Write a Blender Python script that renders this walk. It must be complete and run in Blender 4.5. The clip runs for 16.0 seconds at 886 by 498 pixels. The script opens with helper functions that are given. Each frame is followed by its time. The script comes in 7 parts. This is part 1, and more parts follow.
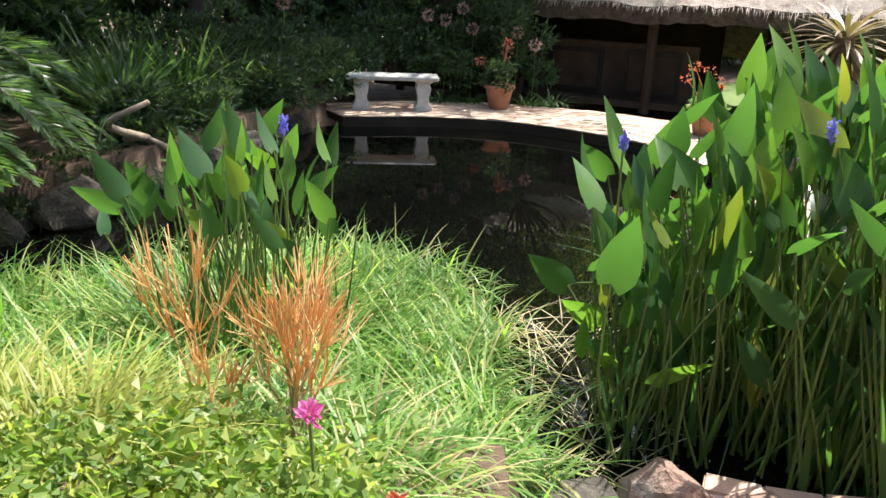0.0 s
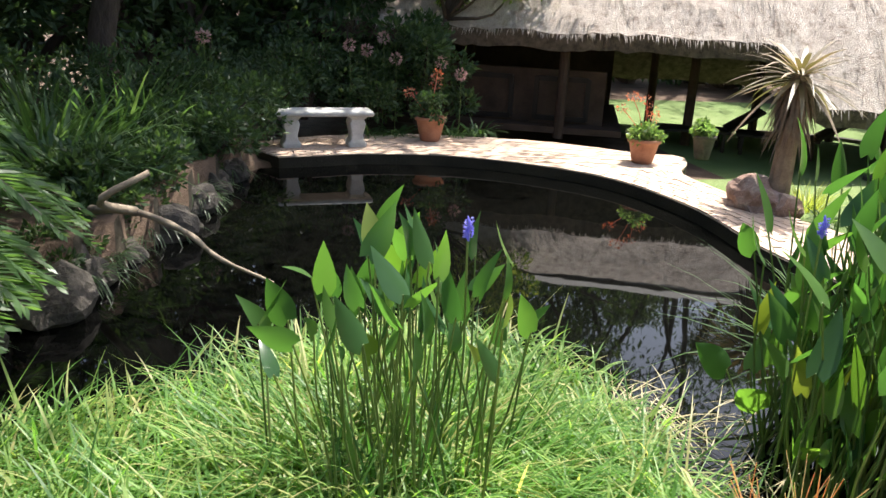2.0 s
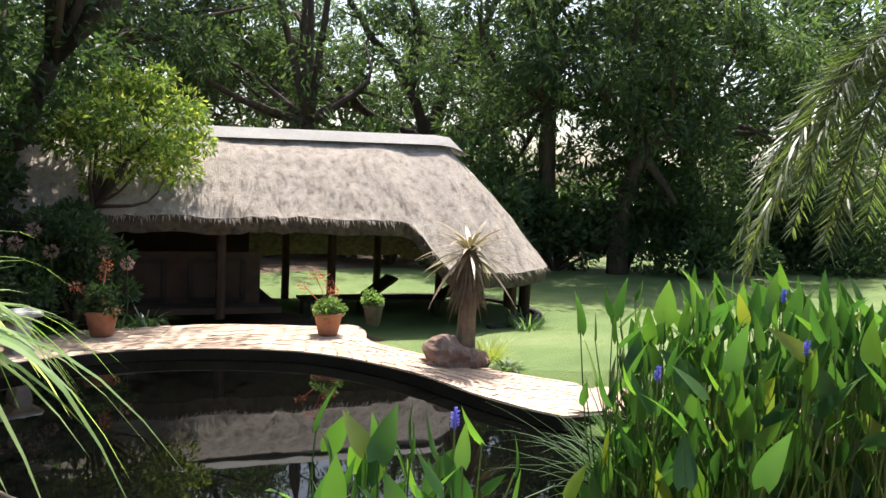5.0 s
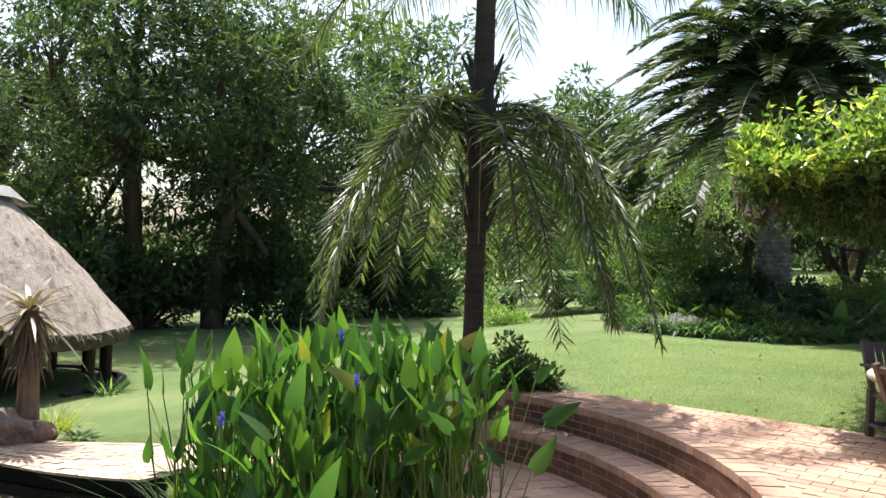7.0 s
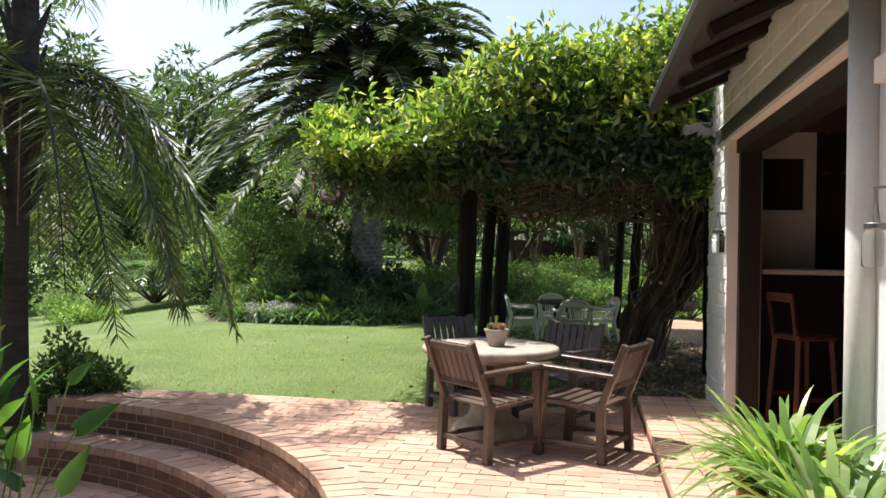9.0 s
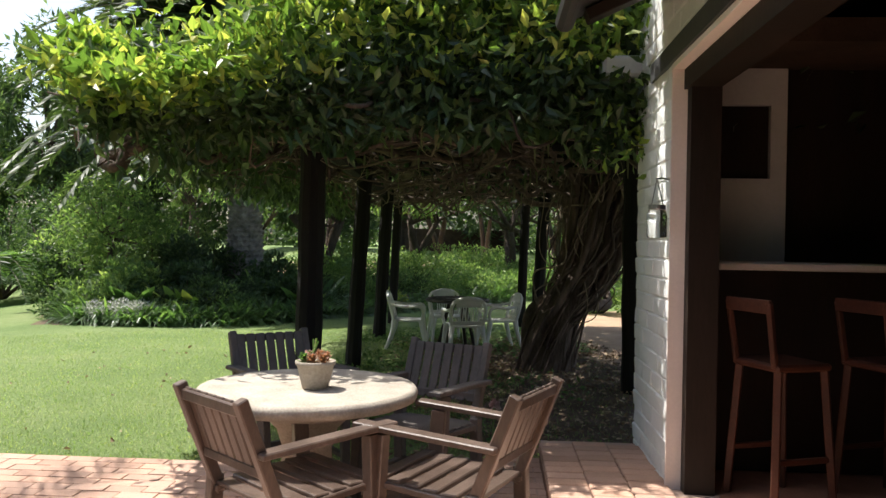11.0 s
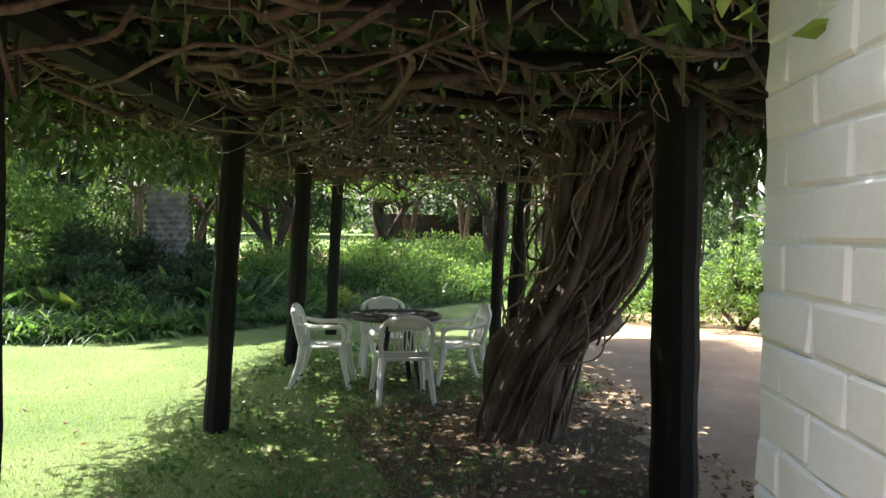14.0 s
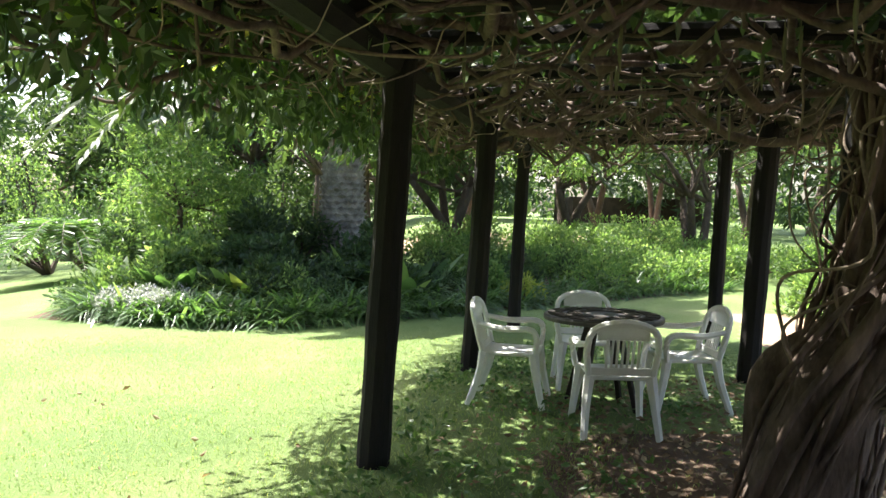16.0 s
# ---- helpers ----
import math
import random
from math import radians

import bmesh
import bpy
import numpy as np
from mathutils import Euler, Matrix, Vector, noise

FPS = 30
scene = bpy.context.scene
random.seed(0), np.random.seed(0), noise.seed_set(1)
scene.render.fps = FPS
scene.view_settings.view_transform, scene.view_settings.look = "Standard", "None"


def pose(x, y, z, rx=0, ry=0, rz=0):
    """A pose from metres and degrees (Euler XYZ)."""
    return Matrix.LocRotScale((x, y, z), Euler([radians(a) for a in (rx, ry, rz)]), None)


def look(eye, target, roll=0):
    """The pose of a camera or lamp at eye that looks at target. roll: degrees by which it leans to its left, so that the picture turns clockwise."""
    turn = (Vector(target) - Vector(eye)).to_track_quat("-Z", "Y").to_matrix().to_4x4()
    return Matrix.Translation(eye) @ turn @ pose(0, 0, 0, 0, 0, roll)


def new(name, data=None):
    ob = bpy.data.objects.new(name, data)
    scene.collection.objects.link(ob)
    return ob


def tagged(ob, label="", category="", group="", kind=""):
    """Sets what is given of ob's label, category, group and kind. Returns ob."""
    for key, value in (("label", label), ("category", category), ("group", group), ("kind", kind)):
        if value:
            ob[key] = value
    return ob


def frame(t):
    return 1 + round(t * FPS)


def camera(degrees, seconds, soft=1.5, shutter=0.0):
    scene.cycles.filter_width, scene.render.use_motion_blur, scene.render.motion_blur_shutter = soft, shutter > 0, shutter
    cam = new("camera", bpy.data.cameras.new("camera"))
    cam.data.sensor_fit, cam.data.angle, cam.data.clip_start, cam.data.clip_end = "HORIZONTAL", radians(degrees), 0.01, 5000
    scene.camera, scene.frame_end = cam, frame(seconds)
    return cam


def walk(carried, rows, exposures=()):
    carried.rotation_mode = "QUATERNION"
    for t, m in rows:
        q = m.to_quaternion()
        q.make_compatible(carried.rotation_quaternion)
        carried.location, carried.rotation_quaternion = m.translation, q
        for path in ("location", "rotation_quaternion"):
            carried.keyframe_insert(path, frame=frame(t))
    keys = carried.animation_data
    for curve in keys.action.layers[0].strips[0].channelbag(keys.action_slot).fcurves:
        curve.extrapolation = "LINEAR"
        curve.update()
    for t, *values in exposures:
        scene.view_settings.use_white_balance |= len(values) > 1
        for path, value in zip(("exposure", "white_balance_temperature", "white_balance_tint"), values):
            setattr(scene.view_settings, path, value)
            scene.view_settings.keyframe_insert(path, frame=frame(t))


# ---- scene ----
cam = camera(59.0, 16.0)
METRES, EYE, TILT, LEAN, TURN = 12.0, 1.19, 0.0, 0.0, 0.0
ROWS = [
    (0.0, 0.0, 0.0, 0.0, 0.78, -19.38, -2.22),
    (0.5, -0.0245, 0.0116, -0.0014, -1.19, -20.9, -2.28),
    (1.0, -0.0546, 0.0271, 0.0045, -4.73, -21.02, -2.45),
    (1.5, -0.0872, 0.0375, 0.0115, -8.12, -20.74, -2.5),
    (2.0, -0.1207, 0.053, 0.0173, -12.04, -18.31, -2.61),
    (2.5, -0.1546, 0.065, 0.0187, -15.11, -14.6, -2.64),
    (3.0, -0.1853, 0.0817, 0.0221, -18.84, -11.63, -2.62),
    (5.5, -0.2579, 0.0923, 0.0288, -51.22, -2.61, -2.05),
    (6.0, -0.2547, 0.0836, 0.0285, -58.71, -1.11, -1.83),
    (6.5, -0.2553, 0.0787, 0.0278, -65.72, -0.25, -1.74),
    (7.0, -0.2538, 0.0704, 0.0272, -72.58, 0.19, -1.59),
    (7.5, -0.2512, 0.0685, 0.0266, -79.93, 0.34, -1.47),
    (8.0, -0.2483, 0.0634, 0.0246, -87.63, 0.37, -1.29),
    (8.5, -0.2374, 0.0542, 0.0236, -94.5, 0.31, -1.14),
    (9.0, -0.2112, 0.0415, 0.0208, -100.33, 0.19, -0.99),
    (9.5, -0.179, 0.0202, 0.0201, -103.97, 0.08, -0.86),
    (10.0, -0.1324, -0.0042, 0.0202, -105.63, -0.04, -0.85),
    (12.5, 0.1135, -0.0986, 0.0172, -107.32, -0.75, -1.02),
    (13.0, 0.1599, -0.1229, 0.0167, -107.52, -0.97, -1.0),
    (13.5, 0.196, -0.1427, 0.0167, -107.72, -1.2, -1.03),
    (14.0, 0.2337, -0.1707, 0.0242, -107.69, -1.49, -0.89),
    (14.5, 0.2692, -0.1874, 0.0263, -104.82, -2.12, -0.96),
    (15.0, 0.3105, -0.1936, 0.0254, -100.74, -2.7, -1.14),
    (15.5, 0.3456, -0.1893, 0.0241, -97.62, -2.82, -1.23),
    (16.0, 0.3727, -0.1848, 0.0176, -94.87, -2.85, -1.3),
]
EXPOSURES = [(0.0, 1.28), (1.5, 1.34), (3.0, 1.15), (5.5, 0.95), (7.0, 0.85), (9.0, 0.75), (10.0, 0.65), (12.5, 1.25), (13.0, 1.4), (14.0, 1.85), (15.0, 2.0), (16.0, 2.0)]
walk(cam, [(t, pose(0, 0, EYE, TILT, LEAN, TURN) @ pose(METRES * x, METRES * y, METRES * z, 90 + pitch, roll, yaw)) for t, x, y, z, yaw, pitch, roll in ROWS], EXPOSURES)

# ---- sun and sky ----
SUN = Vector((0.33, 0.29, 0.88)).normalized()  # towards the sun
world = bpy.data.worlds.new("sky")
scene.world = world
world.use_nodes = True
wn = world.node_tree
sky = wn.nodes.new("ShaderNodeTexSky")
sky.sky_type = "NISHITA"
sky.sun_disc = False
sky.sun_elevation = math.asin(SUN.z)
sky.sun_rotation = math.atan2(SUN.x, SUN.y)
sky.dust_density = 3.6
wn.links.new(sky.outputs[0], wn.nodes["Background"].inputs[0])
wn.nodes["Background"].inputs[1].default_value = 0.15
sun = new("sun", bpy.data.lights.new("sun", "SUN"))
sun.data.energy, sun.data.angle, sun.data.color = 5.0, radians(0.55), (1.0, 0.96, 0.89)
sun.matrix_world = look((0, 0, 30), Vector((0, 0, 30)) - SUN)

# ---- mesh and material helpers ----
class Buf:
    """Vertices and faces gathered for one mesh."""

    def __init__(self):
        self.v, self.tri, self.quad, self.n = [], [], [], 0

    def add(self, verts, tris=None, quads=None):
        verts = np.asarray(verts, float).reshape(-1, 3)
        if tris is not None and len(tris):
            self.tri.append(np.asarray(tris, int).reshape(-1, 3) + self.n)
        if quads is not None and len(quads):
            self.quad.append(np.asarray(quads, int).reshape(-1, 4) + self.n)
        self.v.append(verts)
        self.n += len(verts)

    def mesh(self, name, smooth=False):
        me = bpy.data.meshes.new(name)
        v = np.concatenate(self.v) if self.v else np.zeros((0, 3))
        t = np.concatenate(self.tri) if self.tri else np.zeros((0, 3), int)
        q = np.concatenate(self.quad) if self.quad else np.zeros((0, 4), int)
        me.vertices.add(len(v))
        me.vertices.foreach_set("co", v.astype(np.float32).ravel())
        me.loops.add(t.size + q.size)
        me.loops.foreach_set("vertex_index", np.concatenate([t.ravel(), q.ravel()]).astype(np.int32))
        me.polygons.add(len(t) + len(q))
        starts = np.concatenate([np.arange(len(t)) * 3, t.size + np.arange(len(q)) * 4]).astype(np.int32)
        me.polygons.foreach_set("loop_start", starts)
        me.polygons.foreach_set("use_smooth", np.full(len(t) + len(q), smooth))
        me.update(calc_edges=True)
        me.validate()
        return me


def put(name, buf, material, parent=None, label="", smooth=False):
    """One mesh object from a Buf or bmesh, under a thing where one is given."""
    if isinstance(buf, Buf):
        me = buf.mesh(name, smooth)
    elif isinstance(buf, bpy.types.Mesh):
        me = buf
    else:
        me = bpy.data.meshes.new(name)
        buf.to_mesh(me)
        buf.free()
        if smooth:
            me.polygons.foreach_set("use_smooth", np.full(len(me.polygons), True))
    if not me.materials:
        me.materials.append(material)
    ob = new(name, me)
    if parent is not None:
        ob.parent = parent
    if label:
        ob["label"] = label
    return ob


def thing(name, x, y, z, rz, label, category, group=""):
    ob = new(name)
    ob.matrix_basis = pose(x, y, z, 0, 0, rz)
    ob.empty_display_size = 0.1
    return tagged(ob, label, category, group)


def unit(a):
    a = np.asarray(a, float)
    return a / np.maximum(np.linalg.norm(a, axis=-1, keepdims=True), 1e-9)


def tube(buf, pts, radii, sides=7, cap=True):
    """A tapered tube along points."""
    pts = np.asarray(pts, float)
    n = len(pts)
    radii = np.broadcast_to(np.asarray(radii, float), (n,))
    d = unit(np.gradient(pts, axis=0))
    ref = np.array([0.0, 0.0, 1.0]) if abs(d[:, 2]).mean() < 0.8 else np.array([1.0, 0.0, 0.0])
    a = unit(np.cross(d, ref))
    b = np.cross(d, a)
    ang = np.arange(sides) * 2 * np.pi / sides
    ring = np.cos(ang)[None, :, None] * a[:, None] + np.sin(ang)[None, :, None] * b[:, None]
    v = (pts[:, None] + ring * radii[:, None, None]).reshape(-1, 3)
    q = []
    for i in range(n - 1):
        for j in range(sides):
            k = (j + 1) % sides
            q.append((i * sides + j, i * sides + k, (i + 1) * sides + k, (i + 1) * sides + j))
    t = []
    if cap:
        t = [(0, j + 1, j) for j in range(1, sides - 1)]
        o = (n - 1) * sides
        t += [(o, o + j, o + j + 1) for j in range(1, sides - 1)]
    buf.add(v, t, q)


def spline(pts, n):
    """A smooth line of n points through a few."""
    pts = np.asarray(pts, float)
    m = len(pts)
    ext = np.vstack([2 * pts[0] - pts[1], pts, 2 * pts[-1] - pts[-2]])
    u = np.linspace(0, m - 1 - 1e-6, n)
    i = u.astype(int)
    f = (u - i)[:, None]
    p0, p1, p2, p3 = ext[i], ext[i + 1], ext[i + 2], ext[i + 3]
    return 0.5 * (2 * p1 + (p2 - p0) * f + (2 * p0 - 5 * p1 + 4 * p2 - p3) * f ** 2 + (3 * p1 - p0 - 3 * p2 + p3) * f ** 3)


def box(buf, c, ax, ay, az):
    """A box from its centre and three half axes."""
    c, ax, ay, az = (np.asarray(k, float) for k in (c, ax, ay, az))
    v = [c + sx * ax + sy * ay + sz * az for sz in (-1, 1) for sy in (-1, 1) for sx in (-1, 1)]
    buf.add(v, None, [(0, 2, 3, 1), (4, 5, 7, 6), (0, 1, 5, 4), (2, 6, 7, 3), (0, 4, 6, 2), (1, 3, 7, 5)])


def bar(c, size, bevel=0.006, rot=None):
    """A bevelled bar as a bmesh."""
    bm = bmesh.new()
    bmesh.ops.create_cube(bm, size=1.0)
    bmesh.ops.scale(bm, vec=size, verts=bm.verts)
    bmesh.ops.bevel(bm, geom=bm.edges[:], offset=min(bevel, min(size) * 0.3), segments=1, affect="EDGES")
    if rot is not None:
        bmesh.ops.rotate(bm, cent=(0, 0, 0), matrix=Euler([radians(k) for k in rot]).to_matrix(), verts=bm.verts)
    bmesh.ops.translate(bm, vec=c, verts=bm.verts)
    return bm


def between(p, q, w, h, bevel=0.005):
    """A bevelled bar from p to q."""
    p, q = Vector(p), Vector(q)
    bm = bar((0, 0, 0), (w, h, (q - p).length), bevel)
    m = (q - p).to_track_quat("Z", "Y").to_matrix().to_4x4()
    bmesh.ops.transform(bm, matrix=Matrix.Translation((p + q) / 2) @ m, verts=bm.verts)
    return bm


def lathe(profile, sides=32, wobble=0.0):
    """A turned shape from (radius, z) pairs."""
    bm = bmesh.new()
    rings = []
    for r, z in profile:
        rings.append([bm.verts.new(((r + wobble * noise.noise((j * 0.7, z * 9, r))) * math.cos(2 * math.pi * j / sides), (r + wobble * noise.noise((j * 0.7, z * 9, r))) * math.sin(2 * math.pi * j / sides), z)) for j in range(sides)])
    for a, b in zip(rings, rings[1:]):
        for j in range(sides):
            bm.faces.new((a[j], a[(j + 1) % sides], b[(j + 1) % sides], b[j]))
    bm.faces.new(rings[0][::-1])
    bm.faces.new(rings[-1])
    return bm


def strips(buf, base, heading, length, width, droop, segs=4, shape=0.6, twist=None, normal=None):
    """Many curved strap leaves at once. heading: unit ways; droop: fall at the tip as a part of the length."""
    base, heading = np.asarray(base, float), unit(heading)
    n = len(base)
    length, width, droop = (np.broadcast_to(np.asarray(k, float), (n,)) for k in (length, width, droop))
    up = np.array([0.0, 0.0, 1.0])
    side = np.cross(heading, up if normal is None else normal)
    weak = np.linalg.norm(side, axis=1) < 0.05
    side[weak] = np.cross(heading[weak], np.array([1.0, 0.3, 0.0]))
    side = unit(side)
    if twist is not None:
        c, s = np.cos(twist)[:, None], np.sin(twist)[:, None]
        side = unit(side * c + np.cross(heading, side) * s)
    levels = []
    for k in range(segs + 1):
        t = k / segs
        mid = base + heading * (length * t)[:, None]
        mid = mid - up * (droop * length * t * t)[:, None]
        w = (width * 0.5 * ((0.45 + 0.55 * min(t / 0.25, 1)) * max(1 - t ** (1 / max(1 - shape, 0.05)), 0.0)))[:, None]
        if k == segs:
            levels.append(mid[:, None])
        else:
            levels.append(np.stack([mid - side * w, mid + side * w], 1))
    v = np.concatenate(levels, 1)
    per = v.shape[1]
    q = [(2 * k, 2 * k + 1, 2 * k + 3, 2 * k + 2) for k in range(segs - 1)]
    t = [(2 * segs - 2, 2 * segs - 1, 2 * segs)]
    off = (np.arange(n) * per)[:, None, None]
    buf.add(v.reshape(-1, 3), (np.array(t)[None] + off).reshape(-1, 3), (np.array(q)[None] + off).reshape(-1, 4) if q else None)


def leaves(buf, p, way, size, ratio=0.45, fold=0.25, rng=None):
    """Many small folded leaves: base p, heading way."""
    p, way = np.asarray(p, float), unit(way)
    n = len(p)
    size = np.broadcast_to(np.asarray(size, float), (n,))[:, None]
    rnd = unit(rng.normal(size=(n, 3)))
    side = unit(np.cross(way, rnd))
    nor = np.cross(way, side)
    mid = p + way * size * 0.45
    v = np.stack([p, mid + side * size * ratio * 0.5 + nor * size * fold * ratio, p + way * size, mid - side * size * ratio * 0.5 + nor * size * fold * ratio], 1)
    off = (np.arange(n) * 4)[:, None, None]
    buf.add(v.reshape(-1, 3), (np.array([(0, 1, 2), (0, 2, 3)])[None] + off).reshape(-1, 3))


def nodes_of(name):
    m = bpy.data.materials.new(name)
    m.use_nodes = True
    nt = m.node_tree
    return m, nt, nt.nodes["Principled BSDF"]


def ramp(nt, fac, stops):
    r = nt.nodes.new("ShaderNodeValToRGB")
    nt.links.new(fac, r.inputs[0])
    el = r.color_ramp.elements
    while len(el) < len(stops):
        el.new(0.5)
    for e, (at, c) in zip(el, stops):
        e.position, e.color = at, (*c, 1.0)
    return r.outputs[0]


def noise_of(nt, scale, detail=5.0, stretch=(1, 1, 1), rough=0.6):
    co = nt.nodes.new("ShaderNodeNewGeometry")
    mp = nt.nodes.new("ShaderNodeMapping")
    mp.inputs["Scale"].default_value = stretch
    nt.links.new(co.outputs["Position"], mp.inputs[0])
    t = nt.nodes.new("ShaderNodeTexNoise")
    t.inputs["Scale"].default_value, t.inputs["Detail"].default_value, t.inputs["Roughness"].default_value = scale, detail, rough
    nt.links.new(mp.outputs[0], t.inputs["Vector"])
    return t.outputs["Fac"]


def mix(nt, a, b, fac, how="MIX"):
    m = nt.nodes.new("ShaderNodeMix")
    m.data_type, m.blend_type = "RGBA", how
    for sock, val in ((m.inputs[0], fac), (m.inputs[6], a), (m.inputs[7], b)):
        if isinstance(val, (int, float)):
            sock.default_value = val
        elif isinstance(val, tuple):
            sock.default_value = (*val, 1.0)
        else:
            nt.links.new(val, sock)
    return m.outputs[2]


def bump(nt, bsdf, fac, strength, dist):
    b = nt.nodes.new("ShaderNodeBump")
    b.inputs["Strength"].default_value, b.inputs["Distance"].default_value = strength, dist
    nt.links.new(fac, b.inputs["Height"])
    nt.links.new(b.outputs[0], bsdf.inputs["Normal"])


def rough_mat(name, stops, scale, fine=60.0, roughness=0.8, strength=0.4, dist=0.01, stretch=(1, 1, 1), island=0.0, tints=None, metallic=0.0, spec=0.3, grain=0.55):
    """A weathered surface: large blotches, fine grain and relief; pieces may differ."""
    m, nt, b = nodes_of(name)
    big, small = noise_of(nt, scale, 4, stretch), noise_of(nt, fine, 6, stretch)
    col = ramp(nt, big, stops)
    speck = ramp(nt, small, [(0.3, (0.62, 0.62, 0.62)), (0.7, (1.25, 1.25, 1.25))])
    col = mix(nt, col, speck, grain, "MULTIPLY")
    if island:
        if island < 0:
            g = nt.nodes.new("ShaderNodeObjectInfo").outputs["Random"]
        else:
            g = nt.nodes.new("ShaderNodeNewGeometry").outputs["Random Per Island"]
        col = mix(nt, col, ramp(nt, g, tints), abs(island), "MULTIPLY")
    nt.links.new(col, b.inputs["Base Color"])
    b.inputs["Roughness"].default_value, b.inputs["Metallic"].default_value = roughness, metallic
    b.inputs["Specular IOR Level"].default_value = spec
    bump(nt, b, small, strength, dist)
    return m


def leaf_mat(name, stops, scale=1.2, gloss=0.45, through_light=0.45, glow=(0.85, 0.95, 0.42)):
    """Leaves: each one its own green, light shining through."""
    m, nt, b = nodes_of(name)
    g = nt.nodes.new("ShaderNodeNewGeometry").outputs["Random Per Island"]
    stops = [(k, tuple(0.82 * v + 0.18 * (0.25 * c[0] + 0.65 * c[1] + 0.1 * c[2]) for v in c)) for k, c in stops]
    col = ramp(nt, g, stops)
    col = mix(nt, col, ramp(nt, noise_of(nt, scale, 3), [(0.3, (0.65, 0.7, 0.65)), (0.7, (1.3, 1.25, 1.1))]), 0.7, "MULTIPLY")
    nt.links.new(col, b.inputs["Base Color"])
    b.inputs["Roughness"].default_value = gloss
    b.inputs["Specular IOR Level"].default_value = 0.35
    t = nt.nodes.new("ShaderNodeBsdfTranslucent")
    nt.links.new(mix(nt, mix(nt, col, glow, 1.0, "MULTIPLY"), (2.4, 2.4, 2.4), 1.0, "MULTIPLY"), t.inputs[0])
    s = nt.nodes.new("ShaderNodeMixShader")
    s.inputs[0].default_value = through_light
    nt.links.new(b.outputs[0], s.inputs[1])
    nt.links.new(t.outputs[0], s.inputs[2])
    nt.links.new(s.outputs[0], nt.nodes["Material Output"].inputs[0])
    return m


# ---- materials ----
BRICK_TINTS = [(0.0, (0.72, 0.66, 0.62)), (0.45, (1.0, 1.0, 1.0)), (1.0, (1.25, 1.15, 1.05))]
M_lawn = rough_mat("lawn_turf", [(0.3, (0.10, 0.16, 0.046)), (0.55, (0.15, 0.21, 0.068)), (0.75, (0.21, 0.25, 0.105))], 0.5, 90, 0.9, 0.8, 0.03)
M_soil = rough_mat("leaf_litter_soil", [(0.3, (0.075, 0.05, 0.033)), (0.7, (0.17, 0.115, 0.08))], 3.0, 70, 0.95, 0.8, 0.03)
M_sand = rough_mat("sandy_path", [(0.3, (0.30, 0.20, 0.13)), (0.7, (0.42, 0.30, 0.20))], 1.5, 50, 0.95, 0.6, 0.015)
M_mud = rough_mat("pond_mud", [(0.3, (0.02, 0.017, 0.01)), (0.7, (0.045, 0.035, 0.02))], 2.0, 40, 0.8, 0.6, 0.02)
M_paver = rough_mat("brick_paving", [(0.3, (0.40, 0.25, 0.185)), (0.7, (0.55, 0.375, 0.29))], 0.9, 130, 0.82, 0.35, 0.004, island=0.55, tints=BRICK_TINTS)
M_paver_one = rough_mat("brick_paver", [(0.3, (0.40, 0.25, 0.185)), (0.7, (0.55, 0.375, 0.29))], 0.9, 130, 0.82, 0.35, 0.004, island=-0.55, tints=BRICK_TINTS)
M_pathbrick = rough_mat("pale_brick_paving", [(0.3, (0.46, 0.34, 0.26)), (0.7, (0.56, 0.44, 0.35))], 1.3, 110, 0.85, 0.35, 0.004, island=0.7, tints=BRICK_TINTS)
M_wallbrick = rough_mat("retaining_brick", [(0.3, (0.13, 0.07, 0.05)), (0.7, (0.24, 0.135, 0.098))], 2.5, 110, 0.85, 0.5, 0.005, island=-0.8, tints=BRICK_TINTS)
M_mortar = rough_mat("mortar", [(0.3, (0.34, 0.24, 0.19)), (0.7, (0.46, 0.34, 0.275))], 3, 120, 0.95, 0.4, 0.004)
M_white = rough_mat("white_limewashed_brick", [(0.25, (0.70, 0.70, 0.69)), (0.5, (0.80, 0.80, 0.79)), (0.8, (0.83, 0.83, 0.82))], 2.0, 45, 0.7, 0.25, 0.005, grain=0.1)
M_plaster = rough_mat("white_plaster", [(0.3, (0.56, 0.555, 0.54)), (0.7, (0.66, 0.655, 0.64))], 1.5, 40, 0.8, 0.3, 0.006, grain=0.12)
M_cream = rough_mat("cream_reveal", [(0.3, (0.78, 0.69, 0.64)), (0.7, (0.83, 0.75, 0.70))], 2, 60, 0.7, 0.2, 0.004, grain=0.12)
M_grey_paint = rough_mat("grey_painted_timber", [(0.3, (0.06, 0.06, 0.062)), (0.7, (0.09, 0.09, 0.092))], 3, 60, 0.5, 0.25, 0.003)
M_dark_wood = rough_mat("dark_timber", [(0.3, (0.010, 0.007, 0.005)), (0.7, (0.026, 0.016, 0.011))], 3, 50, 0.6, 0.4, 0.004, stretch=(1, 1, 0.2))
M_post = rough_mat("dark_tarred_pole", [(0.3, (0.006, 0.005, 0.005)), (0.7, (0.016, 0.013, 0.011))], 4, 40, 0.85, 0.7, 0.01, stretch=(3, 3, 0.4))
M_chair = rough_mat("weathered_teak", [(0.3, (0.065, 0.043, 0.033)), (0.7, (0.14, 0.10, 0.08))], 5, 70, 0.33, 0.35, 0.003, stretch=(1, 1, 0.35), spec=0.5)
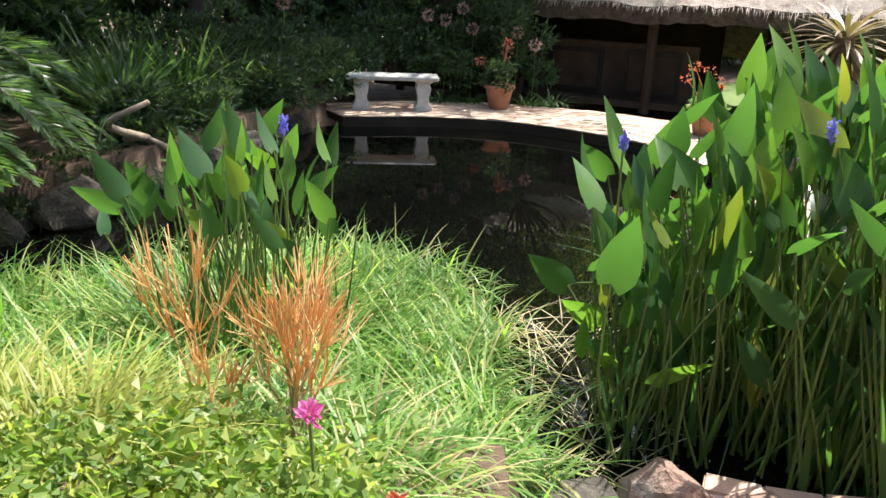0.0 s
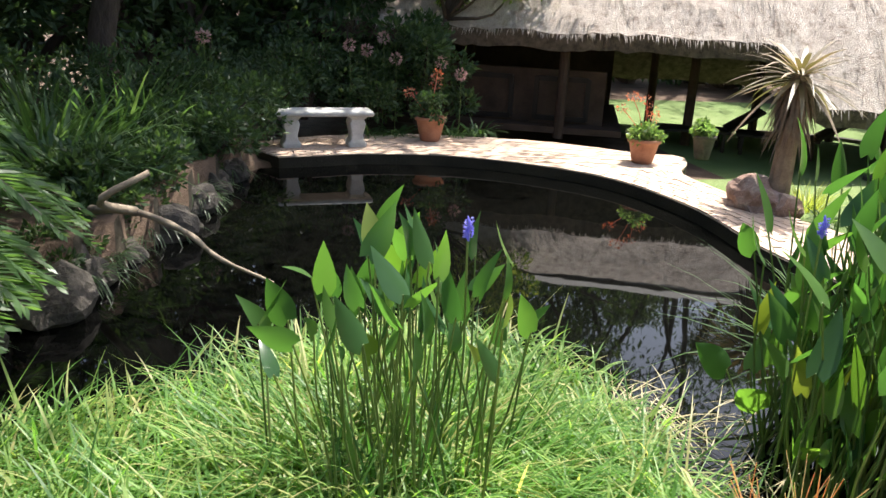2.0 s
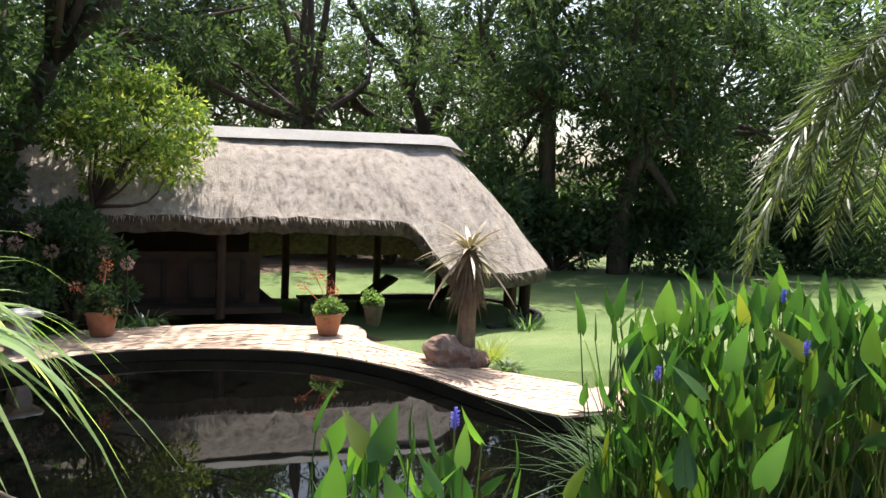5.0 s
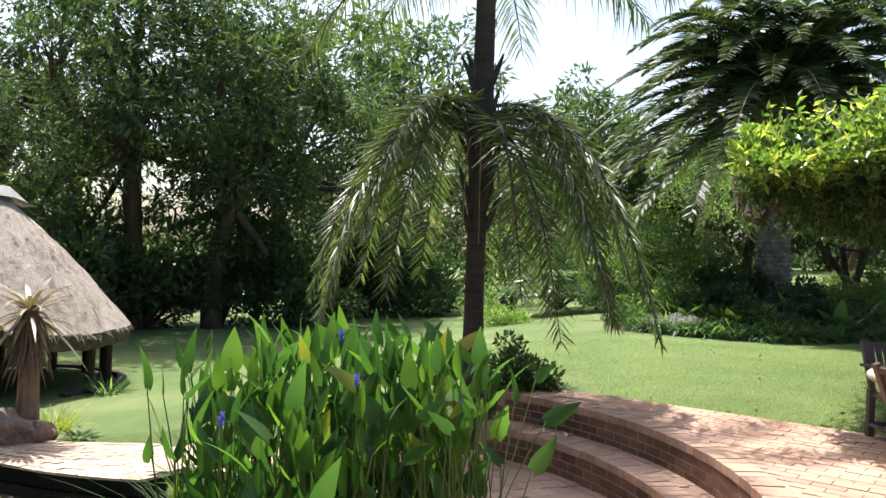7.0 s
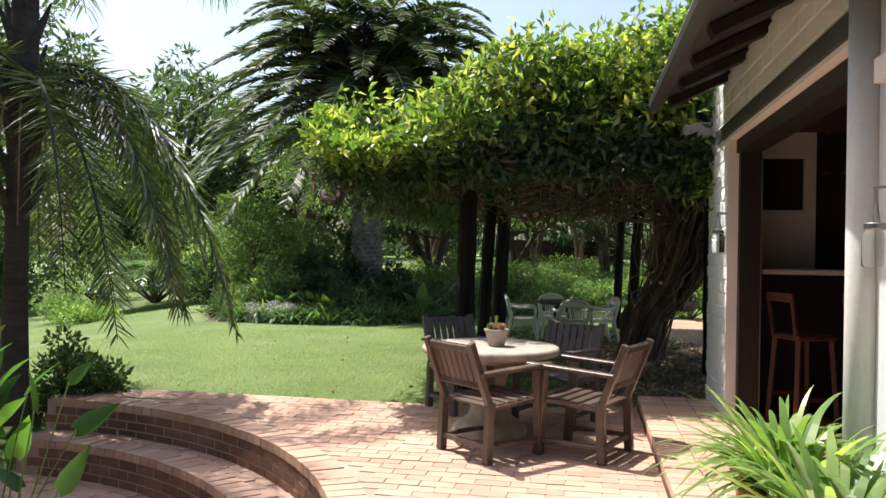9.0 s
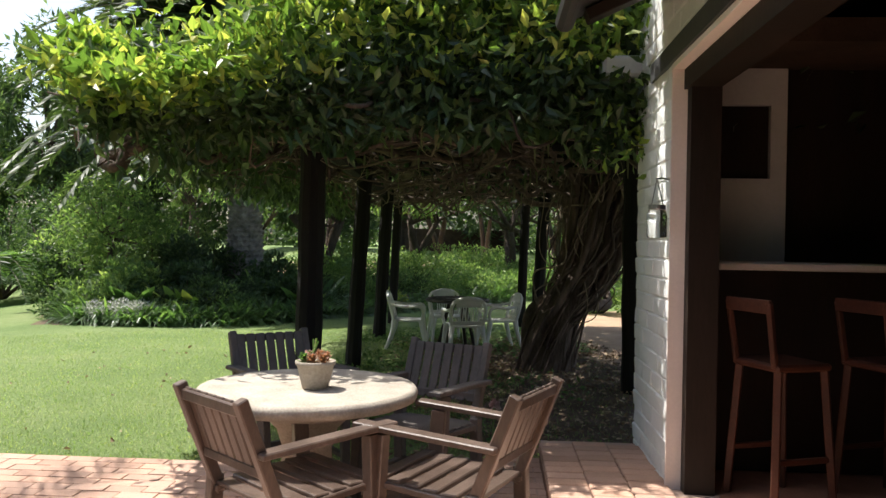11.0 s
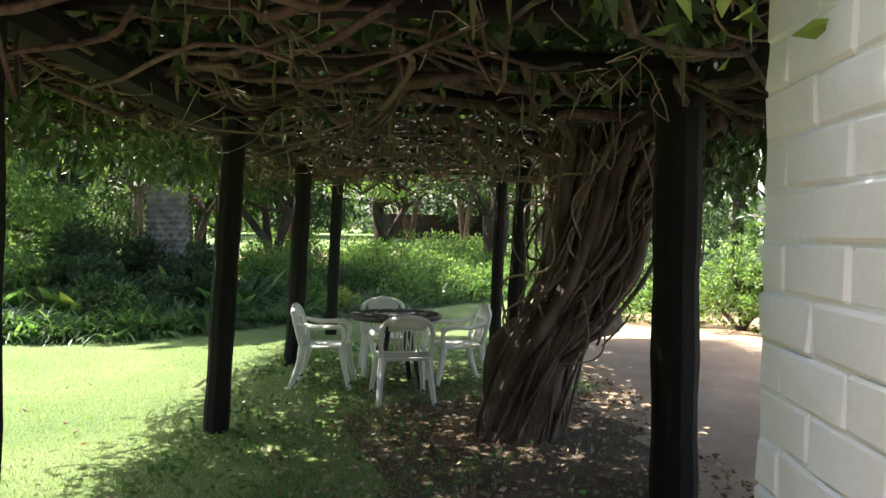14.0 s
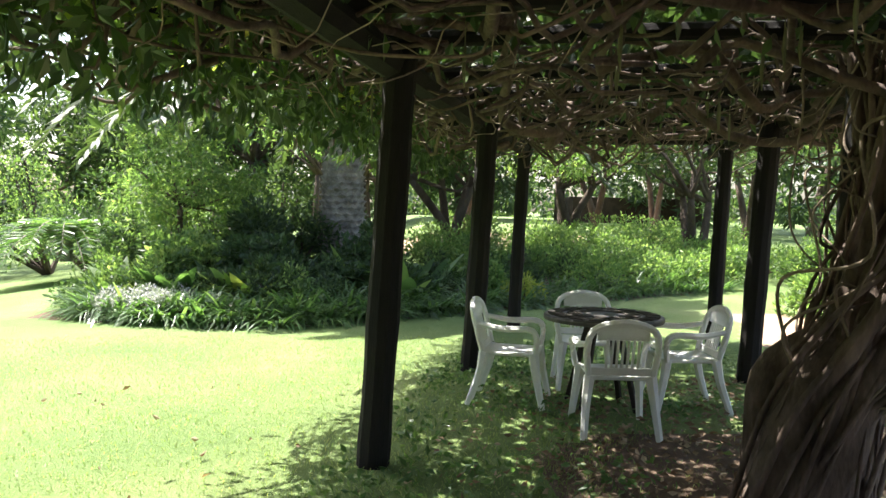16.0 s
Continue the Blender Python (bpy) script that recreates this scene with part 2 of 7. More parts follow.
M_chair_far = rough_mat("greyed_teak", [(0.3, (0.085, 0.073, 0.067)), (0.7, (0.145, 0.125, 0.116))], 5, 70, 0.7, 0.35, 0.003, stretch=(1, 1, 0.35))
M_stone = rough_mat("cast_stone", [(0.3, (0.31, 0.27, 0.22)), (0.7, (0.45, 0.40, 0.335))], 6, 90, 0.85, 0.5, 0.006)
M_bench = rough_mat("pale_cast_stone", [(0.3, (0.42, 0.41, 0.38)), (0.7, (0.58, 0.57, 0.54))], 6, 90, 0.85, 0.5, 0.006)
M_terracotta = rough_mat("terracotta", [(0.3, (0.30, 0.13, 0.075)), (0.7, (0.42, 0.20, 0.12))], 6, 80, 0.8, 0.3, 0.004)
M_rock = rough_mat("reddish_rock", [(0.25, (0.13, 0.075, 0.055)), (0.5, (0.28, 0.18, 0.14)), (0.75, (0.42, 0.36, 0.32))], 4, 40, 0.85, 0.9, 0.02)
M_rock_grey = rough_mat("grey_rock", [(0.25, (0.03, 0.026, 0.022)), (0.75, (0.11, 0.095, 0.08))], 5, 40, 0.9, 0.9, 0.02)
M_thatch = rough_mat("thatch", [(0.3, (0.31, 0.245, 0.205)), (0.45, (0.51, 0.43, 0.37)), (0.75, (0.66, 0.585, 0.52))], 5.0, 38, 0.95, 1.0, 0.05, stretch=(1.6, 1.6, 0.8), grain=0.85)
# eave ends and underside; the roof's shade is put into this dark colour
M_thatch_end_shade = rough_mat("thatch_ends_shaded", [(0.3, (0.05, 0.036, 0.026)), (0.7, (0.15, 0.115, 0.085))], 9, 90, 0.95, 1.0, 0.02)
M_ridge = rough_mat("ridge_cap_metal", [(0.3, (0.27, 0.255, 0.245)), (0.7, (0.37, 0.35, 0.335))], 1.5, 40, 0.75, 0.15, 0.003)
M_hutwood = rough_mat("lapa_timber", [(0.3, (0.030, 0.018, 0.012)), (0.7, (0.075, 0.045, 0.03))], 3, 50, 0.8, 0.5, 0.006)
M_plastic = rough_mat("aged_white_plastic", [(0.3, (0.72, 0.71, 0.67)), (0.7, (0.82, 0.81, 0.78))], 4, 60, 0.62, 0.08, 0.002, spec=0.3, grain=0.1)
M_slate = rough_mat("dark_tabletop", [(0.3, (0.03, 0.028, 0.026)), (0.7, (0.09, 0.08, 0.075))], 8, 60, 0.5, 0.4, 0.004)
M_bark = rough_mat("bark", [(0.3, (0.045, 0.032, 0.024)), (0.7, (0.12, 0.09, 0.07))], 3, 30, 0.95, 1.0, 0.03, stretch=(1, 1, 0.35))
M_vinebark = rough_mat("vine_bark", [(0.3, (0.05, 0.035, 0.028)), (0.7, (0.18, 0.132, 0.104))], 5, 40, 0.9, 0.9, 0.015, stretch=(1, 1, 0.3))
M_palmbark = rough_mat("palm_bark", [(0.3, (0.12, 0.105, 0.09)), (0.7, (0.36, 0.325, 0.285))], 4, 40, 0.95, 0.8, 0.02)
M_queenbark = rough_mat("ringed_palm_bark", [(0.3, (0.04, 0.035, 0.032)), (0.7, (0.09, 0.08, 0.07))], 3, 40, 0.9, 0.8, 0.012, stretch=(0.6, 0.6, 3))
M_drywood = rough_mat("bleached_branch", [(0.3, (0.17, 0.13, 0.095)), (0.7, (0.33, 0.27, 0.2))], 5, 50, 0.9, 0.7, 0.008)
M_aloe_skirt = rough_mat("dry_aloe_leaves", [(0.3, (0.15, 0.10, 0.07)), (0.7, (0.28, 0.21, 0.145))], 6, 50, 0.9, 0.5, 0.006)
M_metal = rough_mat("galvanised_wire", [(0.3, (0.30, 0.30, 0.30)), (0.7, (0.42, 0.42, 0.42))], 6, 80, 0.4, 0.1, 0.001, metallic=1.0)

L_reed = leaf_mat("reed_grass", [(0.0, (0.045, 0.14, 0.018)), (0.45, (0.11, 0.25, 0.032)), (0.8, (0.23, 0.34, 0.065)), (1.0, (0.42, 0.36, 0.16))])
L_tuft = leaf_mat("golden_tuft", [(0.0, (0.20, 0.24, 0.03)), (1.0, (0.36, 0.36, 0.07))])
L_lawn = leaf_mat("lawn_blades", [(0.0, (0.095, 0.17, 0.04)), (0.6, (0.16, 0.235, 0.07)), (1.0, (0.29, 0.30, 0.145))], 0.6)
L_pickerel = leaf_mat("pickerel_leaf", [(0.0, (0.025, 0.085, 0.032)), (0.6, (0.052, 0.135, 0.042)), (0.96, (0.11, 0.22, 0.03)), (1.0, (0.28, 0.24, 0.03))], 2.0, 0.24, 0.44, (0.8, 0.95, 0.30))
L_stem = leaf_mat("pickerel_stem", [(0.0, (0.08, 0.15, 0.03)), (1.0, (0.17, 0.24, 0.05))], 2.0, 0.4, 0.2)
L_ground = leaf_mat("groundcover_leaf", [(0.0, (0.08, 0.16, 0.02)), (0.6, (0.15, 0.24, 0.03)), (1.0, (0.30, 0.34, 0.06))], 3.0)
L_coral = leaf_mat("coral_twig", [(0.0, (0.62, 0.32, 0.11)), (0.5, (0.62, 0.46, 0.18)), (1.0, (0.50, 0.50, 0.24))], 3.0, 0.5, 0.25, (1.0, 0.6, 0.3))
L_drystem = leaf_mat("pale_twig", [(0.0, (0.28, 0.24, 0.12)), (1.0, (0.45, 0.38, 0.22))], 3.0, 0.6, 0.2, (0.9, 0.8, 0.4))
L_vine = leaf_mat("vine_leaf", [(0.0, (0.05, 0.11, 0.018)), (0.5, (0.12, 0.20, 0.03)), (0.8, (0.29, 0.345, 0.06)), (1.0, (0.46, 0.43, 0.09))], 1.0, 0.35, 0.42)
# darker copy of the vine leaf: canopy shade put into the colour
L_vine_shaded = leaf_mat("shaded_vine_leaf", [(0.0, (0.022, 0.05, 0.019)), (0.7, (0.045, 0.085, 0.028)), (1.0, (0.09, 0.14, 0.04))], 1.0, 0.35, 0.22)
L_pod = leaf_mat("seed_pod", [(0.0, (0.10, 0.12, 0.05)), (1.0, (0.17, 0.17, 0.08))], 3.0, 0.7, 0.1)
L_tree = leaf_mat("tree_leaf", [(0.0, (0.026, 0.05, 0.024)), (0.7, (0.05, 0.085, 0.036)), (1.0, (0.095, 0.135, 0.052))], 0.35, 0.5, 0.4)
L_feather = leaf_mat("feathery_leaf", [(0.0, (0.036, 0.066, 0.034)), (0.7, (0.062, 0.105, 0.048)), (1.0, (0.12, 0.165, 0.075))], 0.35, 0.5, 0.42)
L_light = leaf_mat("light_shrub_leaf", [(0.0, (0.065, 0.125, 0.045)), (0.7, (0.12, 0.195, 0.07)), (1.0, (0.22, 0.28, 0.11))], 0.8, 0.45, 0.5)
L_dark = leaf_mat("dark_shrub_leaf", [(0.0, (0.03, 0.062, 0.026)), (0.8, (0.058, 0.108, 0.042)), (1.0, (0.11, 0.165, 0.065))], 0.8, 0.4, 0.35)
L_palm = leaf_mat("date_palm_leaflet", [(0.0, (0.036, 0.062, 0.026)), (0.7, (0.062, 0.098, 0.04)), (1.0, (0.13, 0.16, 0.075))], 0.6, 0.5, 0.28)
L_queen = leaf_mat("queen_palm_leaflet", [(0.0, (0.05, 0.075, 0.03)), (0.7, (0.085, 0.12, 0.045)), (1.0, (0.17, 0.18, 0.08))], 1.5, 0.4, 0.35)
L_strap = leaf_mat("strap_leaf", [(0.0, (0.042, 0.095, 0.03)), (0.7, (0.075, 0.15, 0.05)), (1.0, (0.14, 0.22, 0.08))], 1.5, 0.32, 0.4)
L_spider = leaf_mat("spider_leaf", [(0.0, (0.09, 0.19, 0.035)), (0.6, (0.15, 0.27, 0.05)), (1.0, (0.36, 0.41, 0.16))], 4.0, 0.35, 0.36)
L_striped = leaf_mat("striped_leaf", [(0.0, (0.17, 0.29, 0.09)), (0.6, (0.28, 0.38, 0.15)), (1.0, (0.48, 0.52, 0.30))], 4.0, 0.35, 0.4)
L_aloe = leaf_mat("aloe_leaf", [(0.0, (0.15, 0.12, 0.07)), (0.6, (0.24, 0.17, 0.11)), (1.0, (0.33, 0.21, 0.15))], 3.0, 0.45, 0.12)
L_blue = leaf_mat("blue_flower", [(0.0, (0.16, 0.16, 0.50)), (1.0, (0.32, 0.30, 0.68))], 4.0, 0.6, 0.3, (0.4, 0.4, 1.0))
L_pink = leaf_mat("pink_petal", [(0.0, (0.62, 0.10, 0.33)), (1.0, (0.75, 0.30, 0.52))], 4.0, 0.6, 0.4, (1.0, 0.4, 0.7))
L_red = leaf_mat("red_petal", [(0.0, (0.36, 0.07, 0.045)), (0.5, (0.42, 0.22, 0.14)), (1.0, (0.5, 0.38, 0.25))], 4.0, 0.6, 0.4, (1.0, 0.4, 0.2))
L_palepink = leaf_mat("pale_flower", [(0.0, (0.36, 0.22, 0.22)), (1.0, (0.46, 0.34, 0.33))], 4.0, 0.6, 0.4, (1.0, 0.8, 0.8))
L_litter = leaf_mat("fallen_leaf", [(0.0, (0.12, 0.075, 0.045)), (0.6, (0.25, 0.17, 0.105)), (1.0, (0.46, 0.37, 0.26))], 3.0, 0.8, 0.1, (1, 0.7, 0.4))
L_succulent = leaf_mat("succulent_leaf", [(0.0, (0.30, 0.15, 0.10)), (0.6, (0.40, 0.24, 0.12)), (1.0, (0.38, 0.29, 0.18))], 5.0, 0.5, 0.15, (1, 0.6, 0.4))
L_magenta = leaf_mat("magenta_petal", [(0.0, (0.50, 0.07, 0.32)), (1.0, (0.66, 0.26, 0.52))], 4.0, 0.6, 0.3, (1.0, 0.4, 0.8))
L_lavender = leaf_mat("lavender_bloom", [(0.0, (0.12, 0.17, 0.09)), (0.5, (0.24, 0.27, 0.2)), (1.0, (0.5, 0.47, 0.55))], 3.0, 0.6, 0.3, (0.9, 0.9, 0.9))

# ---- plan ----
HUB = np.array([1.7, 4.2])  # centre of the curved terraces
R_UP, R_LOW = 3.9, 3.5
Z_TIER, Z_PATH, Z_WATER = -0.28, -0.58, -0.72
POND = spline([(-1.55, 10.0), (-0.9, 10.12), (-0.3, 10.25), (0.7, 10.15), (1.65, 9.65), (2.4, 8.85), (2.72, 7.6), (2.66, 6.3), (2.75, 5.5), (3.0, 4.7), (3.0, 3.6), (2.5, 2.7), (1.6, 2.2), (0.4, 2.1), (-1.0, 2.1), (-2.6, 2.3), (-3.6, 3.4), (-3.4, 5.0), (-2.85, 6.05), (-2.4, 7.0), (-2.1, 8.4), (-1.75, 9.6), (-1.55, 10.0)], 150)[:-1]
PATIO = [(5.95, 2.75), (5.84, 2.4), (5.62, 1.55), (5.32, 0.7), (4.97, -0.1), (4.72, -0.8), (4.5, -1.8), (4.3, -3.3), (-6.0, 0.4), (-6.0, 1.35), (-0.6, 1.2), (0.4, 0.95), (1.0, 0.36)]
ARC0, ARC1 = math.radians(-100.0), math.radians(-21.0)


def inside(poly, x, y):
    x, y = np.asarray(x, float), np.asarray(y, float)
    r = np.zeros(x.shape, bool)
    for (x0, y0), (x1, y1) in zip(poly, list(poly[1:]) + [poly[0]]):
        if y0 == y1:
            continue
        c = ((y0 > y) != (y1 > y)) & (x < (x1 - x0) * (y - y0) / (y1 - y0) + x0)
        r ^= c
    return r


def smooth(t):
    t = np.clip(t, 0, 1)
    return t * t * (3 - 2 * t)


def lawn_z(x, y):
    x, y = np.asarray(x, float), np.asarray(y, float)
    z = -0.09 - 0.92 * smooth((y - 2.0) / 9.0)
    z = z + 0.05 * np.clip(x - 19.0, 0, 25) * smooth((-1.0 - y) / 4.0)
    z = z - 0.13 * smooth((x - 10.5) / 4.5)
    return z + 0.02 * np.sin(x * 0.9 + 1) * np.sin(y * 0.8)


PATH_OUT = [(-1.9, 10.9), (-0.6, 11.5), (0.6, 11.6), (1.5, 11.4), (2.5, 11.05), (3.45, 10.3), (3.95, 10.15), (3.75, 9.6), (3.42, 9.1), (3.45, 8.2), (3.6, 7.2), (3.9, 6.15), (4.4, 5.3), (5.3, 4.4)]
LOW = [(-1.55, 10.0)] + PATH_OUT + [(5.6, 3.0), (5.35, 2.5), (4.6, 1.5), (3.7, 0.85), (2.6, 0.45), (1.0, 0.36), (0.4, 0.95), (0.3, 2.2)] + [tuple(p) for p in POND[60:0:-1]]


def arc_patio(x, y):
    return inside(PATIO, x, y) & (np.hypot(x - HUB[0], y - HUB[1]) > R_UP)


def ground():
    xs = np.concatenate([-np.geomspace(2000, 9, 14), np.arange(-7.0, 22.0, 0.2), np.geomspace(22.5, 2000, 22)])
    ys = np.concatenate([-np.geomspace(2000, 13.5, 14), np.arange(-13.0, 20.0, 0.2), np.geomspace(20.5, 2000, 20)])
    X, Y = np.meshgrid(xs, ys)
    Z = lawn_z(X, Y)
    low = inside(LOW, X, Y)
    pond = inside([tuple(p) for p in POND], X, Y)
    Z[(X < 3) & (Y < 11) & ~low] = np.minimum(Z, -0.12)[(X < 3) & (Y < 11) & ~low]
    bank = (X < -1.6) & (Y > 4) & (Y < 14) & ~pond
    Z[bank] = -0.35
    Z[(Y < 2.4) & (X < 1.0) & (Y > 1.1) & ~pond] = -0.12
    Z[inside(PATIO, X, Y)] = -0.14
    Z[low | ((np.hypot(X - HUB[0], Y - HUB[1]) < R_UP + 0.2) & (Y < 3.2) & (X > 0.9) & (X < 5.5))] = Z_PATH - 0.1
    hut = (X > 1.0) & (X < 5.6) & (Y > 11.3 + 0.0 * X) & (Y < 16)
    Z[hut] = np.minimum(Z[hut], -0.72)
    Z[pond] = -1.7
    nx = len(xs)
    b = Buf()
    i, j = np.meshgrid(np.arange(len(ys) - 1), np.arange(nx - 1), indexing="ij")
    a = (i * nx + j).ravel()
    quads = np.stack([a, a + 1, a + nx + 1, a + nx], 1)
    b.add(np.stack([X, Y, Z], -1).reshape(-1, 3), None, quads)
    me = b.mesh("ground", True)
    for m in (M_lawn, M_soil, M_sand, M_mud):
        me.materials.append(m)
    cx = (X[:-1, :-1] + X[1:, 1:]).ravel() / 2
    cy = (Y[:-1, :-1] + Y[1:, 1:]).ravel() / 2
    wob = 0.25 * np.sin(cx * 2.3) + 0.2 * np.sin(cy * 3.1 + cx)
    idx = np.zeros(len(cx), int)
    right = (cx - 5.9) * 0.29 + (cy + 1.29) * 0.957  # across the pergola, lawn side positive
    idx[(right < -1.0 + wob) & (cx > 4.2) & (cx < 9.6) & (right > -4)] = 1
    idx[(right < -3.1 + 0.5 * wob) & (cx > 4.2) & (cx < 17) & (right > -9)] = 2
    idx[(cx > 27) & (cy < -3) & (cy > -16) & (cx < 34)] = 2
    idx[(cx < -1.3) & (cy > 2.0)] = 1
    idx[(cx < 5) & (cy > 10.5) & (cx > -2)] = 1
    idx[(cy > 19) & (cx < 30)] = 1
    idx[inside([tuple(p) for p in POND], cx, cy)] = 3
    idx[(cx < 1.2) & (cy < 2.4) & (cy > 1.0) & (cx > -7)] = 1
    bed = inside([(15.6, 2.5), (15.2, 1.3), (15.1, 0.0), (15.2, -1.3), (15.8, -2.3), (17.2, -4.2), (19.0, -6.9), (20.4, -9.8), (24, -9), (24, 0), (20, 3.0)], cx, cy)
    idx[bed] = 1
    me.polygons.foreach_set("material_index", idx.astype(np.int32))
    return tagged(new("ground", me), "gently sloping sunlit lawn with soil beds and sandy ground", "ground", kind="structure")


ground()


# ---- pond ----
def flat(name, poly, z, thick, material, label, category):
    bm = bmesh.new()
    f = bm.faces.new([bm.verts.new((x, y, z)) for x, y in poly])
    if thick:
        r = bmesh.ops.extrude_face_region(bm, geom=[f])
        bmesh.ops.translate(bm, vec=(0, 0, -thick), verts=[v for v in r["geom"] if isinstance(v, bmesh.types.BMVert)])
    bmesh.ops.triangulate(bm, faces=bm.faces[:])
    bmesh.ops.recalc_face_normals(bm, faces=bm.faces[:])
    ob = put(name, bm, material)
    return tagged(ob, label, category, kind="structure")


def water_mat():
    m, nt, b = nodes_of("dark_pond_water")
    col = ramp(nt, noise_of(nt, 0.8, 4), [(0.35, (0.0016, 0.0017, 0.0015)), (0.7, (0.003, 0.003, 0.0025))])
    nt.links.new(col, b.inputs["Base Color"])
    b.inputs["Roughness"].default_value, b.inputs["IOR"].default_value = 0.02, 1.33
    bump(nt, b, noise_of(nt, 2.2, 2), 0.03, 0.02)
    return m


M_water = water_mat()
flat("water", [tuple(p) for p in unit(POND - [0.2, 5.5]) * 0.06 + POND], Z_WATER, 0, M_water, "dark murky still pond water with reflections", "water")


def ribbon_bricks(buf, inner, outer, z, lane=0.11, length=0.22, gap=0.006, h=0.03, jig=0.003, rng=None):
    """Bricks laid in lanes along a curved strip between two lines."""
    n = len(inner)
    lanes = max(1, int(round(np.linalg.norm(outer - inner, axis=1).mean() / lane)))
    for k in range(lanes):
        a, c = inner + (outer - inner) * (k / lanes), inner + (outer - inner) * ((k + 1) / lanes)
        mid = (a + c) / 2
        s = np.concatenate([[0], np.cumsum(np.linalg.norm(np.diff(mid, axis=0), axis=1))])
        cuts = np.arange((k % 2) * length / 2, s[-1] - length, length)
        for s0 in cuts:
            u = [s0 + gap, s0 + length - gap]
            p = [np.array([np.interp(w, s, e[:, 0]), np.interp(w, s, e[:, 1])]) for w in u for e in (a, c)]
            cen = sum(p) / 4
            top = z + rng.normal() * jig
            lo = [(*(cen + (q - cen) * 1.0), z - h) for q in p]
            hi = [(*(cen + (q - cen) * 0.985), top) for q in p]
            w = gap / lane
            buf.add(lo + hi, None, [(4, 6, 7, 5), (0, 4, 5, 1), (2, 3, 7, 6), (0, 2, 6, 4), (1, 5, 7, 3)])


rng = np.random.default_rng(3)
# pond-side path: the mortar bed with coping, bricks on it
path_in = spline([tuple(p) for p in POND[2:56]], 90)
path_out = spline(PATH_OUT, 90)
flat("pond_path_bed", [tuple(p) for p in path_in] + [tuple(p) for p in path_out[::-1]], Z_PATH - 0.012, 0.5, M_mud, "mortar bed of the pond-side brick path", "path")
pb = Buf()
ribbon_bricks(pb, path_in + unit(path_out - path_in) * 0.02, path_out, Z_PATH, rng=rng)
tagged(put("pond_path", pb, M_pathbrick), "pale sunlit brick path curving along the pond", "path", kind="structure")
# low paving inside the terraces
ang = np.linspace(math.radians(-112), math.radians(28), 60)
ring_in = HUB + np.stack([np.cos(ang), np.sin(ang)], 1) * 1.75
ring_out = HUB + np.stack([np.cos(ang), np.sin(ang)], 1) * (R_LOW + 0.02)
flat("lower_terrace_bed", [tuple(p) for p in ring_in] + [tuple(p) for p in ring_out[::-1]], Z_PATH - 0.016, 0.3, M_mortar, "mortar bed of the lower terrace", "paving")
pb = Buf()
ribbon_bricks(pb, ring_in, ring_out, Z_PATH - 0.004, rng=rng)
tagged(put("lower_terrace", pb, M_paver), "worn reddish brick paving of the lowest terrace", "paving", kind="structure")


# ---- curved brick terraces ----
def retaining_wall(name, r, z0, z1, courses, label):
    """A curved wall: core, brick courses as pieces, a coping of bricks on edge."""
    wall = tagged(new(name), label, "retaining wall", kind="structure")
    core = Buf()
    a = np.linspace(ARC0, ARC1, 50)
    ca, sa = np.cos(a), np.sin(a)
    r0, r1 = r + 0.005, r + 0.22
    prof = [(r0, z0 - 0.05), (r0, z1 - 0.012), (r1, z1 - 0.012), (r1, z0 - 0.05)]
    v = np.stack([np.stack([HUB[0] + ca * q, HUB[1] + sa * q, np.full(50, z)], -1) for q, z in prof], 1)
    q = [(i * 4 + k, i * 4 + (k + 1) % 4, (i + 1) * 4 + (k + 1) % 4, (i + 1) * 4 + k) for i in range(49) for k in range(4)]
    core.add(v.reshape(-1, 3), None, q + [(0, 1, 2, 3), (199, 198, 197, 196)])
    put("wall_core", core, M_mortar, wall)
    ch = (z1 - 0.07 - z0) / courses
    bb = Buf()
    box(bb, (0, 0, 0), (0.107, 0, 0), (0, 0.045, 0), (0, 0, ch / 2 - 0.007))
    me = bb.mesh("brick")
    me.materials.append(M_wallbrick)
    step = 0.23 / r
    for k in range(courses):
        for i in range(int((ARC1 - ARC0) / step)):
            t = ARC0 + (i + 0.5 + 0.5 * (k % 2)) * step
            if t > ARC1:
                continue
            ob = new("brick", me)
            ob.parent = wall
            ob.matrix_basis = pose(HUB[0] + math.cos(t) * (r + 0.045 + rng.normal() * 0.002), HUB[1] + math.sin(t) * (r + 0.045), z0 + ch * (k + 0.5), 0, 0, math.degrees(t) + 90 + rng.normal() * 0.6)
    cb = Buf()
    box(cb, (0, 0, 0), (0.052, 0, 0), (0, 0.115, 0), (0, 0, 0.034))
    me = cb.mesh("coping_brick")
    me.materials.append(M_paver_one)
    step = 0.113 / r
    for i in range(int((ARC1 - ARC0) / step)):
        t = ARC0 + (i + 0.5) * step
        ob = new("coping_brick", me)
        ob.parent = wall
        ob.matrix_basis = pose(HUB[0] + math.cos(t) * (r + 0.108), HUB[1] + math.sin(t) * (r + 0.108), z1 - 0.033 + rng.normal() * 0.002, 0, 0, math.degrees(t) + 90)


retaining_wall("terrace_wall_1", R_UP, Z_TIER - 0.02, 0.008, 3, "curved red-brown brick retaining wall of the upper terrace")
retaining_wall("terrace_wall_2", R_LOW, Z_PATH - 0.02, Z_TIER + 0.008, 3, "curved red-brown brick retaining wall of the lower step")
ang = np.linspace(ARC0, ARC1, 60)
t_in = HUB + np.stack([np.cos(ang), np.sin(ang)], 1) * (R_LOW + 0.225)
t_out = HUB + np.stack([np.cos(ang), np.sin(ang)], 1) * (R_UP + 0.01)
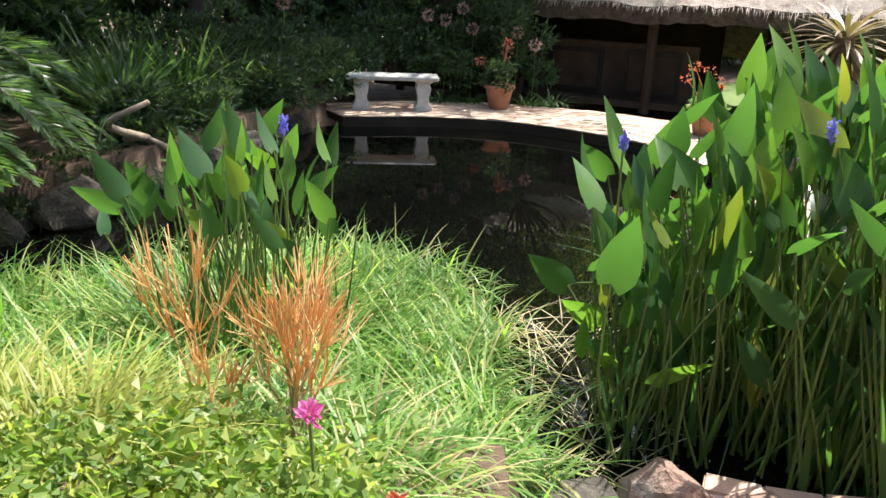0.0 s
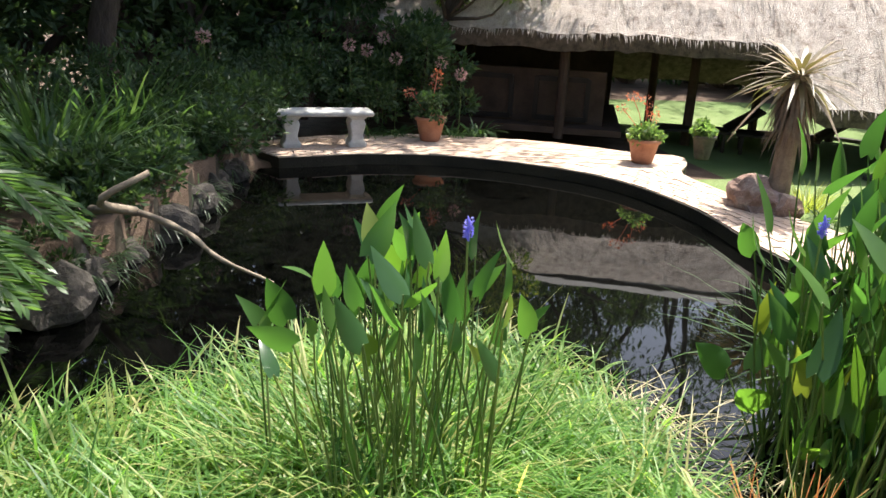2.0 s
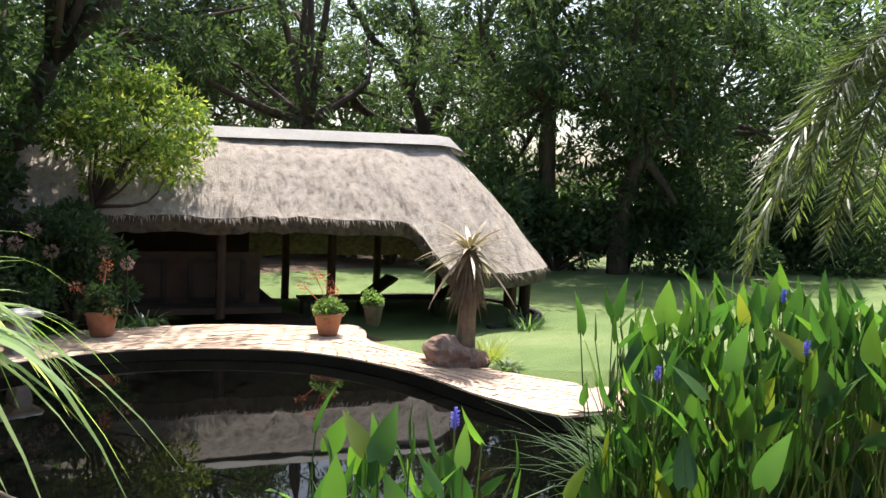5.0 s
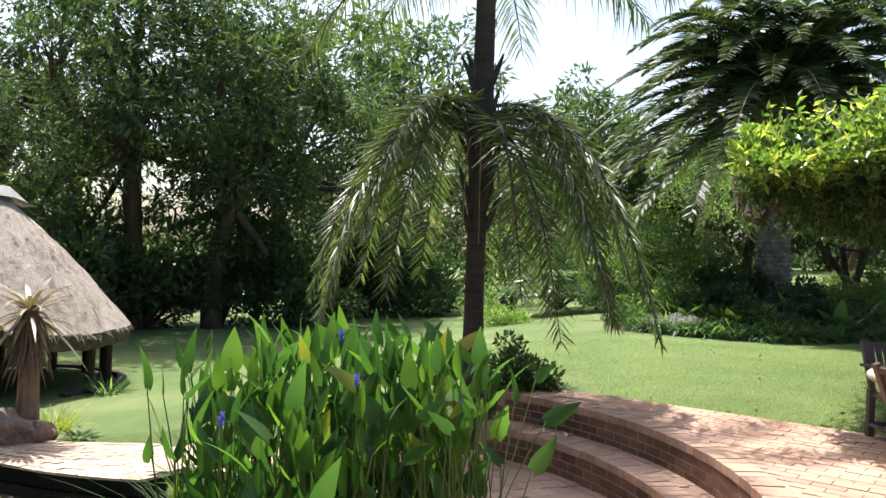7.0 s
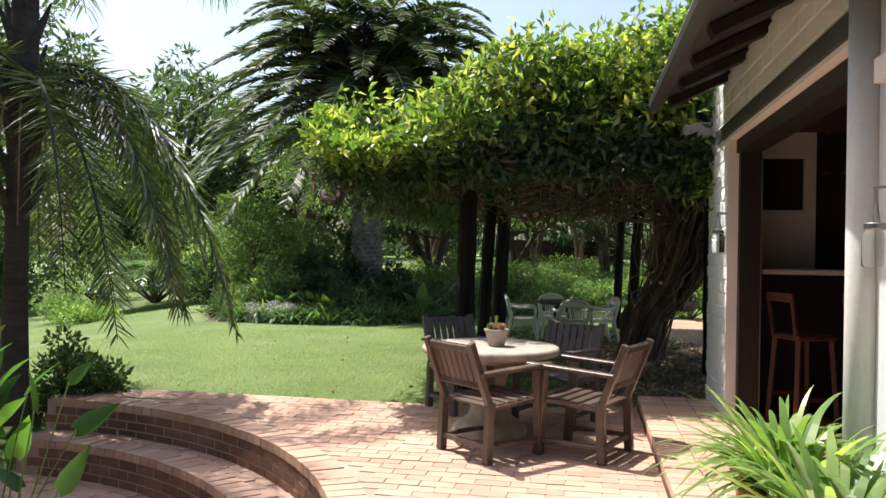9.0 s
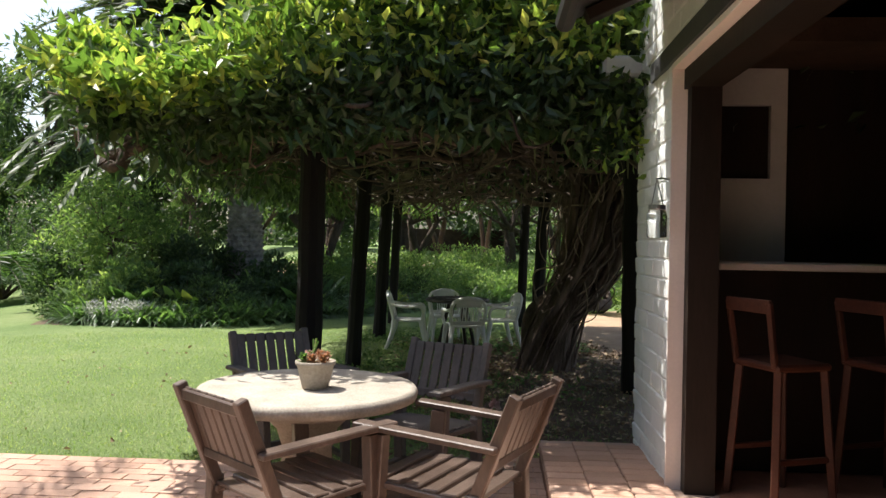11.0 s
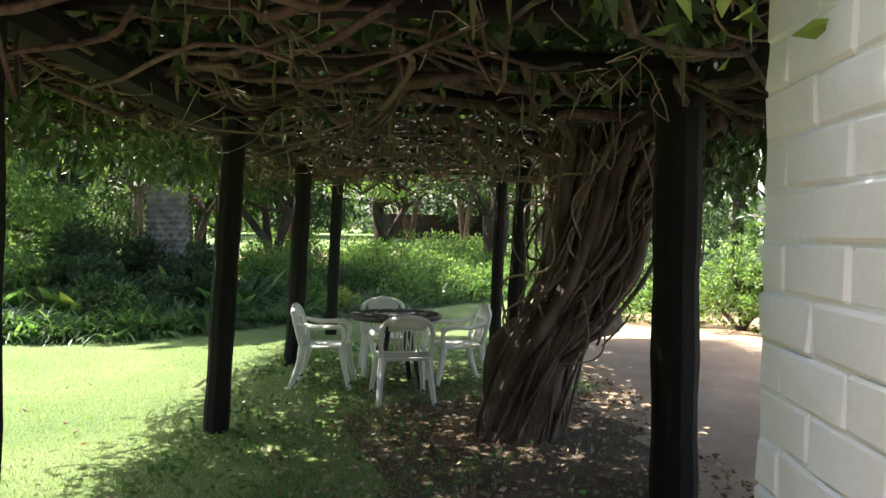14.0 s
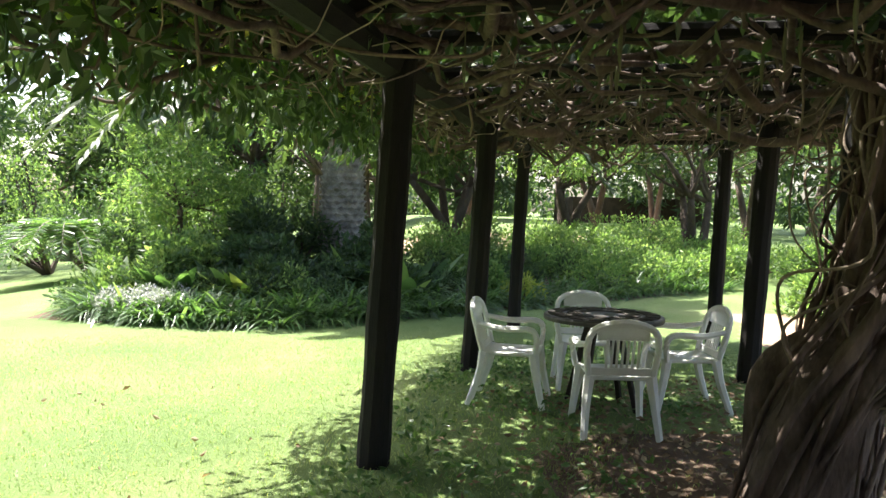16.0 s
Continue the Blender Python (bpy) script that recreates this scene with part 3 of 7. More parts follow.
flat("middle_terrace_bed", [tuple(p) for p in t_in] + [tuple(p) for p in t_out[::-1]], Z_TIER - 0.006, 0.25, M_mortar, "mortar bed of the curved middle step", "paving")
pb = Buf()
ribbon_bricks(pb, t_in, t_out, Z_TIER, rng=rng)
tagged(put("middle_terrace", pb, M_paver), "reddish brick tread of the curved step", "paving", kind="structure")

# ---- patio ----
arc_line = [tuple(HUB + np.array([math.cos(t), math.sin(t)]) * (R_UP + 0.22)) for t in np.linspace(ARC1, ARC0, 40)]
flat("patio_bed", PATIO[:8] + PATIO[8:12] + [p for p in arc_line[::-1]], -0.006, 0.12, M_mortar, "mortar bed under the patio bricks", "paving")


def patio():
    """Running bond of clay pavers; a stretch by the table as single pieces."""
    lay = tagged(new("patio"), "sunlit reddish clay brick patio with worn joints", "paving", kind="structure")
    th = math.radians(69.5)
    ux, uy = np.array([math.cos(th), math.sin(th)]), np.array([-math.sin(th), math.cos(th)])
    rest = Buf()
    one = Buf()
    L, W = 0.222, 0.111
    lo, hi = 0.0025, 0.0045
    shape = [(-L / 2 + lo, -W / 2 + lo, -0.03), (L / 2 - lo, -W / 2 + lo, -0.03), (L / 2 - lo, W / 2 - lo, -0.03), (-L / 2 + lo, W / 2 - lo, -0.03), (-L / 2 + hi, -W / 2 + hi, 0), (L / 2 - hi, -W / 2 + hi, 0), (L / 2 - hi, W / 2 - hi, 0), (-L / 2 + hi, W / 2 - hi, 0)]
    faces = [(4, 5, 6, 7), (0, 1, 5, 4), (1, 2, 6, 5), (2, 3, 7, 6), (3, 0, 4, 7)]
    one.add(shape, None, faces)
    me = one.mesh("paver")
    me.materials.append(M_paver_one)
    sh = np.array(shape)
    count = 0
    for j in range(-70, 70):
        for i in range(-60, 60):
            p = ux * (i + 0.5 * (j % 2)) * L + uy * j * W
            if not inside(PATIO, p[0:1], p[1:2])[0] or math.hypot(p[0] - HUB[0], p[1] - HUB[1]) < R_UP + 0.28 and p[1] < 3 and p[0] > 0.9:
                continue
            if p[0] < -5.2:
                continue
            z = rng.normal() * 0.0012
            if 1.2 < p[0] < 3.1 and -1.3 < p[1] < 0.6 and count < 280:
                ob = new("paver", me)
                ob.parent = lay
                ob.matrix_basis = pose(p[0], p[1], z, rng.normal() * 0.4, rng.normal() * 0.4, math.degrees(th) + rng.normal() * 0.5)
                count += 1
            else:
                q = sh[:, :1] * ux + sh[:, 1:2] * uy + p
                rest.add(np.column_stack([q, sh[:, 2] + z]), None, faces)
    ob = put("paving_bricks", rest, M_paver, lay)
    ob["kind"] = "stuff"


# ---- house ----
WC, WD, WN = np.array([4.2, -3.25, 0.0]), np.array([0.937, -0.35, 0.0]), np.array([0.35, 0.937, 0.0])
WD, WN = unit(WD), unit(WN)
W_RZ = math.degrees(math.atan2(WD[1], WD[0]))


def H(s, off, z):
    """A place by the house wall: along it from the corner, out from it, up."""
    return WC + WD * s + WN * off + np.array([0, 0, z])


def wall_block(buf, s0, s1, o0, o1, z0, z1):
    box(buf, H((s0 + s1) / 2, (o0 + o1) / 2, (z0 + z1) / 2), WD * (s1 - s0) / 2, WN * (o1 - o0) / 2, (0, 0, (z1 - z0) / 2))


DOOR0, DOOR1, LINTEL = -3.9, -0.93, 2.42
b = Buf()
wall_block(b, DOOR1, 0.10, -0.26, -0.012, -0.2, 2.95)
wall_block(b, DOOR0, DOOR1, -0.26, -0.012, LINTEL, 2.95)
wall_block(b, -11.0, DOOR0, -0.26, -0.012, -0.2, 2.95)
wall_block(b, -0.16, 0.10, -7.0, -0.26, -0.2, 2.95)
wall_block(b, -11.0, -10.8, -7.0, -0.26, -0.2, 2.95)
wall_block(b, -10.8, -0.16, -7.0, -6.8, -0.2, 2.95)
house_wall = tagged(put("wall_house", b, M_white), "white painted brick house wall with a wide doorway", "wall", kind="structure")


def painted_bricks():
    """The painted courses that pass close by, as pieces proud of the joints; the rest joined."""
    meshes = []
    for L in (0.30, 0.145):
        for k in range(4):
            bm = bar((0, 0, 0), (L - 0.006, 0.03, 0.107), 0.008)
            for v in bm.verts:
                v.co += Vector((noise.noise(v.co * 20 + Vector((k, 0, 0))) * 0.006, noise.noise(v.co * 14 + Vector((0, k, 0))) * 0.006, noise.noise(v.co * 17 + Vector((0, 0, k))) * 0.007))
            me = bpy.data.meshes.new("brick")
            bm.to_mesh(me)
            bm.free()
            me.materials.append(M_white)
            meshes.append(me)
    for k in range(26):
        z = 0.02 + k * 0.111
        runs = [(DOOR1, 0.10)] if z < LINTEL - 0.05 else [(DOOR0, 0.10)]
        runs.append((-4.1, -3.9))
        for s0, s1 in runs:
            s = s0 - (0.15 if k % 2 else 0.0)
            while s < s1 - 0.02:
                a, c = max(s, s0), min(s + 0.30, s1)
                if c - a > 0.06:
                    full = c - a > 0.2
                    ob = new("brick", meshes[(0 if full else 4) + int(rng.integers(4))])
                    ob.parent = house_wall
                    ob.matrix_basis = Matrix.Translation(H((a + c) / 2, -0.02 + rng.normal() * 0.002, z + 0.055)) @ pose(0, 0, 0, rng.normal() * 0.8, rng.normal() * 0.5, W_RZ + rng.normal() * 0.5) @ Matrix.Diagonal(((c - a) / (0.30 if full else 0.145), 1, 1, 1))
                s += 0.30


# floor of the raised threshold strip along the wall
b = Buf()
wall_block(b, -6.0, 0.05, -0.27, 0.62, -0.1, 0.10)
tagged(put("threshold_bed", b, M_mortar), "mortar core of the raised brick threshold", "step", kind="structure")


def threshold():
    lay = tagged(new("brick_step"), "raised reddish brick step along the doorway", "step", kind="structure")
    bm = bar((0, 0, 0), (0.105, 0.215, 0.06), 0.006)
    me = bpy.data.meshes.new("brick")
    bm.to_mesh(me)
    bm.free()
    me.materials.append(M_paver_one)
    for i in range(52):
        s = -5.9 + i * 0.113
        for k, o in enumerate((0.53, 0.31, 0.09)):
            ob = new("brick", me)
            ob.parent = lay
            p = H(s + (0.05 if k % 2 else 0), o, 0.092 + rng.normal() * 0.002)
            ob.matrix_basis = pose(p[0], p[1], p[2], 0, 0, W_RZ + rng.normal() * 0.6)
    bm = bar((0, 0, 0), (0.215, 0.05, 0.06), 0.006)
    me2 = bpy.data.meshes.new("edge_brick")
    bm.to_mesh(me2)
    bm.free()
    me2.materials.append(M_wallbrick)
    for i in range(26):
        p = H(-5.85 + i * 0.225, 0.612, 0.03)
        ob = new("edge_brick", me2)
        ob.parent = lay
        ob.matrix_basis = pose(p[0], p[1], p[2], 0, 0, W_RZ + rng.normal() * 0.6)


b = Buf()
wall_block(b, -6.2, -4.103, -0.03, -0.004, 0.0, 2.95)
tagged(put("wall_panel", b, M_plaster), "plain grey-white plastered wall beside the brickwork", "wall", kind="structure")
b = Buf()
wall_block(b, -6.2, -4.44, -0.01, 0.09, 2.10, 2.19)
tagged(put("trim_ledge", b, M_cream), "cream painted timber ledge on the wall", "trim", kind="structure")

# doorway: cream reveal, grey lintel band, dark frame and folded leaves
b = Buf()
wall_block(b, DOOR1 - 0.004, DOOR1 + 0.02, -0.26, 0.002, 0.0, LINTEL)
wall_block(b, DOOR0, DOOR1, -0.10, 0.004, LINTEL - 0.03, LINTEL)
tagged(put("trim_reveal", b, M_cream), "cream painted door reveal", "trim", kind="structure")
b = Buf()
wall_block(b, DOOR0 - 0.05, DOOR1 + 0.55, -0.02, 0.016, LINTEL + 0.005, LINTEL + 0.115)
tagged(put("trim_lintel", b, M_grey_paint), "dark grey painted timber band over the doorway", "trim", kind="structure")
door = tagged(new("door_1"), "dark timber folding door standing open in its frame", "door", kind="structure")
b = Buf()
wall_block(b, DOOR1 - 0.09, DOOR1 - 0.006, -0.24, -0.08, 0.1, LINTEL - 0.06)
wall_block(b, DOOR0 + 0.004, DOOR0 + 0.09, -0.24, -0.08, 0.1, LINTEL - 0.06)
wall_block(b, DOOR0 + 0.004, DOOR1 - 0.004, -0.24, -0.06, LINTEL - 0.14, LINTEL - 0.032)
put("door_frame", b, M_dark_wood, door)
b = Buf()
wall_block(b, DOOR0 + 0.10, DOOR0 + 0.15, -0.95, -0.25, 0.12, LINTEL - 0.16)
put("folded_leaf", b, M_dark_wood, door)
b = Buf()
tube(b, [H(DOOR1 + 0.1, -0.275, z) for z in (0.14, 1.2, 2.24)], 0.014, 8)
put("edge_strip", b, M_plaster, door, "pale weather strip")
b = Buf()
wall_block(b, -10.8, -0.16, -6.8, -0.26, 0.0, 0.1)
tagged(put("floor_inside", b, M_terracotta), "dark tiled floor inside the house", "floor", kind="structure")
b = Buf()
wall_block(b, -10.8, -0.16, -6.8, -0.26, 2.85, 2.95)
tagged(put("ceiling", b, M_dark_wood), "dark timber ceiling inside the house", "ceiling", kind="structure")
# inside: pale end wall with a dark window, near-black panels for unlit depth beyond
b = Buf()
for o0, o1, z0, z1 in ((-0.86, -0.76, 0.1, 2.62), (-0.37, -0.262, 0.1, 2.62), (-0.76, -0.37, 0.1, 1.86), (-0.76, -0.37, 2.32, 2.62)):
    wall_block(b, -0.24, -0.163, o0, o1, z0, z1)
tagged(put("wall_inside", b, M_plaster), "pale plastered inner wall with a dark window opening", "wall", kind="structure")
# added dark panels: the room's lack of light put into their colour
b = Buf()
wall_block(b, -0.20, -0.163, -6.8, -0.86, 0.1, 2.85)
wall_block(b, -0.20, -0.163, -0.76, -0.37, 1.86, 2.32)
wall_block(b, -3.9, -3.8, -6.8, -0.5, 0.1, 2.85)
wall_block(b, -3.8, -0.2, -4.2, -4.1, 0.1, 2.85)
tagged(put("wall_unlit", b, M_dark_wood), "near-black panels inside the house painted for the lack of light", "wall", kind="structure")
b = Buf()
wall_block(b, -0.9, -0.2, -4.0, -0.3, 2.55, 2.68)
tagged(put("beam", b, bpy.data.materials["lapa_timber"]), "reddish timber beam under the ceiling inside", "beam", kind="structure")

# ---- house roof edge ----
roof = tagged(new("house_roof"), "dark roof edge with exposed rafter tails", "roof", kind="structure")
b = Buf()
pts = [H(-11.2, 0.52, 2.76), H(-0.55, 0.52, 2.76), H(-0.55, -3.5, 4.6), H(-11.2, -3.5, 4.6)]
up = np.array([0, 0, 0.09])
b.add(pts + [p + up for p in pts], None, [(0, 3, 2, 1), (4, 5, 6, 7), (0, 1, 5, 4), (1, 2, 6, 5), (2, 3, 7, 6), (3, 0, 4, 7)])
put("roof_sheet", b, M_grey_paint, roof)
b = Buf()
tube(b, [H(s, 0.555, 2.76) for s in (-11.2, -5, -0.52)], 0.06, 10)
put("gutter", b, M_grey_paint, roof)
for i in range(10):
    s = -0.72 - i * 0.72
    put("rafter_tail", between(H(s, -0.1, 2.99), H(s, 0.45, 2.735), 0.13, 0.07), M_dark_wood, roof)
put("corbel", bar(tuple(H(0.12, 0.1, 2.62)), (0.26, 0.30, 0.14), 0.02, (0, 0, W_RZ)), M_plaster, roof, "white plaster corbel at the corner")
b = Buf()
wall_block(b, -11.0, 0.1, -7.0, -0.03, 2.951, 3.02)
put("wall_plate", b, M_white, roof)

# rear wing of the house beyond the pergola
b = Buf()
box(b, (14.25, -15.85, 1.6), (2.2, -0.8, 0), (0.9, 2.6, 0), (0, 0, 1.8))
tagged(put("wall_wing", b, M_white), "white wing of the house beyond the shrubs", "wall", kind="structure")

# ---- plants: kinds ----
def rand_dirs(rng, n, up=0.0):
    d = rng.normal(size=(n, 3))
    d[:, 2] += up
    return unit(d)


def clump_points(rng, centres, radii, n):
    """n points spread over many uneven clumps, thicker towards their skins."""
    k = rng.integers(len(centres), size=n)
    d = unit(rng.normal(size=(n, 3)))
    r = rng.uniform(0.25, 1.0, n) ** 0.5
    return centres[k] + d * (radii[k] * r)[:, None] * np.array([1, 1, 0.75]), d


def tree(x, y, z, h, crown, trunk_r, material, n, size, seed, label, low=0.3, bark=None, stems=1, clumps=46, clump_r=0.24, name="tree", lean=0.0, ratio=0.4, lean_y=0.0):
    """A tapered trunk with forking limbs and a crown of small leaves in uneven clumps."""
    rng = np.random.default_rng(seed)
    top = thing(name, x, y, z, 0, label, "tree")
    wood, crown_b = Buf(), Buf()
    zc, rz = h * (1 + low) / 2, h * (1 - low) / 2
    d = unit(rng.normal(size=(clumps, 3)))
    cen = d * np.array([crown, crown, rz]) * rng.uniform(0.45, 0.92, clumps)[:, None] + np.array([lean, lean_y, zc])
    rad = crown * clump_r * rng.uniform(0.6, 1.4, clumps)
    for s in range(stems):
        a = 2 * math.pi * s / stems + rng.uniform(0, 1)
        o = np.array([math.cos(a), math.sin(a), 0]) * (0.18 * (stems > 1))
        fork = np.array([lean * 0.15, lean_y * 0.1, h * rng.uniform(0.30, 0.42)]) + o * 3 + rng.normal(size=3) * 0.04 * h * np.array([1, 1, 0.3])
        tube(wood, spline([o * 0.5 + np.array([0, 0, -0.15]), o + np.array([rng.normal() * 0.05, rng.normal() * 0.05, h * 0.15]), fork], 8), np.linspace(trunk_r * 1.15, trunk_r * 0.7, 8), 8)
        for c in cen[rng.permutation(clumps)[: max(5, 15 // stems)]]:
            m = fork * 0.45 + c * 0.55 + rng.normal(size=3) * crown * 0.10
            tube(wood, spline([fork, m, c], 7), np.linspace(trunk_r * 0.5, trunk_r * 0.06, 7), 5)
    p, out = clump_points(rng, cen, rad, n)
    way = unit(out + rng.normal(size=(n, 3)) * 0.7 + np.array([0, 0, -0.35]))
    leaves(crown_b, p, way, size * rng.uniform(0.6, 1.3, n), ratio, 0.2, rng)
    put("trunk", wood, bark or M_bark, top, smooth=True)
    put("crown", crown_b, material, top)
    return top


def shrub(x, y, z, r, h, material, n, size, seed, label, name="shrub", category="shrub", ratio=0.5, group=""):
    rng = np.random.default_rng(seed)
    top = thing(name, x, y, z, 0, label, category, group)
    wood, b = Buf(), Buf()
    k = 16
    d = unit(rng.normal(size=(k, 3)))
    d[:, 2] = abs(d[:, 2])
    cen = d * np.array([r, r, h * 0.8]) * rng.uniform(0.35, 0.85, k)[:, None] + np.array([0, 0, h * 0.12])
    rad = r * rng.uniform(0.25, 0.45, k)
    for c in cen[:9]:
        tube(wood, spline([(0, 0, -0.05), c * 0.5 + rng.normal(size=3) * 0.03, c], 5), np.linspace(0.018, 0.005, 5) * (0.6 + h), 5)
    p, out = clump_points(rng, cen, rad, n)
    p[:, 2] = np.maximum(p[:, 2], 0.02)
    leaves(b, p, unit(out + rng.normal(size=(n, 3)) * 0.6 + np.array([0, 0, 0.3])), size * rng.uniform(0.6, 1.3, n), ratio, 0.25, rng)
    put("stem", wood, M_bark, top)
    put("foliage", b, material, top)
    return top


def strap_clump(x, y, z, n, length, width, droop, material, seed, label, name="strap_leaf_plant", spread=0.12, up=0.9, group="", category="plant", segs=5, shape=0.55):
    rng = np.random.default_rng(seed)
    top = thing(name, x, y, z, 0, label, category, group)
    b = Buf()
    a = rng.uniform(0, 2 * np.pi, n)
    r = spread * np.sqrt(rng.uniform(0, 1, n))
    base = np.stack([np.cos(a) * r, np.sin(a) * r, np.full(n, -0.02)], 1)
    a2 = a + rng.normal(size=n) * 0.5
    u = rng.uniform(0.35, 1.0, n) * up
    way = np.stack([np.cos(a2) * (1 - 0.45 * u), np.sin(a2) * (1 - 0.45 * u), u + 0.15], 1)
    strips(b, base, way, length * rng.uniform(0.6, 1.15, n), width * rng.uniform(0.7, 1.2, n), droop * rng.uniform(0.5, 1.4, n), segs, shape)
    put("foliage", b, material, top)
    return top


def frond_into(buf_stem, buf_leaf, rng, base, way, length, droop, leaflet, count, width, vee=0.5, hang=0.5, plumose=0.25, curl=0.0):
    """One palm frond: an arching midrib and two rows of leaflets."""
    t = np.linspace(0, 1, 12)
    way = unit(np.asarray(way, float))
    pts = np.asarray(base) + way * (length * (t - curl * t ** 2))[:, None] - np.array([0, 0, 1.0]) * (droop * length * t ** 2)[:, None]
    tube(buf_stem, pts, np.linspace(0.022, 0.004, 12) * (0.5 + length * 0.25), 5)
    tt = np.linspace(0.10, 0.99, count)
    mid = np.stack([np.interp(tt, t, pts[:, k]) for k in range(3)], 1)
    tan = unit(way * (length * (1 - 2 * curl * tt))[:, None] - np.array([0, 0, 2.0]) * (droop * length * tt)[:, None])
    side = unit(np.cross(tan, np.array([0, 0, 1.0])) + 1e-4)
    nor = np.cross(side, tan)
    prof = np.sin(np.pi * (0.12 + 0.83 * tt)) ** 0.6
    for s in (-1, 1):
        lift = vee + rng.normal(size=count) * plumose
        d = unit(side * s + tan * (0.45 + 0.6 * tt)[:, None] + nor * lift[:, None])
        strips(buf_leaf, mid, d, leaflet * prof * rng.uniform(0.8, 1.15, count), width, hang * rng.uniform(0.6, 1.4, count), 3, 0.6, rng.normal(size=count) * 0.5)


def frond(top, rng, base, way, length, droop, leaflet, count, width, stem_mat, leaf_m, *rest):
    """A frond as one part with its midrib under it."""
    s, l = Buf(), Buf()
    frond_into(s, l, rng, base, way, length, droop, leaflet, count, width, *rest)
    put("midrib", s, stem_mat, put("frond", l, leaf_m, top))


def rock(name, x, y, z, size, seed, material, label, squash=0.7):
    bm = bmesh.new()
    bmesh.ops.create_icosphere(bm, subdivisions=3, radius=1)
    for v in bm.verts:
        d = v.co.normalized()
        k = 1 + 0.35 * noise.noise(d * 1.3 + Vector((seed, 0, 0))) + 0.14 * noise.noise(d * 3.5 + Vector((0, seed, 0))) + 0.05 * noise.noise(d * 9)
        v.co = Vector((d.x * size[0], d.y * size[1], d.z * size[2] * squash)) * k
        v.co.z = max(v.co.z, -size[2] * 0.35)
    ob = put(name, bm, material, smooth=False)
    ob.matrix_basis = pose(x, y, z + size[2] * 0.3, 0, 0, seed * 37)
    return tagged(ob, label, "rock")


# ---- pond planting ----
def reed_mat_of_grass():
    """The floating mass of long grass at the near end of the pond."""
    rng = np.random.default_rng(11)
    edge = [(-3.3, 2.0), (-3.2, 3.6), (-2.6, 4.0), (-1.9, 4.5), (-0.8, 4.95), (-0.05, 4.75), (0.3, 4.2), (0.35, 3.6), (0.15, 3.2), (0.35, 2.75), (0.5, 2.15)]
    n = 30000
    p = np.stack([rng.uniform(-3.3, 0.6, n), rng.uniform(2.0, 5.1, n)], 1)
    p = p[inside(edge, p[:, 0], p[:, 1])]
    d = np.sin(p[:, 0] * 3.1 + 1.0) * np.sin(p[:, 1] * 2.7) * 0.5 + np.sin(p[:, 0] * 7.3 + p[:, 1] * 5.1) * 0.3
    p = p[rng.uniform(0, 1, len(p)) < 0.72 + 0.35 * d]
    n = len(p)
    d = np.sin(p[:, 0] * 3.1 + 1.0) * np.sin(p[:, 1] * 2.7)
    base = np.column_stack([p, np.full(n, Z_WATER + 0.02) + rng.uniform(0, 0.14, n)])
    a = rng.uniform(0, 2 * np.pi, n)
    u = rng.uniform(0.25, 1.6, n)
    way = np.stack([np.cos(a), np.sin(a), u], 1)
    b = Buf()
    strips(b, base, way, rng.uniform(0.22, 0.58, n) * (1 + 0.3 * d), rng.uniform(0.008, 0.018, n), rng.uniform(0.1, 0.9, n), 5, 0.5)
    ob = put("reed_grass", b, L_reed)
    tagged(ob, "dense bright green long grass floating on the pond", "grass", kind="stuff")
    # sodden mat under the blades
    xs, ys = np.arange(-3.35, 0.6, 0.07), np.arange(1.95, 5.1, 0.07)
    X, Y = np.meshgrid(xs, ys)
    Z = Z_WATER + 0.035 + 0.04 * np.sin(X * 6.1) * np.sin(Y * 7.3) + 0.03 * np.sin(X * 17 + Y * 9)
    far = ~inside([(q[0] - 0.08 * np.sign(q[0] + 1), q[1] - 0.12) for q in edge], X, Y)
    Z[far] = Z_WATER - 0.15
    b = Buf()
    nx = len(xs)
    i, j = np.meshgrid(np.arange(len(ys) - 1), np.arange(nx - 1), indexing="ij")
    q = (i * nx + j).ravel()
    b.add(np.stack([X, Y, Z], -1).reshape(-1, 3), None, np.stack([q, q + 1, q + nx + 1, q + nx], 1))
    m = rough_mat("sodden_grass_mat", [(0.3, (0.03, 0.05, 0.012)), (0.7, (0.10, 0.11, 0.03))], 6, 60, 0.95, 1.0, 0.03)
    tagged(put("grass_mat", b, m, smooth=True), "sodden mat of roots and dead grass on the pond", "grass", kind="stuff")
    # a fringe of bent dry stalks by the gap
    n = 260
    base = np.column_stack([rng.uniform(0.1, 0.9, n), rng.uniform(2.5, 4.2, n), np.full(n, Z_WATER)])
    a = rng.uniform(0, 2 * np.pi, n)
    b = Buf()
    strips(b, base, np.stack([np.cos(a), np.sin(a), rng.uniform(0.1, 0.8, n)], 1), rng.uniform(0.2, 0.55, n), 0.008, rng.uniform(0.1, 0.5, n), 4, 0.5)
    tagged(put("dry_stalks", b, L_drystem), "pale bent dry stalks in the shallow water", "grass", kind="stuff")


reed_mat_of_grass()


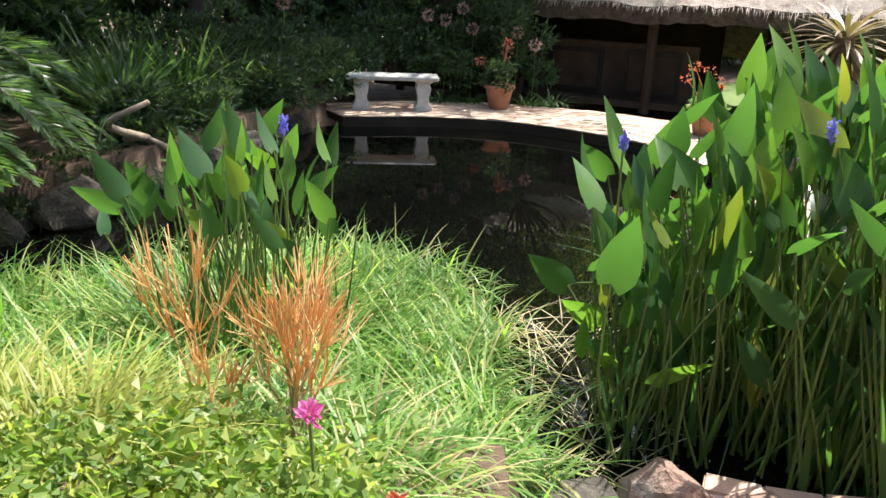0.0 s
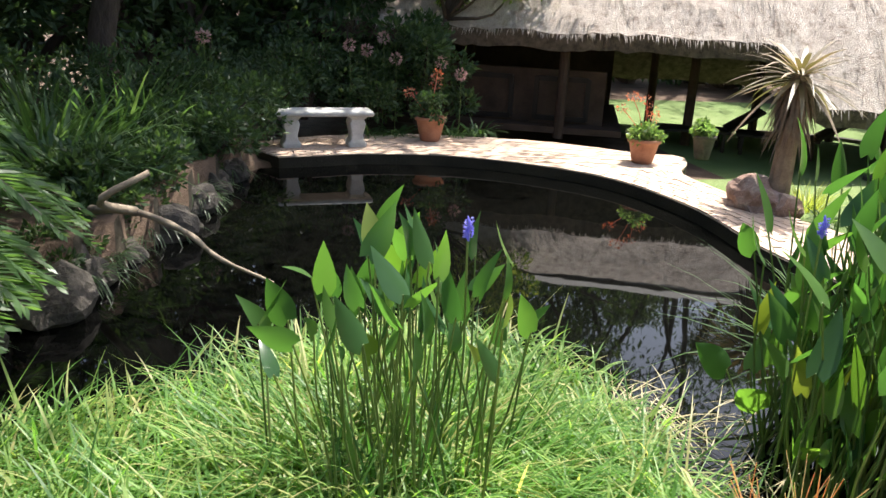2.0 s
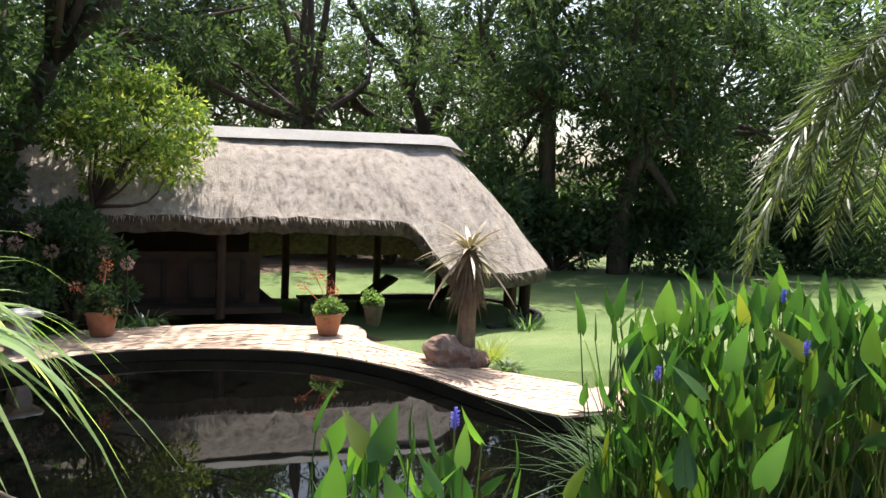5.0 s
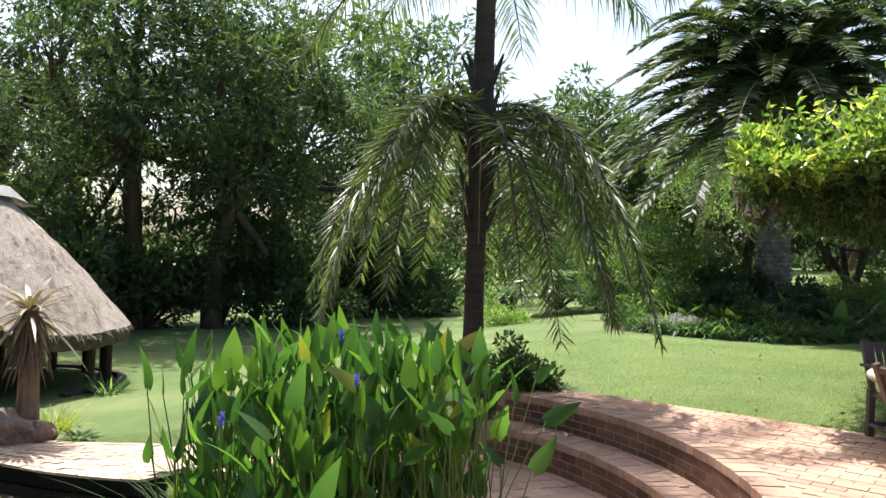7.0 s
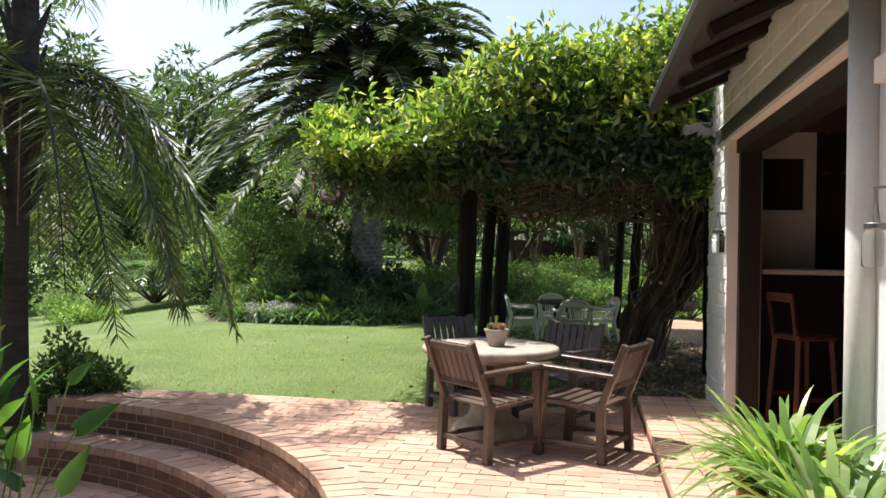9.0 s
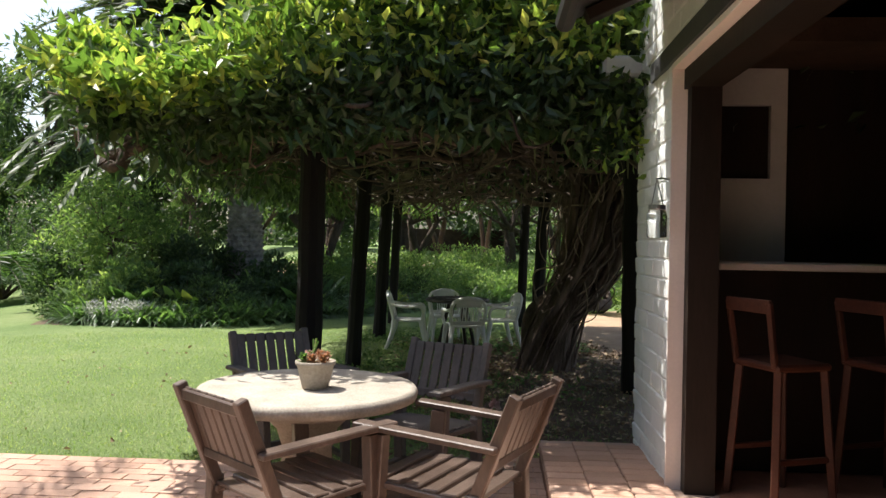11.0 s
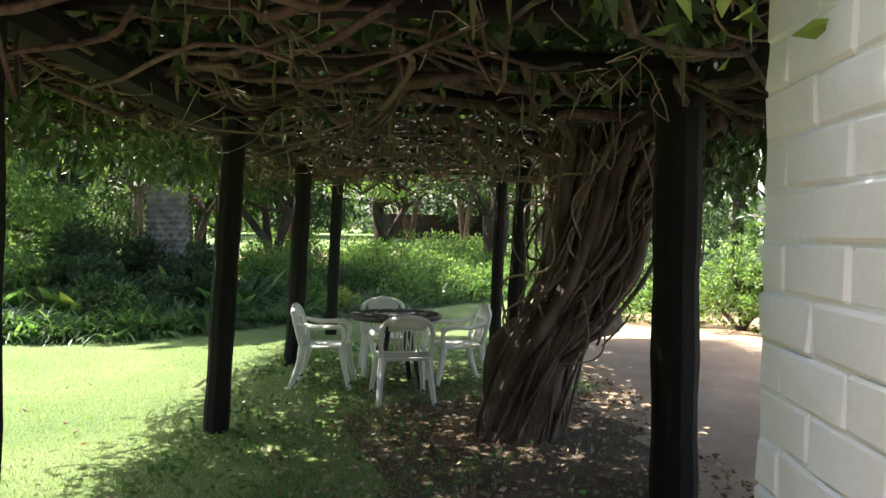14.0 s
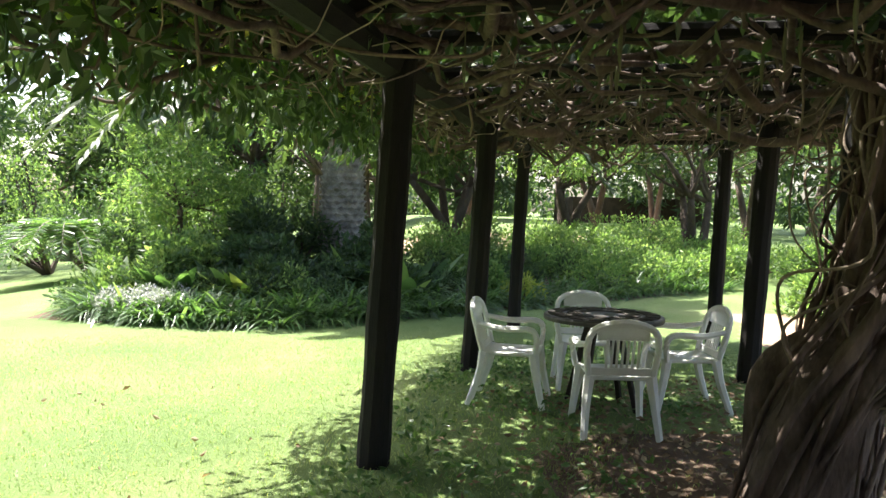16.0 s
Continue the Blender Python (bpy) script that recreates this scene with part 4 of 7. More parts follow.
def pickerel(buf_leaf, buf_stem, rng, base, tip, leaf, wide, tilt):
    """One stem with a broad pointed leaf."""
    base, tip = np.asarray(base), np.asarray(tip)
    m = (base + tip) / 2 + rng.normal(size=3) * 0.03
    tube(buf_stem, spline([base, m, tip], 6), np.linspace(0.007, 0.004, 6), 5)
    a = rng.uniform(0, 2 * math.pi)
    way = unit(unit(tip - m) * 1.0 + np.array([math.cos(a), math.sin(a), 0]) * tilt)
    side = unit(np.cross(way, [math.sin(a * 1.7), math.cos(a * 2.1), 0.2]))
    nor = np.cross(side, way)
    cup = rng.uniform(0.10, 0.28)
    t = np.array([-0.10, 0.0, 0.12, 0.3, 0.5, 0.72, 0.9, 1.0])
    w = np.array([0.55, 0.80, 1.0, 0.98, 0.80, 0.48, 0.17, 0.0]) * wide / 2
    bend = -0.18 * rng.uniform(0, 1.5)
    mid = tip + way * (leaf * t)[:, None] + nor * (bend * leaf * t ** 2)[:, None]
    mid[0] = tip
    left = tip + way * (leaf * t)[:, None] + nor * (bend * leaf * t ** 2 + cup * w)[:, None] + side * w[:, None]
    right = tip + way * (leaf * t)[:, None] + nor * (bend * leaf * t ** 2 + cup * w)[:, None] - side * w[:, None]
    n = len(t)
    v = np.vstack([left, mid, right])
    q = [(i, n + i, n + i + 1, i + 1) for i in range(n - 1)] + [(n + i, 2 * n + i, 2 * n + i + 1, n + i + 1) for i in range(n - 1)]
    buf_leaf.add(v, None, q)


def pickerel_clump(name, spots, seed, zlo, zhi, leaf, label, flowers):
    rng = np.random.default_rng(seed)
    top = thing(name, 0, 0, Z_WATER, 0, label, "water plant", "pickerel plants in the pond")
    bl, bs = Buf(), Buf()
    for x, y in spots:
        zt = zlo + (zhi - zlo) * rng.uniform() ** 0.75 * (0.5 + 0.5 * min(max((x - 0.5) / 1.3, 0), 1) if zhi > 0.9 else 1) - Z_WATER
        lean = rng.normal(size=2) * 0.14 * zt
        k = rng.uniform(0.75, 1.2)
        pickerel(bl, bs, rng, (x, y, 0), (x + lean[0], y + lean[1], zt - leaf * 0.6), leaf * k, leaf * k * rng.uniform(0.34, 0.55), rng.uniform(0.05, 1.1))
        if rng.uniform() < 0.25:
            a = rng.uniform(0, 2 * math.pi)
            strips(bl, [(x, y, 0)], [(math.cos(a) * 0.25, math.sin(a) * 0.25, 1)], zt * rng.uniform(0.5, 0.9), 0.03, 0.2, 5, 0.5)
    put("leaves", bl, L_pickerel, top, smooth=True)["kind"] = "stuff"
    for x, y, z in flowers:
        f = Buf()
        tube(bs, [(x, y, 0), (x + 0.01, y, (z - Z_WATER) * 0.6), (x, y, z - Z_WATER - 0.05)], 0.005, 5)
        h = np.linspace(-0.05, 0.05, 9)
        tube(f, np.column_stack([x + 0.004 * np.sin(h * 90), np.full(9, y), z - Z_WATER + h]), [0.004, 0.008, 0.009, 0.010, 0.010, 0.009, 0.007, 0.005, 0.002], 8)
        n = 60
        hh = rng.uniform(-0.04, 0.04, n)
        aa = rng.uniform(0, 2 * np.pi, n)
        o = np.stack([np.cos(aa), np.sin(aa), 0.4 + 0 * aa], 1)
        leaves(f, np.array([x, y, z - Z_WATER]) + np.stack([np.cos(aa) * 0.012, np.sin(aa) * 0.008, hh], 1), o, 0.013, 0.8, 0.3, rng)
        put("flower_spike", f, L_blue, top, "blue flower spike")
    put("stem_mass", bs, L_stem, top)["kind"] = "stuff"
    return top


rng = np.random.default_rng(5)
spots = [(x, y) for x, y in zip(rng.uniform(0.5, 2.8, 1400), rng.uniform(1.75, 4.2, 1400)) if ((x - 1.68) / 1.0) ** 2 + ((y - 3.0) / 1.1) ** 2 < 1 and y > 2.75 - 1.3 * max(x - 1.25, 0)]
spots += [(x, y) for x, y in zip(rng.uniform(1.9, 2.7, 90), rng.uniform(2.2, 2.8, 90)) if y > 2.2 + 0.55 * (x - 1.8)]
pickerel_clump("pickerel_clump", spots, 21, -0.38, 0.98, 0.25, "tall pickerel weed with broad glossy upright leaves in the pond", [(0.75, 3.3, 0.55), (1.35, 2.75, 0.72), (1.9, 2.5, 0.85), (2.1, 3.2, 0.9), (1.75, 2.2, 0.6)])
spots = [(rng.normal(-0.96, 0.22), rng.normal(3.47, 0.22)) for _ in range(70)]
pickerel_clump("pickerel_clump", spots, 22, 0.08, 0.58, 0.20, "smaller pickerel weed rising out of the floating grass", [(-0.72, 3.4, 0.54)])
strap_clump(1.9, 3.9, Z_WATER, 240, 1.42, 0.024, 0.45, L_strap, 31, "arching fine-leaved sedge beside the pickerel weed", "sedge", 0.35, 1.2)
strap_clump(2.35, 3.7, Z_WATER, 150, 1.35, 0.022, 0.45, L_strap, 32, "arching fine-leaved sedge beside the pickerel weed", "sedge", 0.3, 1.2)


def planter():
    """The raised mound of soil between patio and pond."""
    bm = bmesh.new()
    bmesh.ops.create_icosphere(bm, subdivisions=4, radius=1)
    for v in bm.verts:
        k = 1 + 0.08 * noise.noise(v.co * 3)
        v.co = Vector((-0.72 + v.co.x * 0.55 * k, 1.26 + v.co.y * 0.46 * k, -0.52 + min(v.co.z, 0.76) * 0.95 * k))
    tagged(put("soil_mound", bm, M_soil, smooth=True), "raised mound of soil planted with flowers beside the pond", "planting bed", kind="structure")


planter()


def groundcover():
    rng = np.random.default_rng(41)
    n = 13000
    x, y = rng.uniform(-1.3, 0.1, n), rng.uniform(0.85, 1.78, n)
    keep = (x < -0.02 - 0.15 * rng.uniform(0, 1, n) + 0.07 * np.sin(y * 9)) & (y < 1.22 + 0.22 * rng.uniform(0, 1, n) ** 2)
    x, y = x[keep], y[keep]
    n = len(x)
    h = 0.13 + 0.05 * np.sin(x * 9) * np.sin(y * 11) - 0.25 * np.clip(abs(x + 0.5) - 0.55, 0, 1)
    p = np.column_stack([x, y, 0.24 + h * rng.uniform(0.2, 1.0, n) ** 0.5])
    b = Buf()
    leaves(b, p, unit(rng.normal(size=(n, 3)) * np.array([1, 1, 0.35]) + np.array([0, 0, 0.2])), rng.uniform(0.016, 0.036, n), 0.75, 0.35, rng)
    tagged(put("groundcover", b, L_ground), "low yellow-green leafy groundcover along the pond bed", "groundcover", kind="stuff")


groundcover()


def fire_stick(x, y, z, h, seed, n=15):
    """A pencil-branched succulent, orange towards the tips."""
    rng = np.random.default_rng(seed)
    top = thing("fire_stick_plant", x, y, z, 0, "orange-tipped pencil-branched succulent with pale lower stems", "plant", "orange succulents by the pond")
    low, tips = Buf(), Buf()
    for _ in range(n):
        a, u = rng.uniform(0, 2 * math.pi), rng.uniform(0.05, 0.42)
        d = unit(np.array([math.cos(a) * u, math.sin(a) * u, 1.0]))
        p1 = d * h * rng.uniform(0.3, 0.5) + rng.normal(size=3) * 0.015
        tube(low, spline([(0, 0, -0.05), p1 * 0.5 + rng.normal(size=3) * 0.012, p1], 5), np.linspace(0.0045, 0.0032, 5), 5)
        for _ in range(5):
            d2 = unit(d + rng.normal(size=3) * 0.22)
            p2 = p1 + d2 * h * rng.uniform(0.2, 0.35)
            tube(tips, spline([p1, (p1 + p2) / 2 + rng.normal(size=3) * 0.008, p2], 4), np.linspace(0.002, 0.0016, 4), 4)
            for _ in range(6):
                d3 = unit(d2 + rng.normal(size=3) * 0.24)
                tube(tips, [p2, p2 + d3 * h * rng.uniform(0.12, 0.3)], [0.0015, 0.0008], 4)
    put("lower_stem", low, L_drystem, top)["kind"] = "stuff"
    put("orange_twig", tips, L_coral, top)["kind"] = "stuff"


fire_stick(-0.30, 1.48, 0.2, 0.42, 51, 12)
fire_stick(-0.56, 1.62, 0.2, 0.46, 52, 3)
fire_stick(-0.46, 1.46, 0.2, 0.27, 53, 2)
strap_clump(-0.72, 1.3, 0.22, 650, 0.5, 0.007, 0.75, L_tuft, 54, "golden fine-leaved grass tuft at the pond bed", "grass_tuft", 0.16, 1.1)
for k, (x, y) in enumerate([(-1.05, 1.6), (-0.85, 1.7), (-0.62, 1.6), (-0.42, 1.66), (-0.24, 1.56), (-0.5, 1.42), (-0.12, 1.4), (-1.1, 1.35), (-0.3, 1.36)]):
    strap_clump(x, y, 0.16, 170, 0.34, 0.010, 0.7, L_reed, 1420 + k, "green grass tuft among the orange succulents", "grass_tuft", 0.13, 1.0)
    strap_clump(x + 0.05, y - 0.04, 0.16, 26, 0.34, 0.006, 0.4, L_drystem, 1440 + k, "pale dry grass stalks among the succulents", "dry_grass", 0.12, 1.0)
strap_clump(-0.98, 1.4, 0.22, 400, 0.45, 0.007, 0.75, L_tuft, 55, "golden fine-leaved grass tuft at the pond bed", "grass_tuft", 0.14, 1.1)


def small_flower(x, y, z, h, material, seed, label, r=0.035):
    rng = np.random.default_rng(seed)
    top = thing("flower", x, y, z, 0, label, "flower")
    s, f = Buf(), Buf()
    tube(s, [(0, 0, -0.03), (0.005, 0.004, h * 0.5), (0, 0, h)], 0.004, 5)
    n = 26
    d = unit(rng.normal(size=(n, 3)) + np.array([0, 0, 0.8]))
    leaves(f, np.array([0, 0, h]) + d * 0.006, d, r * rng.uniform(0.8, 1.2, n), 0.9, 0.25, rng)
    put("stem", s, L_stem, top)
    put("petals", f, material, top, "bright petals")


small_flower(-0.21, 1.13, 0.25, 0.24, L_magenta, 1, "bright pink flower head above the groundcover", 0.024)
small_flower(-0.06, 1.08, 0.25, 0.1, L_red, 2, "small red flower in the groundcover", 0.025)
small_flower(5.0, -2.55, -0.09, 0.32, L_palepink, 3, "pale pink flower spike under the pergola", 0.05)
rock("stone", 0.88, 2.46, -0.72, (0.16, 0.14, 0.22), 4, M_rock, "reddish grey stone at the pond edge")
rock("stone", 1.2, 2.4, -0.72, (0.17, 0.15, 0.15), 5, M_rock, "reddish grey stone at the pond edge")
rock("stone", 1.5, 2.25, -0.72, (0.16, 0.13, 0.13), 6, M_rock, "reddish grey stone at the pond edge")
tagged(put("kerb_stone", bar((0.45, 2.35, -0.63), (0.42, 0.16, 0.2), 0.02, (0, 0, 12)), M_rock_grey), "pale grey stone kerb at the pond edge", "kerb")

for k, (x, y, n) in enumerate([(-0.2, 1.9, 260), (-0.04, 1.95, 240), (0.1, 1.96, 110), (-0.1, 1.78, 160)]):
    strap_clump(x, y, -0.16, n, 0.34, 0.011, 0.8, L_reed, 1400 + k, "bright green grass tuft hanging over the pond edge", "grass_tuft", 0.13, 0.9)
strap_clump(-0.96, 3.45, -0.62, 900, 0.86, 0.012, 0.55, L_reed, 1410, "tall green grass round the smaller pickerel weed", "grass_tuft", 0.7, 1.1)

# variegated clump near the walk
t = strap_clump(-2.85, 2.95, 1.18, 120, 0.64, 0.034, 0.85, L_striped, 61, "pale striped arching leaf clump on a short stem", "variegated_plant", 0.07, 1.0, segs=7)
b = Buf()
tube(b, [(0, 0, -2.0), (0.02, 0, -0.9), (0, 0, 0.02)], [0.08, 0.06, 0.05], 8)
put("stem", b, M_aloe_skirt, t)


# left bank: stones, cycads, agapanthus, dead branch
for k, (x, y, s) in enumerate([(-2.85, 5.75, 0.24), (-2.72, 6.25, 0.16), (-2.95, 6.4, 0.24), (-2.3, 7.4, 0.22), (-3.3, 5.2, 0.25), (-2.15, 8.2, 0.2), (-2.1, 8.9, 0.22), (-1.9, 9.5, 0.18), (-3.5, 4.6, 0.26)]):
    rock("stone", x, y, -0.72, (s * 1.2, s, s * 1.3), 11 + k, M_rock_grey, "weathered stone along the shaded pond bank")
for k in range(0, 26, 2):
    q = np.array([[-3.5, 3.9], [-3.05, 5.6], [-2.45, 7.0], [-2.15, 8.4], [-1.7, 9.9]])
    p = spline(q, 26)[k]
    rock("stone", p[0] - 0.12, p[1], -0.85, (0.2, 0.17, 0.26), 40 + k, M_rock_grey, "weathered stone edging of the pond bank")


def cycad(x, y, z, r, seed, n=26, label="dark arching cycad on the pond bank"):
    rng = np.random.default_rng(seed)
    top = thing("cycad", x, y, z, 0, label, "cycad")
    s = Buf()
    for i in range(n):
        a = 2.4 * i
        u = rng.uniform(0.2, 1.0)
        frond(top, rng, (0, 0, 0.25), (math.cos(a), math.sin(a), u), r * rng.uniform(0.8, 1.1), 0.55 + 0.3 * u, 0.22 * max(1.0, r / 1.5), 36, 0.032 * max(1.0, r / 1.5), M_palmbark, L_strap, 0.35, 0.1, 0.08)
    tube(s, [(0, 0, -0.3), (0, 0, 0.3)], [0.16, 0.13], 8)
    put("stem", s, M_palmbark, top)


cycad(-3.65, 5.3, 0.0, 1.35, 71, 40)
for k in range(22):
    rs = np.random.default_rng(1300 + k)
    q = spline([(-3.55, 4.2), (-3.1, 5.5), (-2.6, 6.7), (-2.3, 8.2), (-1.95, 9.7)], 22)[k] + rs.normal(size=2) * 0.1
    if k % 2:
        strap_clump(q[0] - 0.05, q[1], -0.62, 90, 0.42 + 0.2 * rs.uniform(), 0.016, 0.9, L_dark, 1300 + k, "dark low fern hanging over the bank stones", "fern", 0.14, 0.8, "ferns of the pond bank")
    else:
        shrub(q[0] - 0.2, q[1], -0.62, 0.3, 0.38 + 0.2 * rs.uniform(), L_dark, 1000, 0.055, 1300 + k, "low dark leafy plant over the bank stones", "bank_plant", "plant")
cycad(-4.1, 6.6, 0.1, 1.2, 72)
cycad(-3.3, 4.3, -0.1, 1.0, 73, 30)
for k, (x, y) in enumerate([(-3.0, 8.9), (-2.7, 9.6), (-3.5, 8.3), (-3.2, 7.6), (-3.8, 9.4)]):
    strap_clump(x, y, -0.32, 150, 1.4, 0.042, 0.42, L_strap, 80 + k, "tall green strap-leaved clump on the shaded bank", "agapanthus", 0.18, 1.1, "strap-leaved plants of the bank")
for k, (x, y, h) in enumerate([(-2.6, 8.0, 0.5), (-2.2, 9.2, 0.7), (-2.1, 10.0, 0.9), (-2.9, 7.1, 0.45), (-1.9, 10.8, 1.0), (-2.5, 10.4, 1.1), (-3.2, 10.2, 1.3), (-2.4, 11.6, 1.4), (-1.5, 11.6, 1.0), (-0.9, 12.2, 1.2), (0.1, 12.2, 1.0), (-0.1, 12.9, 1.6), (-1.2, 13.0, 1.9), (-4.4, 8.4, 1.2), (-4.6, 10.4, 1.8), (-5.0, 7.0, 1.4)]):
    shrub(x, y, -0.35, 0.45 + 0.3 * h, h, L_dark, 1900, 0.085, 100 + k, "dark green leafy shrub on the shaded bank")
for k, (x, y) in enumerate([(-0.15, 11.55), (0.3, 11.65), (1.15, 11.65), (1.5, 11.75), (-1.9, 10.6)]):
    strap_clump(x, y, -0.6, 70, 0.5, 0.03, 0.7, L_strap, 130 + k, "dark strap-leaved plant behind the bench", "agapanthus", 0.12, 0.9, "strap-leaved plants of the bank")


def flower_heads(spots, material, r, seed, label, name):
    for k, (x, y, z0, z) in enumerate(spots):
        rng = np.random.default_rng(seed + k)
        top = thing(name, x, y, z0, 0, label, "flower")
        s, f = Buf(), Buf()
        tube(s, [(0, 0, -0.05), (0.02, 0.01, (z - z0) / 2), (0, 0, z - z0)], 0.005, 5)
        n = 70
        d = unit(rng.normal(size=(n, 3)))
        leaves(f, np.array([0, 0, z - z0]) + d * r * 0.6, d, r * 0.6, 0.5, 0.2, rng)
        put("stem", s, L_stem, top)
        put("flower_head", f, material, top, "round faded flower head")


shrub(0.75, 12.3, -0.55, 0.85, 2.4, L_dark, 4200, 0.10, 128, "dark green leafy shrub against the thatched roof")

flower_heads([(-2.2, 10.6, -0.5, 0.75), (-0.1, 11.9, -0.6, 0.55), (0.15, 12.0, -0.6, 0.72), (0.3, 11.8, -0.6, 0.45), (1.2, 11.6, -0.58, 0.28), (-0.35, 11.8, -0.6, 0.62), (0.95, 11.75, -0.58, 0.42)], L_palepink, 0.09, 150, "faded round flower head on a tall stalk", "flower_stalk")

b = Buf()
tube(b, spline([(-2.75, 6.6, -0.25), (-2.35, 6.05, -0.12), (-2.0, 5.75, -0.18), (-1.78, 5.45, -0.26), (-1.45, 5.2, -0.34)], 18), np.linspace(0.032, 0.008, 18) * (1 + 0.15 * np.sin(np.arange(18) * 2.1)), 8)
tube(b, spline([(-2.35, 6.05, -0.12), (-2.5, 5.7, 0.05), (-2.2, 5.75, 0.22)], 8), np.linspace(0.034, 0.02, 8), 7)
tagged(put("dead_branch", b, M_drywood, smooth=True), "bleached dead branch reaching over the water", "branch")


# ---- stone bench, pots, aloe by the pond ----
def stone_bench(x, y, z, rz):
    top = thing("bench", x, y, z, rz, "pale cast stone garden bench with scrolled legs", "bench")
    put("seat", bar((0, 0, 0.43), (1.25, 0.38, 0.065), 0.018), M_bench, top)
    for s in (-0.42, 0.42):
        bm = bmesh.new()
        prof = [(0.115, 0.0), (0.12, 0.05), (0.085, 0.09), (0.075, 0.16), (0.095, 0.24), (0.105, 0.3), (0.085, 0.35), (0.12, 0.385), (0.125, 0.40)]
        rings = [[bm.verts.new((s + w * kx, 0.13 * ky * (0.8 + w * 1.6), h)) for kx, ky in ((-1, -1), (-0.85, -1.12), (0.85, -1.12), (1, -1), (1, 1), (0.85, 1.12), (-0.85, 1.12), (-1, 1))] for w, h in prof]
        for a, c in zip(rings, rings[1:]):
            for j in range(8):
                bm.faces.new((a[j], a[(j + 1) % 8], c[(j + 1) % 8], c[j]))
        bm.faces.new(rings[0][::-1])
        bm.faces.new(rings[-1])
        put("leg", bm, M_bench, top)


stone_bench(-0.78, 10.75, Z_PATH, 5)


def potted(x, y, z, r, h, seed, label, pot_mat, foliage, fn, fh, flower=None, tall=0.0, name="potted_plant", leaf=0.06):
    rng = np.random.default_rng(seed)
    top = thing(name, x, y, z, rng.uniform(0, 90), label, "potted plant")
    pot = put("pot", lathe([(r * 0.62, 0), (r * 0.66, 0.02), (r * 0.8, h * 0.45), (r * 0.92, h * 0.82), (r * 0.95, h * 0.84), (r * 1.05, h * 0.86), (r * 1.06, h * 0.97), (r * 1.02, h), (r * 0.92, h), (r * 0.88, h * 0.9)], 28), pot_mat, top, smooth=True)
    put("soil", lathe([(r * 0.6, h * 0.5), (r * 0.88, h * 0.92), (r * 0.5, h * 0.94), (0.01, h * 0.95)], 20), M_soil, pot)
    b = Buf()
    k = 12
    d = unit(rng.normal(size=(k, 3)))
    d[:, 2] = abs(d[:, 2]) * 0.8
    cen = d * np.array([r * 1.1, r * 1.1, fh]) * rng.uniform(0.4, 0.9, k)[:, None] + np.array([0, 0, h])
    p, out = clump_points(rng, cen, np.full(k, r * 0.5), fn)
    leaves(b, p, unit(out + rng.normal(size=(fn, 3)) * 0.6), leaf * rng.uniform(0.6, 1.3, fn), 0.6, 0.25, rng)
    for c in cen[:6]:
        tube(b, [(0, 0, h * 0.9), c * 0.5 + np.array([0, 0, h * 0.5]), c], [0.006, 0.005, 0.003], 4)
    put("foliage", b, foliage, top)
    if flower is not None:
        f = Buf()
        n = 150
        k = 5
        cen = np.column_stack([rng.normal(size=(k, 2)) * r * 0.55, rng.uniform(h + fh * 0.6, h + fh + tall, k)])
        p, out = clump_points(rng, cen, np.full(k, r * 0.38), n)
        leaves(f, p, out, 0.028, 0.7, 0.3, rng)
        for c in cen:
            tube(f, [(0, 0, h * 0.9), c * np.array([0.5, 0.5, 0.75]), c], 0.005, 4)
        put("flowers", f, flower, top, "reddish flowers and stems")
    return top


potted(3.18, 9.72, Z_PATH, 0.20, 0.31, 201, "terracotta pot with red and cream flowers on the brick path", M_terracotta, L_light, 800, 0.28, L_red, 0.3)
potted(4.15, 9.95, Z_PATH, 0.15, 0.32, 202, "stone urn with yellow-green foliage beside the path", M_rock_grey, L_light, 1100, 0.34)
potted(0.70, 11.15, Z_PATH, 0.21, 0.33, 203, "terracotta pot with dusky red flowers near the bench", M_terracotta, L_dark, 700, 0.45, L_red, 0.12)


def aloe_tree(x, y, z):
    rng = np.random.default_rng(211)
    top = thing("aloe", x, y, z, 0, "tall tree aloe with a skirt of dry leaves", "aloe")
    b = Buf()
    tube(b, spline([(0, 0, -0.1), (0.03, 0.02, 0.5), (0.06, 0.05, 1.32)], 9), np.linspace(0.13, 0.085, 9), 10)
    put("trunk", b, M_aloe_skirt, top)
    b = Buf()
    n = 240
    a = rng.uniform(0, 2 * np.pi, n)
    h = rng.uniform(0.85, 1.28, n)
    base = np.stack([0.05 + np.cos(a) * 0.08, 0.04 + np.sin(a) * 0.08, h], 1)
    strips(b, base, np.stack([np.cos(a), np.sin(a), -0.9 + 0 * a], 1), rng.uniform(0.14, 0.28, n), 0.028, 0.9, 5, 0.6)
    put("dry_skirt", b, M_aloe_skirt, top, "hanging dry leaves")
    b = Buf()
    n = 64
    a = np.arange(n) * 2.399
    u = np.linspace(-0.35, 1.0, n)
    base = np.stack([0.06 + np.cos(a) * 0.05, 0.05 + np.sin(a) * 0.05, 1.25 + 0.10 * (u + 0.2)], 1)
    strips(b, base, np.stack([np.cos(a), np.sin(a), u], 1), rng.uniform(0.5, 0.78, n), 0.055, rng.uniform(0.2, 0.5, n), 7, 0.6)
    put("crown", b, L_aloe, top)


